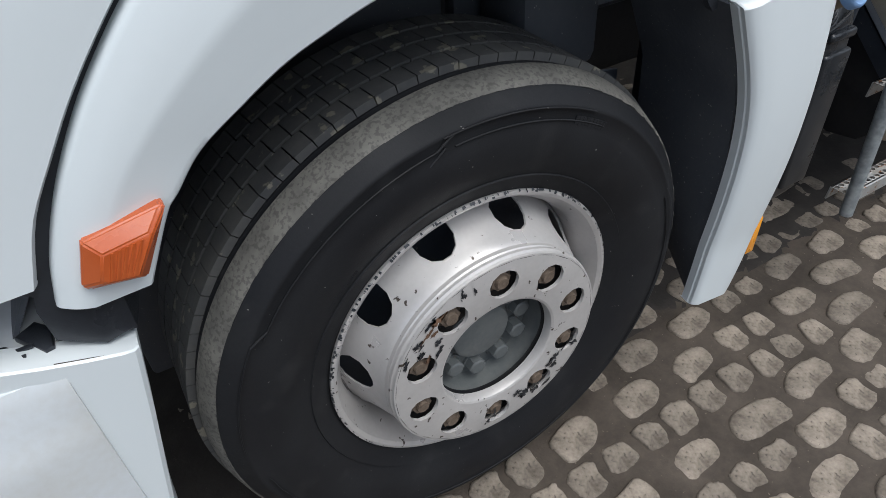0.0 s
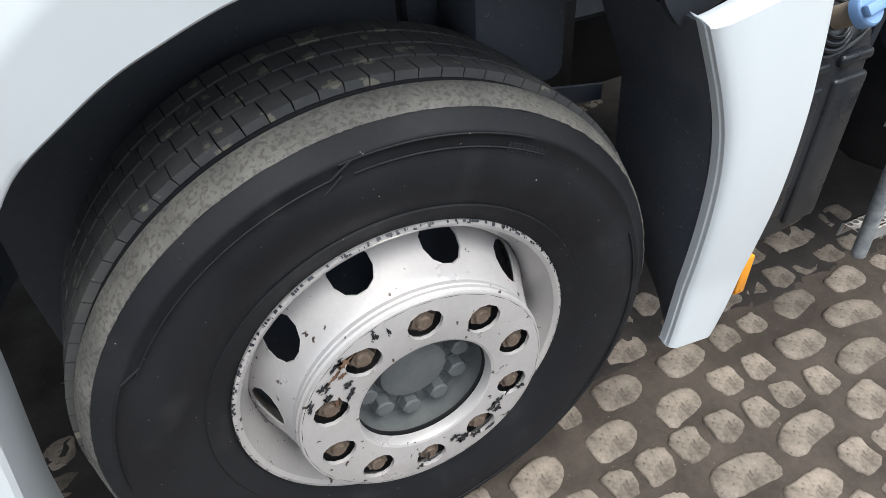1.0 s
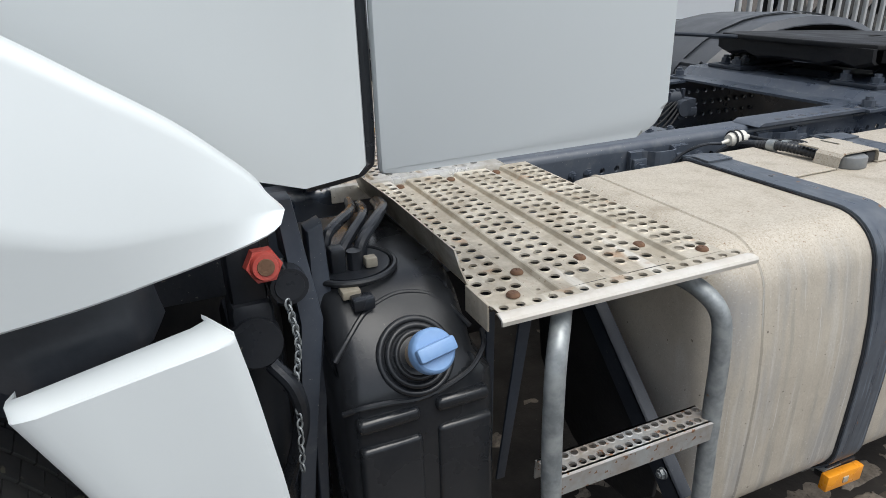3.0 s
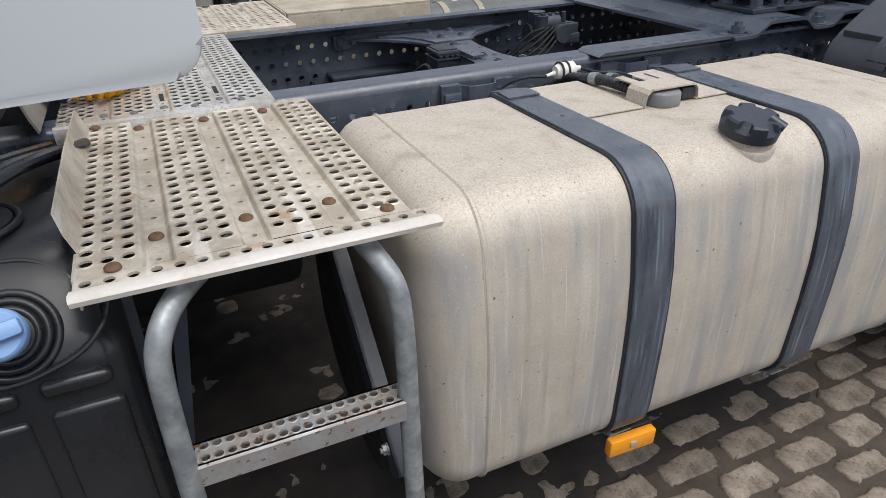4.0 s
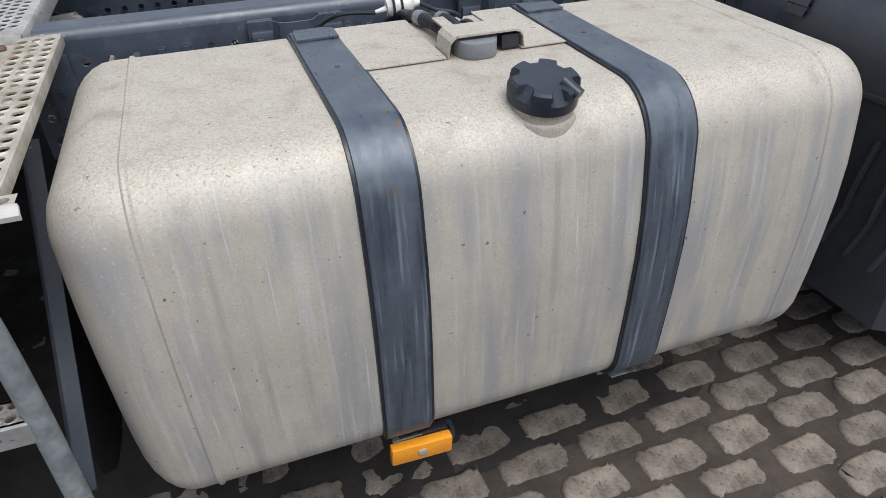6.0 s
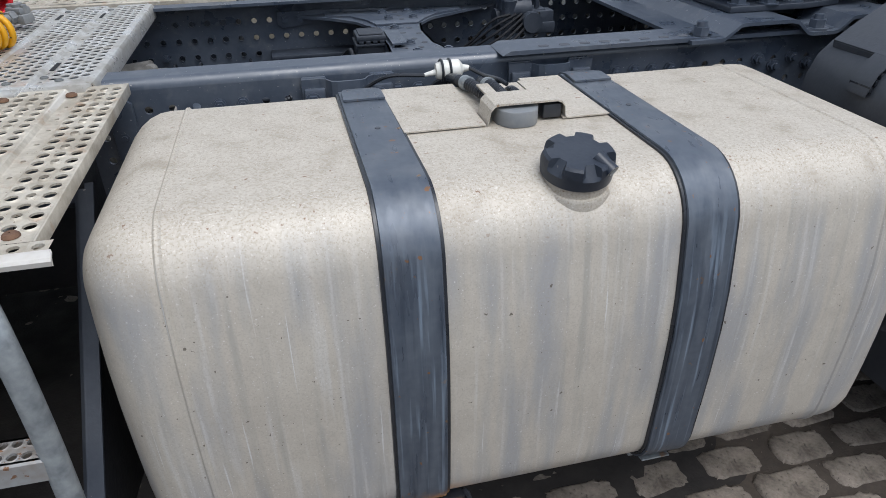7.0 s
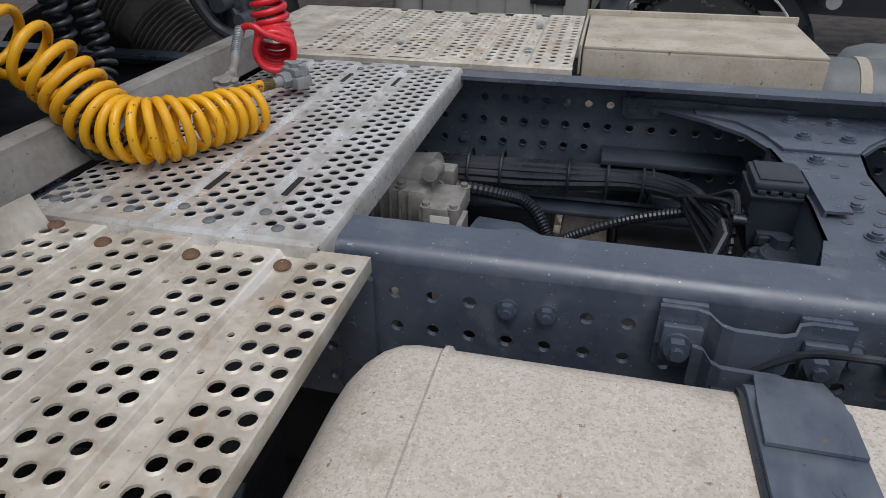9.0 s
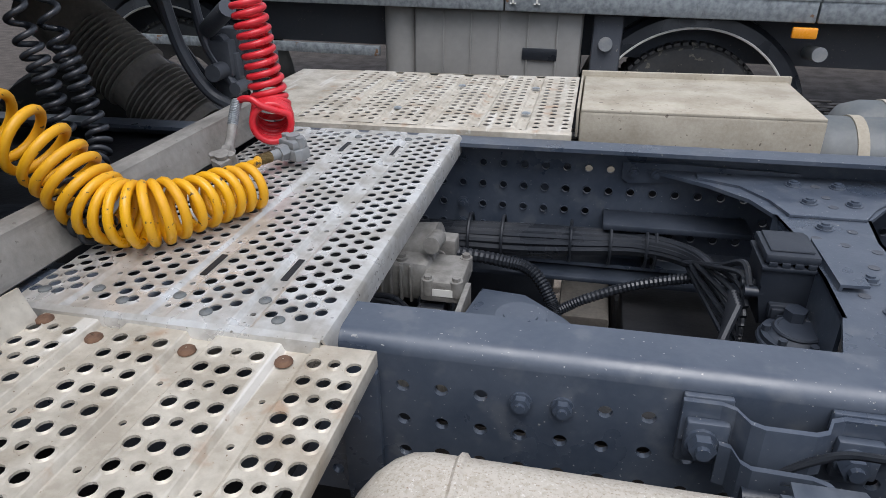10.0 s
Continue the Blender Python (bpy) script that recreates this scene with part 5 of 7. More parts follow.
    ax = (c1 - c0).normalized()
    tube(b, [c0, c0 + ax * 0.012, c0 + ax * 0.014, c0 + ax * 0.03, c0 + ax * 0.032, c0 + ax * 0.052, c0 + ax * 0.062, c0 + ax * 0.075], 0.02, 18, [0.016, 0.021, 0.0225, 0.0225, 0.0225, 0.0215, 0.009, 0.006])
    tube(b, [c0 - ax * 0.03 + V(0, 0, -0.006), c0 - ax * 0.015 + V(0, 0, -0.004), c0 - ax * 0.0 + V(0, 0, -0.002)], 0.005, 10, [0.0035, 0.005, 0.007])
    part("breather_valve", b, white_plastic, tank, "white plastic breather valve")
    b = bmesh.new()
    for d in (0.012, 0.03):
        tube(b, [c0 + ax * d + 0.0235 * V(0, math.cos(a), math.sin(a)) for a in np.linspace(0, 2 * math.pi, 20)], 0.003, 6)
    tube(b, smooth_line([c0 - ax * 0.026 + V(0, 0, -0.006), (2.2, 0.75, 1.0), (2.16, 0.775, 0.978), (2.135, 0.785, 0.955), (2.11, 0.79, 0.93)]), 0.0045, 8)
    tube(b, smooth_line([c1, (2.395, 0.7, 1.0), (2.4, 0.62, 1.015), (2.41, 0.59, 1.012)]), 0.0045, 8)
    part("breather_line", b, black_plastic, tank)
    # amber lamp under the tank
    m = Matrix.Translation((2.15, 0.142, 0.33)) @ Matrix.Rotation(radians(3), 4, "Y")
    b = bmesh.new()
    box(b, -0.062, 0.062, -0.014, 0.008, -0.022, 0.022, 0.004, m=m)
    lamp = part("side_marker", b, amber, tank, "amber rectangular side marker lamp", 30)
    b = bmesh.new()
    box(b, -0.009, 0.009, -0.0165, -0.013, -0.008, 0.008, 0.001, m=m)
    part("reflector", b, cream_paint, lamp)
    b = bmesh.new()
    box(b, -0.04, 0.06, 0.009, 0.04, -0.012, 0.03, 0.004, m=m)
    tube(b, [m @ V(0.06 + 0.012 * math.sin(a), 0.02 + 0.01 * math.cos(a), 0.018 * math.cos(a)) for a in np.linspace(0, math.pi, 12)], 0.007, 8)
    part("lamp_holder", b, black_plastic, lamp)


fuel_tank()
origin(0.075, 0.085, 0.0)
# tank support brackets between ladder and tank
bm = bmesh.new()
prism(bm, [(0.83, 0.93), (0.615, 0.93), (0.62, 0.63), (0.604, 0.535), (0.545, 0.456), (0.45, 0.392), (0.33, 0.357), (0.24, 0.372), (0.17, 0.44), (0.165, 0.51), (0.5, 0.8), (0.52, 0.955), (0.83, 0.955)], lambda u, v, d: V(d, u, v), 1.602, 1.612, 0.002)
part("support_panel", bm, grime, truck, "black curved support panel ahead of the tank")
origin()
# plate with a three-cornered opening that carries the step plate
bm = bmesh.new()
for quad in ([(0.7, 0.99), (0.39, 0.99), (0.431, 0.972), (0.56, 0.914)], [(0.39, 0.99), (0.385, 0.93), (0.427, 0.944), (0.431, 0.972)],
             [(0.385, 0.93), (0.42, 0.88), (0.56, 0.914), (0.427, 0.944)], [(0.42, 0.88), (0.72, 0.86), (0.7, 0.99), (0.56, 0.914)]):
    prism(bm, quad, lambda u, v, d: V(d, u, v), 1.279, 1.283)
part("plate_bracket", bm, grime, truck, "black steel bracket with a three-cornered opening")
# open frame beside the additive tank
bm = bmesh.new()
for quad in ([(1.386, 0.93), (1.41, 0.93), (1.357, 0.58), (1.34, 0.58)], [(1.32, 0.93), (1.335, 0.93), (1.33, 0.6), (1.315, 0.6)]):
    prism(bm, quad, lambda u, v, d: V(u, d, v), 0.3, 0.306, 0.001)
pieces("frame_bar", bm, dark_steel, truck, "dark painted bar of an open bracket")
origin(0.075, 0.085, 0.0)
# angled brace from the frame down to the ladder
bm = bmesh.new()
d = V(0, -0.36, -0.33).normalized()
nrm = V(0, 0.33, -0.36).normalized()
p0, p1 = V(1.596, 0.52, 0.9), V(1.596, 0.09, 0.505)
sheet(bm, [[p0, p0 + nrm * 0.052], [p1, p1 + nrm * 0.052]], (0.005, 0, 0))
sheet(bm, [[p0, p0 + V(0.03, 0, 0)], [p1, p1 + V(0.03, 0, 0)]], tuple(nrm * 0.005))
part("brace", bm, dark_steel, truck, "dark grey angle brace")
bm = bmesh.new()
hex_bolt(bm, 0.01, 0.012)
o = part("bolt", bm, galvanised, truck, "", 30)
o.matrix_basis = Matrix.Translation((1.67, 0.225, 0.53)) @ Matrix.Rotation(-math.pi / 2, 4, "Y")


origin()
# ---- chassis rails ----
def rail(name, web_y, side, rows, cols, big, label):
    """A channel rail; side is +1 where the flange points to larger y."""
    bm = bmesh.new()
    z0, z1, r = 0.7, 0.988, 0.022
    arc = [(web_y + side * r * (1 - math.cos(radians(a))), z1 - r + r * math.sin(radians(a))) for a in range(0, 91, 15)]
    top = arc + [(web_y + side * 0.078, z1), (web_y + side * 0.078, z1 - 0.009)]
    low = [(web_y, z0 + 0.02), (web_y + side * 0.02, z0), (web_y + side * 0.078, z0), (web_y + side * 0.078, z0 + 0.009)]
    xs = [-0.2, 1.0, 2.0, 3.0, 4.5, 6.2]
    for prof in (top, low):
        g = [[bm.verts.new((x, y, z)) for y, z in prof] for x in xs]
        for a, b in zip(g, g[1:]):
            for k in range(len(prof) - 1):
                bm.faces.new((a[k], a[k + 1], b[k + 1], b[k]))
    to3 = lambda u, v, d: V(u, web_y + side * d, v)
    p = 0.05
    c0, c1 = cols[0] - p / 2, cols[0] + p * (len(cols) - 0.5)
    zt, zb = rows[0] + 0.027, rows[-1] - 0.027
    plain(bm, -0.2, c0, z0 + 0.02, z1 - r, to3)
    plain(bm, c1, 6.2, z0 + 0.02, z1 - r, to3)
    plain(bm, c0, c1, zt, z1 - r, to3)
    plain(bm, c0, c1, z0 + 0.02, zb, to3)
    for zr in rows:
        for i in range(len(cols)):
            u0 = c0 + i * p
            pierced(bm, u0, u0 + p, zr - 0.027, zr + 0.027, u0 + p / 2, zr, big.get((i, rows.index(zr)), 0.009), to3, 0.008)
    return part(name, bm, chassis_paint, truck, label, 30)


near_cols = [1.656 + 0.05 * k for k in range(40)]
near_rail = rail("chassis_rail", 0.92, 1, [0.92, 0.866, 0.812, 0.758], near_cols, {(3, 2): 0.012, (12, 2): 0.012}, "dark blue-grey steel chassis rail with bolt holes")
far_cols = [1.568 + 0.05 * k for k in range(40)]
far_rail = rail("chassis_rail", 1.785, -1, [0.92, 0.866, 0.812, 0.758], far_cols, {(6, 1): 0.01}, "dark blue-grey steel chassis rail with bolt holes")
bm = bmesh.new()
hex_bolt(bm, 0.0115, 0.014)
bolt = part("bolt", bm, chassis_paint, near_rail, "", 30)
bolt.matrix_basis = Matrix.Translation((1.906, 0.92, 0.92)) @ Matrix.Rotation(math.pi / 2, 4, "X")
for p in ([(1.956, 0.92), (2.11, 0.921), (2.262, 0.921), (2.306, 0.92), (2.356, 0.92), (1.696, 0.866)] + [(2.856 + 0.05 * k, 0.92) for k in range(5)] + [(3.206 + 0.05 * k, 0.905 + 0.02 * (k % 2)) for k in range(6)] + [(2.604, 0.921), (2.756, 0.921)]):
    s = 1.3 if p[0] in (2.11, 2.262, 2.604, 2.756) else 1.2 if p[0] > 2.2 else 1.0
    again(bolt, Matrix.Translation((p[0], 0.89 if s == 1.3 else 0.92, p[1])) @ Matrix.Rotation(math.pi / 2, 4, "X") @ Matrix.Scale(s, 4))
for x, z in ((1.668, 0.92), (1.668, 0.812), (1.668, 0.758), (2.068, 0.92), (2.118, 0.92)):
    again(bolt, Matrix.Translation((x, 1.77 if x > 1.9 else 1.785, z)) @ Matrix.Rotation(math.pi / 2, 4, "X"), far_rail)
# splice plates with their own edge
bm = bmesh.new()
prism(bm, [(1.675, 0.945), (1.705, 0.96), (1.727, 0.94), (1.727, 0.72), (1.675, 0.72)], lambda u, v, d: V(u, d, v), 0.908, 0.9185, 0.001)
prism(bm, [(2.55, 0.989), (2.57, 0.999), (4.6, 0.999), (4.6, 0.989)], lambda u, v, d: V(u, d, v), 0.885, 0.99)
part("splice_plate", bm, chassis_paint, near_rail)
bm = bmesh.new()
for k in range(14):
    prism(bm, [(2.652 + k * 0.052 + 0.006 * math.cos(a) + (0.014 if math.cos(a) > 0 else 0), 0.912 + 0.0085 * math.sin(a)) for a in np.linspace(0.01, 2 * math.pi + 0.01, 17)[:-1]], lambda u, v, d: V(u, v, d), 0.9985, 0.9998)
pieces("slot_row", bm, liner_plastic, near_rail)

# ---- cross member ----
bm = bmesh.new()
prof = [(0.95, 2.2, 2.76), (1.02, 2.26, 2.7), (1.09, 2.31, 2.6), (1.18, 2.335, 2.51), (1.3, 2.34, 2.478), (1.45, 2.335, 2.475), (1.55, 2.32, 2.49), (1.62, 2.29, 2.54), (1.69, 2.22, 2.65), (1.775, 2.09, 2.8)]
sheet(bm, [[V(a + (b - a) * f, y, 0.93) for f in (0, 0.5, 1)] for y, a, b in prof], (0, 0, -0.008))
mid = prof[3:7]
sheet(bm, [[V(a, y, 0.93) for y, a, b in mid], [V(a, y, 0.8) for y, a, b in mid]], (0.006, 0, 0))
sheet(bm, [[V(b, y, 0.93) for y, a, b in mid], [V(b, y, 0.8) for y, a, b in mid]], (-0.006, 0, 0))
cross = part("cross_member", bm, chassis_paint, truck, "dark grey chassis cross member with bolted gussets", 30)
bm = bmesh.new()
prism(bm, [(2.345, 1.54), (2.48, 1.54), (2.51, 1.59), (2.56, 1.65), (2.66, 1.7), (2.66, 1.75), (2.2, 1.75), (2.2, 1.715), (2.28, 1.68), (2.325, 1.61)], lambda u, v, d: V(u, v, d), 0.9305, 0.936, 0.001)
part("gusset_plate", bm, chassis_paint, cross, "bolted gusset plate")
bm = bmesh.new()
prism(bm, [(2.044, 0.945), (2.18, 0.945), (2.3, 0.94), (2.42, 0.938), (2.42, 0.835), (2.38, 0.87), (2.3, 0.9), (2.2, 0.905), (2.06, 0.892), (2.044, 0.905)], lambda u, v, d: V(u, d, v), 1.77, 1.777, 0.001)
part("web_plate", bm, chassis_paint, cross, "plate bolted to the rail web")
bm = bmesh.new()
for x, y in ((2.43, 1.25), (2.385, 1.25), (2.45, 1.3), (2.43, 1.35), (2.38, 1.36), (2.455, 1.41), (2.41, 1.43), (2.37, 1.45), (2.45, 1.2), (2.43, 1.7), (2.435, 1.64), (2.435, 1.59), (2.44, 1.49), (2.45, 1.14)):
    zz = 0.9365 if y > 1.54 else 0.9305
    cyl(bm, (x, y, zz), (x, y, zz + 0.0005), 0.009, n=12)
pieces("hole", bm, liner_plastic, cross)
for x, y in ((2.388, 1.7), (2.472, 1.7), (2.395, 1.607), (2.476, 1.606), (2.396, 1.499), (2.408, 1.302), (2.497, 1.202), (2.498, 1.152), (2.411, 1.204), (2.414, 1.153)):
    again(bolt, Matrix.Translation((x, y, 0.936 if y > 1.54 else 0.93)) @ Matrix.Diagonal((1.15, 1.15, 0.65, 1)), cross)


# ---- parts between and below the rails ----
def lump(bm, p, size, seed, n=7):
    """A cluster of bevelled blocks and bosses round a place."""
    r = random.Random(seed)
    for k in range(n):
        d = V(r.uniform(-1, 1) * size[0], r.uniform(-1, 1) * size[1], r.uniform(-1, 1) * size[2]) * 0.6
        q = Vector(p) + d
        if k % 2:
            s_ = [size[i] * r.uniform(0.3, 0.6) for i in range(3)]
            box(bm, q.x - s_[0], q.x + s_[0], q.y - s_[1], q.y + s_[1], q.z - s_[2], q.z + s_[2], 0.004)
        else:
            ax = [V(1, 0, 0), V(0, 1, 0), V(0, 0, 1)][r.randrange(3)]
            cyl(bm, q - ax * size[0] * 0.5, q + ax * size[0] * 0.5, size[0] * r.uniform(0.2, 0.45), n=14)
    return bm


origin(0.08, 0.09, 0.02)
# Plain boxes for motor and gearbox, added to block light below the truck.
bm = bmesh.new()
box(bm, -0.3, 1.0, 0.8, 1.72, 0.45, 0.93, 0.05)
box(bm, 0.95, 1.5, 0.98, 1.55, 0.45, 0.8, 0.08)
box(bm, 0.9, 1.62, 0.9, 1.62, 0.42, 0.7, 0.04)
pieces("engine", bm, grime, truck, "dark motor and gearbox boxes below the cab, added to block light")
bm = bmesh.new()
box(bm, 1.47, 1.6, 1.28, 1.46, 0.74, 0.83, 0.02)
cyl(bm, (1.5, 1.38, 0.8), (1.6, 1.38, 0.81), 0.06, n=20)
cyl(bm, (1.6, 1.36, 0.85), (1.6, 1.30, 0.86), 0.017, n=14)
box(bm, 1.59, 1.67, 1.24, 1.36, 0.77, 0.815, 0.006)
lump(bm, (1.57, 1.37, 0.8), (0.06, 0.06, 0.05), 4)
for q in ((1.54, 1.3, 0.83), (1.58, 1.42, 0.83), (1.49, 1.44, 0.83), (1.66, 1.25, 0.815), (1.605, 1.25, 0.815), (1.66, 1.35, 0.815)):
    cyl(bm, q, (q[0], q[1], q[2] + 0.008), 0.008, n=6)
    cyl(bm, (q[0], q[1], q[2] - 0.03), (q[0], q[1], q[2] + 0.001), 0.013, n=14)
for k in range(5):
    box(bm, 1.48 + 0.02 * k, 1.486 + 0.02 * k, 1.272, 1.285, 0.745, 0.825, 0.002)
lump(bm, (1.6, 1.22, 0.72), (0.05, 0.03, 0.03), 61, 12)
lump(bm, (1.52, 1.1, 0.72), (0.09, 0.08, 0.03), 62, 12)
act = part("gear_actuator", bm, cast_metal, truck, "cast aluminium gearbox actuator with dust", 30)
bm = bmesh.new()
box(bm, 1.615, 1.655, 1.2385, 1.2398, 0.785, 0.8)
part("label_plate", bm, white_plastic, act)
bm = bmesh.new()
lump(bm, (1.62, 1.28, 0.73), (0.05, 0.05, 0.03), 9, 9)
for k in range(4):
    tube(bm, smooth_line([(1.48, 1.2 + 0.02 * k, 0.76), (1.54, 1.18 + 0.02 * k, 0.77), (1.6, 1.2, 0.755), (1.63, 1.24, 0.74)]), 0.006, 8)
part("cable_plug", bm, black_plastic, act)
origin(0.091, 0.119, 0.043)
bm = bmesh.new()
prism(bm, [(1.66, 1.08), (1.69, 1.25), (1.78, 1.24), (1.86, 1.17), (1.93, 1.08), (1.9, 1.0), (1.7, 1.0)], lambda u, v, d: V(u, v, d), 0.68, 0.775, 0.02)
cyl(bm, (1.78, 1.14, 0.77), (1.78, 1.14, 0.783), 0.045, n=28)
cyl(bm, (1.78, 1.14, 0.78), (1.78, 1.14, 0.787), 0.03, n=28)
part("air_dryer_housing", bm, chassis_paint, truck, "black plastic housing inside the frame")
bm = bmesh.new()
sheet(bm, [[V(1.662, 1.0, 0.775), V(1.662, 1.25, 0.775)], [V(1.662, 1.0, 0.68), V(1.662, 1.25, 0.68)]], (0.01, 0, 0))
part("housing_flange", bm, cast_metal, truck)
origin(0.08, 0.09, 0.02)
# wiring loom along the far rail
rng = random.Random(21)
loom = assembly("wiring_loom", "black wiring loom and corrugated conduits tied along the rail")
bm = bmesh.new()
for k in range(11):
    a = 2 * math.pi * k / 11
    q = 0.03 if k else 0.0
    dy, dz = q * math.cos(a), q * math.sin(a)
    tube(bm, smooth_line([(1.45, 1.61 + dy, 0.73 + dz), (1.6, 1.615 + dy, 0.735 + dz * 0.9), (1.75, 1.62 + dy, 0.735 + dz), (1.88, 1.62 + dy * 0.9, 0.742 + dz * 0.8), (2.0, 1.615 + dy * 0.7, 0.75 + dz * 0.6), (2.09, 1.575 + dy * 0.6, 0.757 + dz * 0.5), (2.14, 1.5 + dy * 0.5, 0.765 + dz * 0.5), (2.165, 1.42 + dy * 0.4, 0.75 + dz * 0.4)]), 0.0105 if k % 3 else 0.012, 8)
pieces("cable", bm, black_plastic, loom)
bm = bmesh.new()
pts = smooth_line([(1.55, 1.56, 0.72), (1.7, 1.55, 0.71), (1.78, 1.53, 0.7), (1.83, 1.5, 0.64), (1.84, 1.48, 0.6), (1.81, 1.47, 0.5), (1.8, 1.46, 0.4)], 22)
tube(bm, pts, 0.016, 10, [0.0165 if i % 2 else 0.0135 for i in range(len(pts))])
part("conduit", bm, black_plastic, loom, "", 10)
bm = bmesh.new()
pts = smooth_line([(1.84, 1.49, 0.62), (1.9, 1.5, 0.655), (2.0, 1.52, 0.69), (2.1, 1.5, 0.73), (2.17, 1.45, 0.77), (2.2, 1.4, 0.8)], 22)
tube(bm, pts, 0.012, 10, [0.0125 if i % 2 else 0.0102 for i in range(len(pts))])
part("conduit", bm, black_plastic, loom, "", 10)
bm = bmesh.new()
for x in (1.62, 1.7, 1.86, 1.95, 2.03, 2.05):
    tube(bm, [(x, 1.62 + 0.048 * math.cos(a), 0.742 + 0.048 * math.sin(a)) for a in np.linspace(0, 2 * math.pi, 24)], 0.004, 6)
pieces("cable_tie", bm, black_plastic, loom)
bm = bmesh.new()
box(bm, 1.93, 2.25, 1.6, 1.69, 0.785, 0.8, 0.003)
box(bm, 1.45, 2.3, 1.57, 1.66, 0.66, 0.672, 0.003)
pieces("loom_tray", bm, dark_steel, loom)
bm = bmesh.new()
for k in range(9):
    y = 1.36 + 0.015 * k
    tube(bm, smooth_line([(2.1 + rng.uniform(0, 0.05), 1.5, 0.77), (2.13 + rng.uniform(-0.02, 0.02), y, 0.84 - 0.01 * k), (2.165, 1.3 - 0.005 * k, 0.88 - 0.02 * k), (2.17, 1.25, 0.86 - 0.02 * k)]), 0.006, 7)
for k in range(6):
    tube(bm, smooth_line([(2.15, 1.22 + 0.01 * k, 0.84), (2.12 + 0.004 * k, 1.17 + 0.01 * k, 0.77), (2.11 + 0.01 * k, 1.12, 0.7), (2.1, 1.1, 0.6)]), 0.007, 7)
pieces("branch_cable", bm, black_plastic, loom)
origin(0.082, 0.098, 0.005)
# control box with lid
ebox = assembly("control_box", "black plastic control unit box on a bracket")
bm = bmesh.new()
prism(bm, [(2.18, 0.775), (2.26, 0.775), (2.264, 0.84), (2.272, 0.866), (2.272, 0.905), (2.168, 0.905), (2.168, 0.866), (2.176, 0.84)], lambda u, v, d: V(u, d, v), 1.188, 1.3, 0.005)
box(bm, 2.192, 2.252, 1.172, 1.2, 0.8, 0.832, 0.004)
part("body", bm, box_plastic, ebox)
for x0, x1 in ((2.196, 2.222), (2.226, 2.248)):
    bm = bmesh.new()
    box(bm, x0, x1, 1.166, 1.176, 0.805, 0.826, 0.003)
    part("latch", bm, box_plastic, ebox)
for k in range(3):
    bm = bmesh.new()
    cyl(bm, (2.18, 1.2 + 0.035 * k, 0.845), (2.145, 1.2 + 0.035 * k, 0.845), 0.013, 0.011, 14)
    part("connector", bm, box_plastic, ebox)
bm = bmesh.new()
box(bm, 2.164, 2.276, 1.18, 1.308, 0.9045, 0.914, 0.003)
box(bm, 2.168, 2.272, 1.185, 1.304, 0.918, 0.94, 0.007)
box(bm, 2.178, 2.262, 1.2, 1.296, 0.939, 0.945, 0.003)
for k in range(4):
    box(bm, 2.176 + k * 0.024, 2.192 + k * 0.024, 1.181, 1.186, 0.914, 0.924, 0.001)
pieces("lid", bm, box_plastic, ebox, "ribbed black lid")
bm = bmesh.new()
sheet(bm, [[V(2.28, 1.3, 0.93), V(2.33, 1.3, 0.932)], [V(2.28, 1.1, 0.93), V(2.33, 1.1, 0.932)]], (0, 0, -0.006))
sheet(bm, [[V(2.28, 1.3, 0.93), V(2.28, 1.1, 0.93)], [V(2.275, 1.3, 0.8), V(2.275, 1.12, 0.8)], [V(2.2, 1.2, 0.74), V(2.2, 1.08, 0.74)]], (0.006, 0, 0))
part("bracket", bm, chassis_paint, ebox)
ebox.matrix_basis = Matrix.Translation((2.302, 1.375, 0.955)) @ Matrix.Scale(0.82, 4) @ Matrix.Translation((-2.22, -1.245, -0.945))
origin(0.126, 0.17, 0.058)
bm = bmesh.new()
cyl(bm, (2.19, 1.1, 0.72), (2.19, 1.1, 0.78), 0.055, n=24)
cyl(bm, (2.19, 1.1, 0.78), (2.19, 1.1, 0.792), 0.045, 0.03, n=24)
cyl(bm, (2.19, 1.13, 0.79), (2.19, 1.13, 0.81), 0.018, n=6)
box(bm, 2.14, 2.25, 1.06, 1.14, 0.745, 0.76, 0.004)
lump(bm, (2.2, 1.09, 0.71), (0.06, 0.04, 0.03), 14, 6)
for h, r in ((0.735, 0.0565), (0.768, 0.0565), (0.79, 0.034)):
    tube(bm, [(2.19 + r * math.cos(a), 1.1 + r * math.sin(a), h) for a in np.linspace(0, 2 * math.pi, 28)], 0.004, 6)
for a in range(6):
    cyl(bm, (2.19 + 0.047 * math.cos(a), 1.1 + 0.047 * math.sin(a), 0.775), (2.19 + 0.047 * math.cos(a), 1.1 + 0.047 * math.sin(a), 0.79), 0.007, n=6)
tube(bm, smooth_line([(2.13, 1.08, 0.75), (2.1, 1.06, 0.76), (2.07, 1.05, 0.74), (2.06, 1.05, 0.6)]), 0.011, 8)
part("air_valve", bm, dark_steel, truck, "dark cast air valve beside the control box", 30)
origin(0.085, 0.09, 0.02)
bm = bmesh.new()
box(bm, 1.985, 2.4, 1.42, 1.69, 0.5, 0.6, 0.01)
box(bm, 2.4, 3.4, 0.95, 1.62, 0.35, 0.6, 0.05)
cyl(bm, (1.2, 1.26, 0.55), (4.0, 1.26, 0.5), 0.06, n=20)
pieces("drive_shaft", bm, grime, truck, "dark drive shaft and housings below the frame")
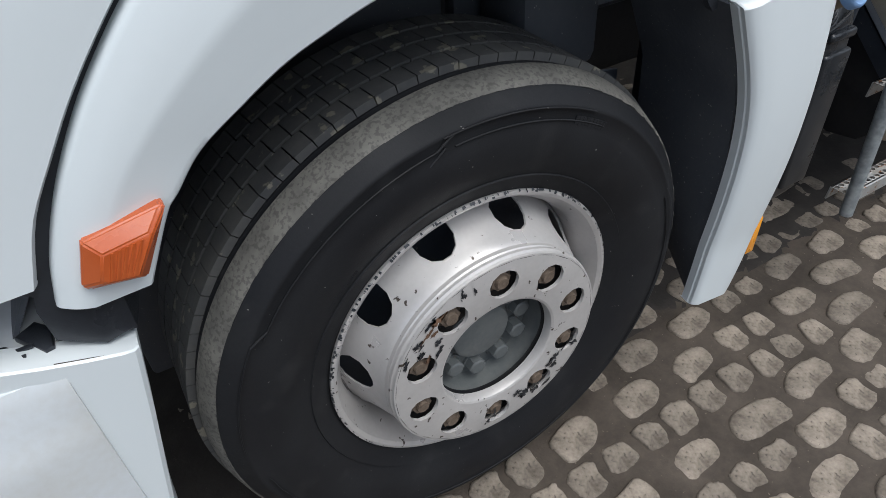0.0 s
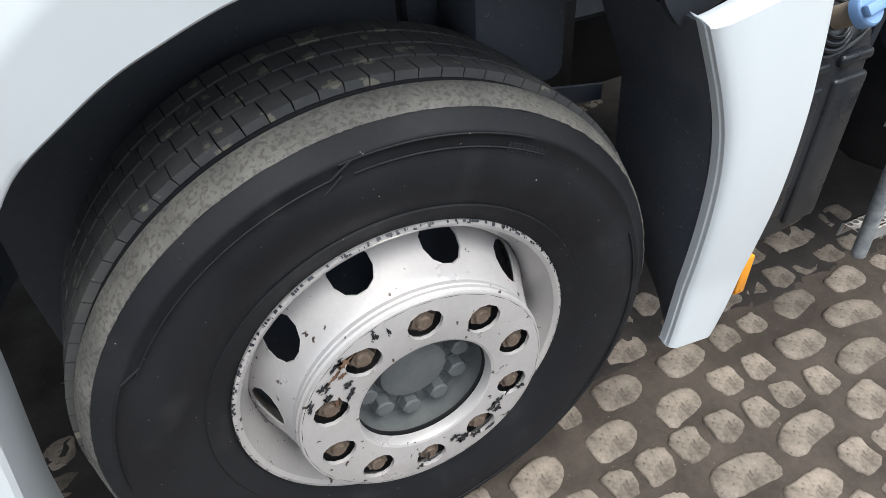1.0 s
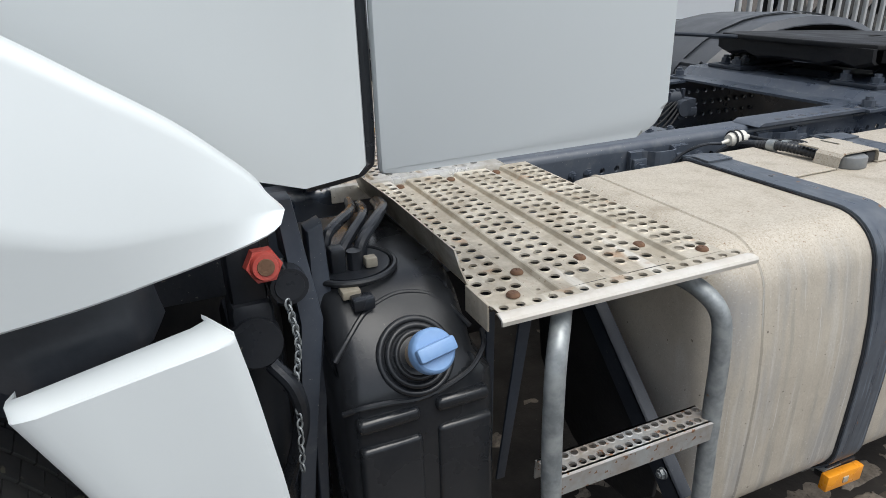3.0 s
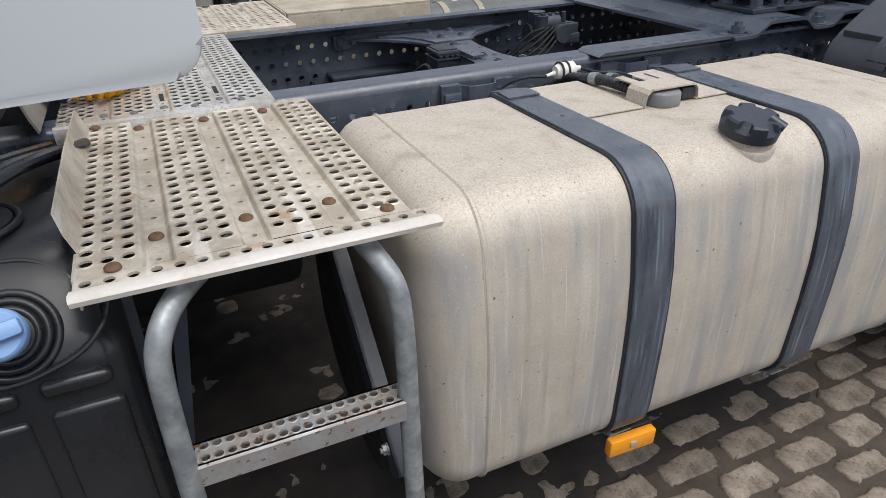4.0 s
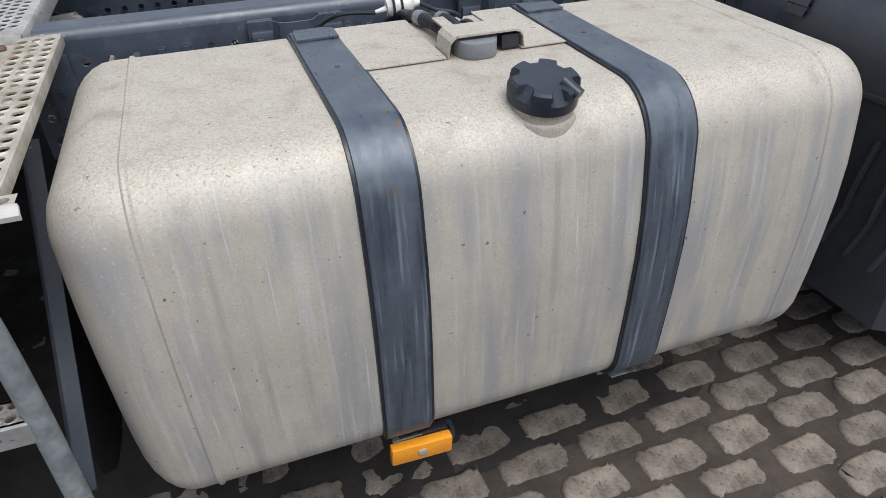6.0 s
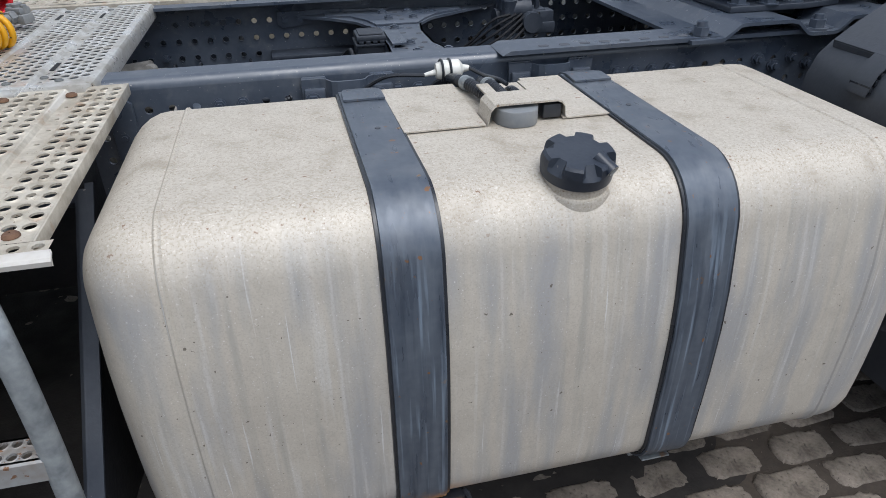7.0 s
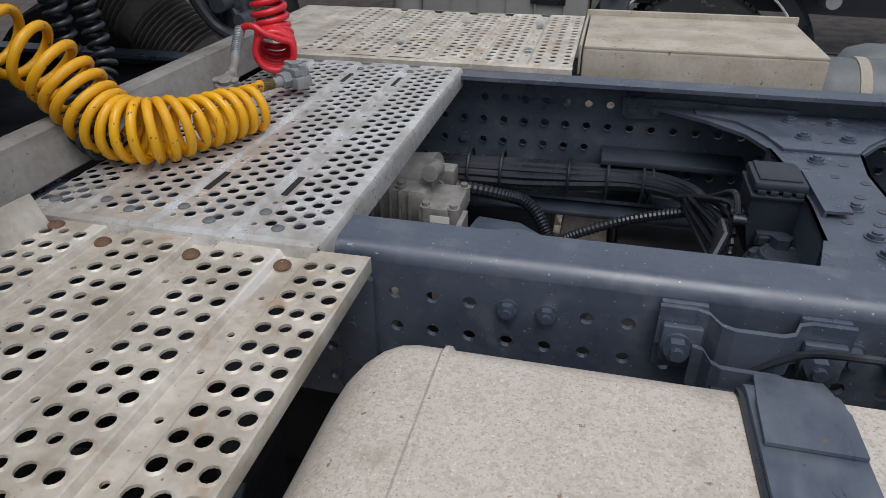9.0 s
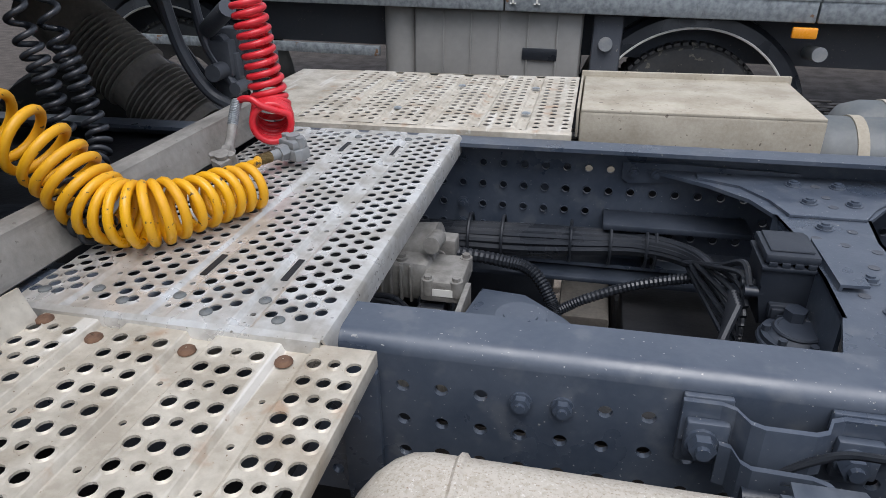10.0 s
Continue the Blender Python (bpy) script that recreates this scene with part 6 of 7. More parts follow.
# valve block farther back
bm = bmesh.new()
lump(bm, (2.75, 1.5, 0.9), (0.09, 0.06, 0.05), 31, 14)
for k in range(5):
    cyl(bm, (2.68 + 0.03 * k, 1.48, 0.93), (2.68 + 0.03 * k, 1.48, 0.965), 0.009, n=8)
pieces("valve_block", bm, dark_steel, truck, "grey metal air valve block with fittings", 30)
bm = bmesh.new()
for k in range(6):
    tube(bm, smooth_line([(2.7 + 0.02 * k, 1.45, 0.92), (2.64, 1.46 - 0.01 * k, 0.9 - 0.02 * k), (2.57 - 0.01 * k, 1.5, 0.82 - 0.015 * k), (2.5, 1.58, 0.76)]), 0.0042, 8)
pieces("air_line", bm, grime, truck, "dark plastic air lines")

origin(0.076, 0.098, -0.026)
# ---- tank for additive beside the step plate ----
adblue = assembly("additive_tank", "black plastic additive tank with blue filler cap")
bm = bmesh.new()
rows = []
prof = [(0.62, 1.012), (0.45, 1.02), (0.3, 1.022), (0.262, 1.014), (0.235, 0.995), (0.2, 0.958), (0.17, 0.92), (0.154, 0.893), (0.146, 0.86), (0.142, 0.8), (0.142, 0.6), (0.147, 0.44), (0.165, 0.405), (0.25, 0.395), (0.6, 0.395)]
for y, z in prof:
    low = z < 0.9
    xl, xr = (0.987, 1.236) if low else (0.992, 1.214)
    sway = 0.012 * math.sin(math.pi * min(1, max(0, (0.9 - z) / 0.5)))
    rows.append([V(xl - 0.002, y + 0.16 if z < 0.95 else y, z - (0.05 if z > 0.95 else 0)), V(xl, y + 0.03, z - 0.012 * (z > 0.5)), V(xl + 0.008, y + 0.01, z - 0.003), V(xl + 0.028, y, z)]
                + [V(xl + 0.028 + (xr - xl - 0.056) * f, y - 0.003 * math.sin(math.pi * f), z + 0.002 * math.sin(math.pi * f)) for f in (0.25, 0.5, 0.75)]
                + [V(xr - 0.028, y, z), V(xr - 0.008, y + 0.01, z - 0.003), V(xr, y + 0.03, z - 0.012 * (z > 0.5)), V(xr + 0.002, y + 0.16 if z < 0.95 else y, z - (0.05 if z > 0.95 else 0))])
sheet(bm, rows, (0, 0.02, -0.004))
part("body", bm, tank_black, adblue, "moulded glossy black tank body", 45)
for x0, x1, z0, z1 in ((0.998, 1.098, 0.842, 0.866), (1.124, 1.214, 0.846, 0.87), (1.0, 1.1, 0.5, 0.815), (1.125, 1.22, 0.46, 0.82)):
    bm = bmesh.new()
    box(bm, x0, x1, 0.132, 0.16, z0, z1, 0.009, 3)
    part("moulded_rib", bm, tank_black, adblue)
bm = bmesh.new()
tube(bm, smooth_line([(0.984, 0.16, 0.872), (1.01, 0.146, 0.884), (1.05, 0.145, 0.882), (1.1, 0.144, 0.876), (1.15, 0.145, 0.886), (1.19, 0.15, 0.902), (1.218, 0.165, 0.925), (1.228, 0.19, 0.94)]), 0.0045, 8)
part("seam", bm, tank_black, adblue)
bm = bmesh.new()
tube(bm, smooth_line([(0.988, 0.2, 0.938), (1.015, 0.212, 0.966), (1.045, 0.23, 0.99), (1.075, 0.242, 1.0), (1.11, 0.248, 1.005), (1.15, 0.242, 0.999), (1.185, 0.225, 0.978), (1.212, 0.2, 0.945)]), 0.0045, 8)
part("seam", bm, tank_black, adblue)
ax = V(0.05, -0.83, 0.555).normalized()
c0 = V(1.108, 0.178, 0.93)
up = V(1, 0, 0)
side_ = ax.cross(up).normalized()
for R, h, r in ((0.057, 0.002, 0.006), (0.046, 0.009, 0.0055), (0.035, 0.016, 0.0045)):
    bm = bmesh.new()
    tube(bm, [c0 + ax * h + R * (up * math.cos(a) + side_ * math.sin(a)) for a in np.linspace(0, 2 * math.pi, 41)], r, 8)
    part("boot_ring", bm, tank_black, adblue, "black rubber boot ring", 60)
bm = bmesh.new()
tube(bm, [c0 - ax * 0.03, c0 + ax * 0.001, c0 + ax * 0.0015, c0 + ax * 0.014, c0 + ax * 0.016], 0.05, 40, [0.06, 0.058, 0.052, 0.036, 0.028])
part("rubber_boot", bm, tank_black, adblue, "black ribbed rubber boot", 20)
bm = bmesh.new()
cyl(bm, c0, c0 + ax * 0.068, 0.0225, n=24)
part("filler_neck", bm, material("neck_plastic", (0.26, 0.21, 0.15), (0.34, 0.28, 0.2), 0.5, grain=80, stain=30), adblue, "brownish plastic filler neck")
bm = bmesh.new()
tube(bm, [c0 + ax * 0.062, c0 + ax * 0.063, c0 + ax * 0.079, c0 + ax * 0.083, c0 + ax * 0.085], 0.04, 36, [0.03, 0.0335, 0.0335, 0.0315, 0.0285])
q = ax.to_track_quat("Z", "Y").to_matrix().to_4x4()
m = Matrix.Translation(c0 + ax * 0.085) @ q @ Matrix.Rotation(radians(8), 4, "Z")
box(bm, -0.031, 0.031, -0.011, 0.011, -0.002, 0.014, 0.005, m=m)
part("filler_cap", bm, blue_cap, adblue, "light blue plastic cap with grip bar", 30)
bm = bmesh.new()
tube(bm, [(1.058 + 0.074 * math.cos(a), 0.335 + 0.074 * math.sin(a), 1.03) for a in np.linspace(0, 2 * math.pi, 40)], 0.0055, 8)
part("sender_ring", bm, tank_black, adblue, "black ring round the sender")
bm = bmesh.new()
cyl(bm, (1.058, 0.335, 1.015), (1.058, 0.335, 1.034), 0.066, n=32)
box(bm, 1.02, 1.045, 0.3, 0.33, 1.03, 1.075, 0.006)
cyl(bm, (1.06, 0.31, 1.03), (1.06, 0.31, 1.065), 0.012, n=12)
for k, (x, y) in enumerate(((1.045, 0.33), (1.075, 0.325), (1.09, 0.35), (1.03, 0.36))):
    tube(bm, smooth_line([(x - 0.01, y - 0.01, 1.036), (x, y, 1.058 + 0.006 * k), (x + 0.03, y + 0.04, 1.07 + 0.004 * k), (x + 0.075, y + 0.12, 1.072), (x + 0.12, y + 0.3, 1.03)]), 0.0095, 9)
pieces("sender", bm, black_plastic, adblue, "black sender with hoses")
bm = bmesh.new()
box(bm, 1.075, 1.095, 0.295, 0.315, 1.035, 1.052, 0.003)
box(bm, 1.02, 1.05, 0.245, 0.275, 1.012, 1.026, 0.003)
pieces("clip", bm, cream_paint, adblue)
bm = bmesh.new()
box(bm, 1.03, 1.065, 0.222, 0.25, 1.0, 1.02, 0.004)
part("vent", bm, black_plastic, adblue)

origin(0.074, 0.08, -0.025)
# ---- valves and strut between cab and additive tank ----
mount = assembly("battery_switch_bracket", "dark bracket with red battery switch and chain")
bm = bmesh.new()
prism(bm, [(0.93, 1.2), (0.955, 1.2), (0.985, 1.0), (0.96, 0.8), (0.93, 0.5), (0.905, 0.5), (0.94, 0.85), (0.955, 1.0)], lambda u, v, d: V(u, d + 0.1 * (1.2 - v), v), 0.22, 0.26, 0.003)
prism(bm, [(0.985, 1.12), (1.01, 1.13), (1.015, 1.0), (0.985, 0.8), (0.97, 0.55), (0.955, 0.55), (0.965, 0.85), (0.985, 1.0)], lambda u, v, d: V(u, d, v), 0.3, 0.34, 0.003)
pieces("strut", bm, chassis_paint, mount)
bm = bmesh.new()
box(bm, 0.86, 0.91, 0.23, 0.33, 1.04, 1.16, 0.01)
box(bm, 0.855, 0.915, 0.22, 0.3, 0.95, 1.06, 0.015)
cyl(bm, (0.885, 0.24, 1.0), (0.883, 0.205, 1.005), 0.036, n=24)
cyl(bm, (0.937, 0.25, 1.08), (0.936, 0.2, 1.083), 0.026, n=24)
cyl(bm, (0.936, 0.205, 1.083), (0.936, 0.198, 1.084), 0.022, 0.02, n=24)
box(bm, 0.85, 0.93, 0.28, 0.45, 0.55, 0.98, 0.02)
tube(bm, smooth_line([(0.9, 0.22, 0.96), (0.925, 0.2, 0.92), (0.93, 0.22, 0.84), (0.9, 0.26, 0.7)]), 0.012, 10)
pieces("valve_body", bm, black_plastic, mount, "black plastic valve bodies", 30)
bm = bmesh.new()
a = V(0.905, 0.215, 1.118)
d = V(0.04, -0.95, 0.2).normalized()
cyl(bm, a, a + d * 0.024, 0.025, 0.024, 6)
cyl(bm, a + d * 0.022, a + d * 0.034, 0.02, 0.017, 20)
part("switch_knob", bm, red_plastic, mount, "faded red battery switch knob", 25)
bm = bmesh.new()
cyl(bm, a + d * 0.033, a + d * 0.0355, 0.012, 0.011, 16)
part("knob_centre", bm, rust, mount)
links = smooth_line([(0.93, 0.195, 1.06), (0.936, 0.192, 1.0), (0.928, 0.2, 0.93), (0.925, 0.2, 0.86), (0.92, 0.205, 0.76)], 6)
first = None
for k in range(len(links) - 1):
    p, t = links[k], (links[k + 1] - links[k])
    if first is None:
        bm = bmesh.new()
        tube(bm, [(0.0048 * math.cos(b), 0, 0.0085 * math.sin(b)) for b in np.linspace(0, 2 * math.pi, 13)], 0.0016, 5)
        first = part("chain_link", bm, galvanised, mount, "small steel chain link")
    m = Matrix.Translation(p) @ Matrix.Rotation(1.57 * (k % 2) + 0.5, 4, "Z")
    if k:
        again(first, m)
    else:
        first.matrix_basis = m

origin(0.085, 0.3, 0.0)
# ---- far side: storage box and air tanks ----
# Unseen box below the far plate, added to stop light from the far side.
bm = bmesh.new()
box(bm, 1.0, 1.8, 1.76, 2.25, 0.22, 0.93, 0.04)
part("silencer_box", bm, dark_steel, truck, "dark box added below the far plate to block light")
# Pale brown block added where bright ground shows through below the frame.
bm = bmesh.new()
box(bm, 1.83, 1.985, 1.72, 2.1, 0.26, 0.36, 0.012)
part("stowed_board", bm, bellows_rubber, truck, "brown block added in place of the bright ground below the frame")
bm = bmesh.new()
box(bm, 1.99, 2.4, 1.74, 2.1, 0.2, 0.42, 0.02)
part("under_tray", bm, grime, truck, "black tray below the storage box")
stow = assembly("storage_box", "dusty cream metal storage box with lid")
bm = bmesh.new()
box(bm, 1.85, 2.437, 1.69, 2.09, 0.8, 0.998, 0.008)
part("body", bm, cream_paint, stow)
bm = bmesh.new()
box(bm, 1.852, 2.435, 1.692, 2.096, 0.994, 1.004, 0.003)
box(bm, 1.84, 2.444, 2.094, 2.108, 0.95, 1.02, 0.003)
box(bm, 1.84, 1.847, 1.69, 2.1, 0.93, 1.006, 0.002)
pieces("lid", bm, cream_paint, stow)
for x0, x1, y, z, r in ((2.42, 3.2, 1.93, 0.825, 0.125), (2.6, 3.2, 2.22, 0.81, 0.12)):
    bm = bmesh.new()
    tube(bm, [(x0, y, z), (x0 + 0.01, y, z), (x0 + 0.04, y, z), (x0 + 0.09, y, z), (x1, y, z)], r, 36, [0.02, r * 0.55, r * 0.88, r, r])
    tank2 = part("air_tank", bm, hub_dark, truck, "grey cylindrical air tank with cream straps")
    for xs in (x0 + 0.16, x0 + 0.33):
        bm = bmesh.new()
        tube(bm, [(xs - 0.014, y, z), (xs - 0.0139, y, z), (xs + 0.0139, y, z), (xs + 0.014, y, z)], r, 36, [r, r + 0.004, r + 0.004, r])
        part("band", bm, cream_paint, tank2)

origin(0.125, 0.09, 0.01)
# ---- fifth wheel ----
sub = assembly("mounting_plate", "grey steel mounting plate across the rails")
bm = bmesh.new()
prof = [(2.9, 0.985), (2.975, 0.985), (2.99, 0.988), (3.03, 1.018), (3.05, 1.02), (3.17, 1.02), (3.19, 1.016), (3.225, 0.988), (3.24, 0.985), (3.3, 0.985), (3.315, 0.988), (3.35, 1.018), (3.37, 1.02), (3.5, 1.02), (3.52, 1.016), (3.56, 0.988), (3.57, 0.985), (3.68, 0.985), (3.72, 1.02), (4.2, 1.02)]
rows = []
for y in np.linspace(0.78, 1.745, 12):
    end = max(0.0, (0.86 - y) / 0.08, (y - 1.66) / 0.08)
    rows.append([V(x, y, z) for x, z in prof])
sheet(bm, rows, (0, 0, -0.009))
part("plate", bm, chassis_paint, sub, "", 20)
bm = bmesh.new()
cyl(bm, (0, 0, 0), (0, 0, 0.004), 0.028, n=18)
cyl(bm, (0, 0, 0.003), (0, 0, 0.024), 0.0205, n=6)
cyl(bm, (0, 0, 0.02), (0, 0, 0.036), 0.013, 0.012, n=12)
fb = part("bolt", bm, chassis_paint, sub, "", 30)
spots = [(2.945, 0.82, 0.985), (2.945, 1.71, 0.985), (3.1, 0.91, 1.036), (3.18, 0.9, 1.036), (3.26, 0.91, 1.036), (3.1, 1.03, 1.036), (3.27, 0.81, 0.986), (3.62, 0.81, 0.986), (3.12, 1.62, 1.036), (3.17, 1.56, 1.036), (3.1, 1.54, 1.036)]
for i, p in enumerate(spots):
    m = Matrix.Translation(p) @ Matrix.Rotation(i, 4, "Z")
    if i:
        again(fb, m)
    else:
        fb.matrix_basis = m
fifth = assembly("fifth_wheel", "dark greasy fifth wheel coupling plate")
bm = bmesh.new()
for y0, y1 in ((0.88, 1.06), (1.48, 1.66)):
    prism(bm, [(3.06, y0), (3.28, y0), (3.4, y0 + 0.02), (3.4, y1 - 0.02), (3.28, y1), (3.06, y1)], lambda u, v, d: V(u, v, d), 1.021, 1.036, 0.003)
    prism(bm, [(3.1, 1.03), (3.75, 1.03), (3.62, 1.1), (3.5, 1.15), (3.38, 1.14), (3.3, 1.08), (3.22, 1.05)], lambda u, v, d: V(u, d, v), y0 + 0.05, y1 - 0.05, 0.01)
pieces("pedestal", bm, dark_steel, fifth)
bm = bmesh.new()
out = [(3.08, 0.92), (3.2, 0.875), (3.45, 0.86), (3.7, 0.87), (3.95, 0.93), (4.12, 1.05), (4.15, 1.13), (3.8, 1.21), (3.58, 1.23), (3.52, 1.27), (3.58, 1.31), (3.8, 1.33), (4.15, 1.41), (4.12, 1.49), (3.95, 1.61), (3.7, 1.67), (3.45, 1.68), (3.2, 1.665), (3.08, 1.62), (3.045, 1.45), (3.04, 1.27), (3.045, 1.09)]
tilt = lambda u, v, d: V(u, v, d - 0.045 * (u - 3.05))
prism(bm, out, tilt, 1.152, 1.17, 0.004)
part("coupling_plate", bm, grime, fifth, "black greasy coupling plate", 30)
lip = [(0.92, 1.1), (0.98, 1.082), (1.06, 1.096), (1.12, 1.078), (1.2, 1.085), (1.34, 1.085), (1.42, 1.078), (1.48, 1.096), (1.56, 1.082), (1.62, 1.1)]
bm = bmesh.new()
sheet(bm, [[V(3.06, y, 1.155) for y, z in lip], [V(3.065, y, z + 0.012) for y, z in lip], [V(3.085, y, z) for y, z in lip]], (0.02, 0, 0))
part("front_lip", bm, grime, fifth, "", 30)
for y in (0.885, 1.655):
    edge_z = [(3.1, 1.108), (3.2, 1.1), (3.3, 1.085), (3.38, 1.05), (3.46, 1.045), (3.54, 1.08), (3.64, 1.1), (3.8, 1.09), (3.95, 1.08)]
    bm = bmesh.new()
    sheet(bm, [[V(x, y, 1.15 - 0.045 * (x - 3.05)) for x, z in edge_z], [V(x, y, z) for x, z in edge_z]], (0, 0.025 if y < 1 else -0.025, 0))
    part("side_skirt", bm, grime, fifth, "", 30)
bm = bmesh.new()
prism(bm, [(3.2, 1.06), (3.35, 0.96), (3.6, 0.96), (3.75, 1.08), (3.75, 1.46), (3.6, 1.58), (3.35, 1.58), (3.2, 1.48)], lambda u, v, d: V(u, v, d), 1.07, 1.14, 0.02)
part("lock_housing", bm, grime, fifth)
bm = bmesh.new()
tube(bm, smooth_line([(3.04, 1.5, 1.16), (2.9, 1.75, 1.165), (2.8, 1.95, 1.16), (2.74, 2.05, 1.15), (2.78, 2.1, 1.15), (2.86, 2.02, 1.158)]), 0.008, 8)
part("release_handle", bm, dark_steel, fifth)


# ---- rear mudguards and wheels ----
def mudguard(y0, y1, label):
    g = assembly("rear_mudguard", label)
    cx = 3.86
    half = [(3.225, 0.28), (3.215, 0.5), (3.2, 0.74), (3.195, 0.79), (3.17, 0.8), (3.15, 0.815), (3.142, 0.86), (3.148, 0.92), (3.165, 0.965), (3.195, 0.995), (3.25, 1.035), (3.33, 1.085), (3.44, 1.135), (3.58, 1.172), (3.72, 1.19), (3.86, 1.195)]
    line = half + [(2 * cx - u, v) for u, v in half[-2::-1]]
    outside = 1 if y0 < 1 else -1
    ya, yb = (y0, y1) if outside > 0 else (y1, y0)
    bm = bmesh.new()
    rows = []
    for u, v in line:
        d = V(cx - u, 0, 0.55 - v).normalized()
        rows.append([V(u, y, v) + d * q for y, q in ((ya, 0.16), (ya, 0.06), (ya + outside * 0.008, 0.025), (ya + outside * 0.035, 0.004), ((y0 + y1) / 2, -0.004), (yb - outside * 0.03, 0.004), (yb, 0.04))])
    sheet(bm, rows, (0.0, 0.0, -0.006))
    part("guard", bm, guard_plastic, g, "", 28)
    # moulded ridges across and the strap over the guard
    bm = bmesh.new()
    for u, v, wdt, ang in ((3.197, 1.003, 0.035, 36), (3.38, 1.115, 0.03, 25), (3.155, 0.83, 0.03, 75)):
        m = Matrix.Translation((u, 0, v)) @ Matrix.Rotation(-radians(ang), 4, "Y")
        sheet(bm, [[m @ V(-wdt / 2, y, -0.006), m @ V(-wdt / 3, y, 0.006), m @ V(wdt / 3, y, 0.006), m @ V(wdt / 2, y, -0.006)] for y in (ya + outside * 0.05, (y0 + y1) / 2, yb - outside * 0.05)], (0, 0, -0.004))
    pieces("ridge", bm, guard_plastic, g)
    bm = bmesh.new()
    ys = ya + outside * 0.44
    over = [(V(u, ys, v) + V(u - cx, 0, v - 0.55).normalized() * 0.012) for u, v in line[7:-7]]
    sheet(bm, [[p - V(0, 0.028, 0), p + V(0, 0.028, 0)] for p in over], (0, 0, -0.004))
    strap_over = part("strap", bm, guard_plastic, g)
    bm = bmesh.new()
    for k in range(4):
        box(bm, 3.143 + 0.009 * k, 3.149 + 0.009 * k, ys - 0.03, ys + 0.03, 0.93 + 0.014 * k, 0.944 + 0.014 * k, 0.001)
    pieces("buckle_rib", bm, black_plastic, strap_over)
    # moulded stiffening folds on the front apron
    bm = bmesh.new()
    for k in range(3):
        yy = ya + outside * (0.03 + 0.07 * k)
        tube(bm, smooth_line([(3.196, yy, 0.72), (3.2, yy + outside * 0.02, 0.6), (3.208, yy + outside * 0.03, 0.52), (3.214, yy + outside * 0.06, 0.42)], 8), 0.009, 8)
    pieces("fold", bm, guard_plastic, g)
    bm = bmesh.new()
    box(bm, 3.12, 3.15, ya + outside * 0.05 - 0.02, ya + outside * 0.05 + 0.02, 0.88, 0.905, 0.003)
    part("clip", bm, rust, g, "rusty clip")
    w = assembly("rear_wheel", "dark rear tyre under its mudguard")
    bm = bmesh.new()
    for d in (0.0, 0.33):
        lathe(bm, [(0.28, y0 + 0.06 + d), (0.4, y0 + 0.03 + d), (0.48, y0 + 0.04 + d), (0.51, y0 + 0.08 + d), (0.51, y0 + 0.25 + d), (0.48, y0 + 0.29 + d), (0.28, y0 + 0.28 + d)], (cx, 0, 0.51), 64)
    part("tyre", bm, tread_rubber, w)
    bm = bmesh.new()
    lathe(bm, [(0.29, y0 + 0.05), (0.27, y0 + 0.09), (0.25, y0 + 0.2), (0.1, y0 + 0.2), (0.01, y0 + 0.12)], (cx, 0, 0.51), 48)
    part("rim", bm, rim_paint, w)


mudguard(0.06, 0.7, "black plastic rear mudguard with bands")
mudguard(1.8, 2.44, "black plastic rear mudguard with bands")

origin(0.045, 0.22, 0.0)
# ---- under the cab, seen over the catwalk ----
bm = bmesh.new()
pts, rad = [], []
for k in range(151):
    f = k / 150
    pts.append(V(0.38 + 0.42 * f, 1.74, 1.27 - 0.37 * f))
    rad.append(0.1 if f < 0.3 else (0.092 + (0.012 if k % 4 < 2 else -0.006)) if f < 0.6 else 0.094 if f < 0.68 else (0.092 + (0.012 if k % 4 < 2 else -0.006)) if f < 0.95 else 0.085)
tube(bm, pts, 0.1, 28, rad)
part("intake_bellows", bm, bellows_rubber, truck, "dusty dark rubber intake bellows under the cab", 15)
bm = bmesh.new()
for k in range(5):
    tube(bm, smooth_line([(0.7, 0.8 + 0.03 * k, 0.9), (0.85, 0.9 + 0.02 * k, 0.93 + 0.01 * k), (1.0, 1.05, 0.95), (0.95, 1.2 + 0.02 * k, 0.9)]), 0.012, 8)
tube(bm, smooth_line([(0.8, 1.62, 1.3), (0.87, 1.66, 1.12), (0.93, 1.7, 1.02), (1.05, 1.66, 0.985)]), 0.012, 8)
pieces("under_cab_hose", bm, black_plastic, truck, "black hoses under the cab")
bm = bmesh.new()
lump(bm, (0.98, 1.72, 1.12), (0.09, 0.08, 0.09), 44, 12)
cyl(bm, (0.93, 1.66, 1.2), (1.03, 1.6, 1.26), 0.022, n=14)
tube(bm, smooth_line([(0.84, 1.62, 1.3), (0.87, 1.62, 1.15), (0.93, 1.63, 1.04), (1.04, 1.62, 0.995)], 8), 0.017, 10)
tube(bm, smooth_line([(0.9, 1.66, 1.3), (0.92, 1.66, 1.16), (0.98, 1.66, 1.06)], 8), 0.013, 10)
cyl(bm, (0.96, 1.68, 1.1), (0.96, 1.6, 1.1), 0.022, n=18)
cyl(bm, (1.01, 1.68, 1.06), (1.01, 1.61, 1.06), 0.016, n=18)
pieces("cab_mount", bm, guard_plastic, truck, "dark steel cab suspension bracket", 30)
bm = bmesh.new()
box(bm, 0.6, 1.1, 1.55, 1.6, 0.93, 0.965, 0.004)
box(bm, 0.55, 1.1, 0.8, 0.86, 0.9, 0.95, 0.004)
pieces("frame_tie", bm, dark_steel, truck)

origin(0.05, 0.142, 0.0)
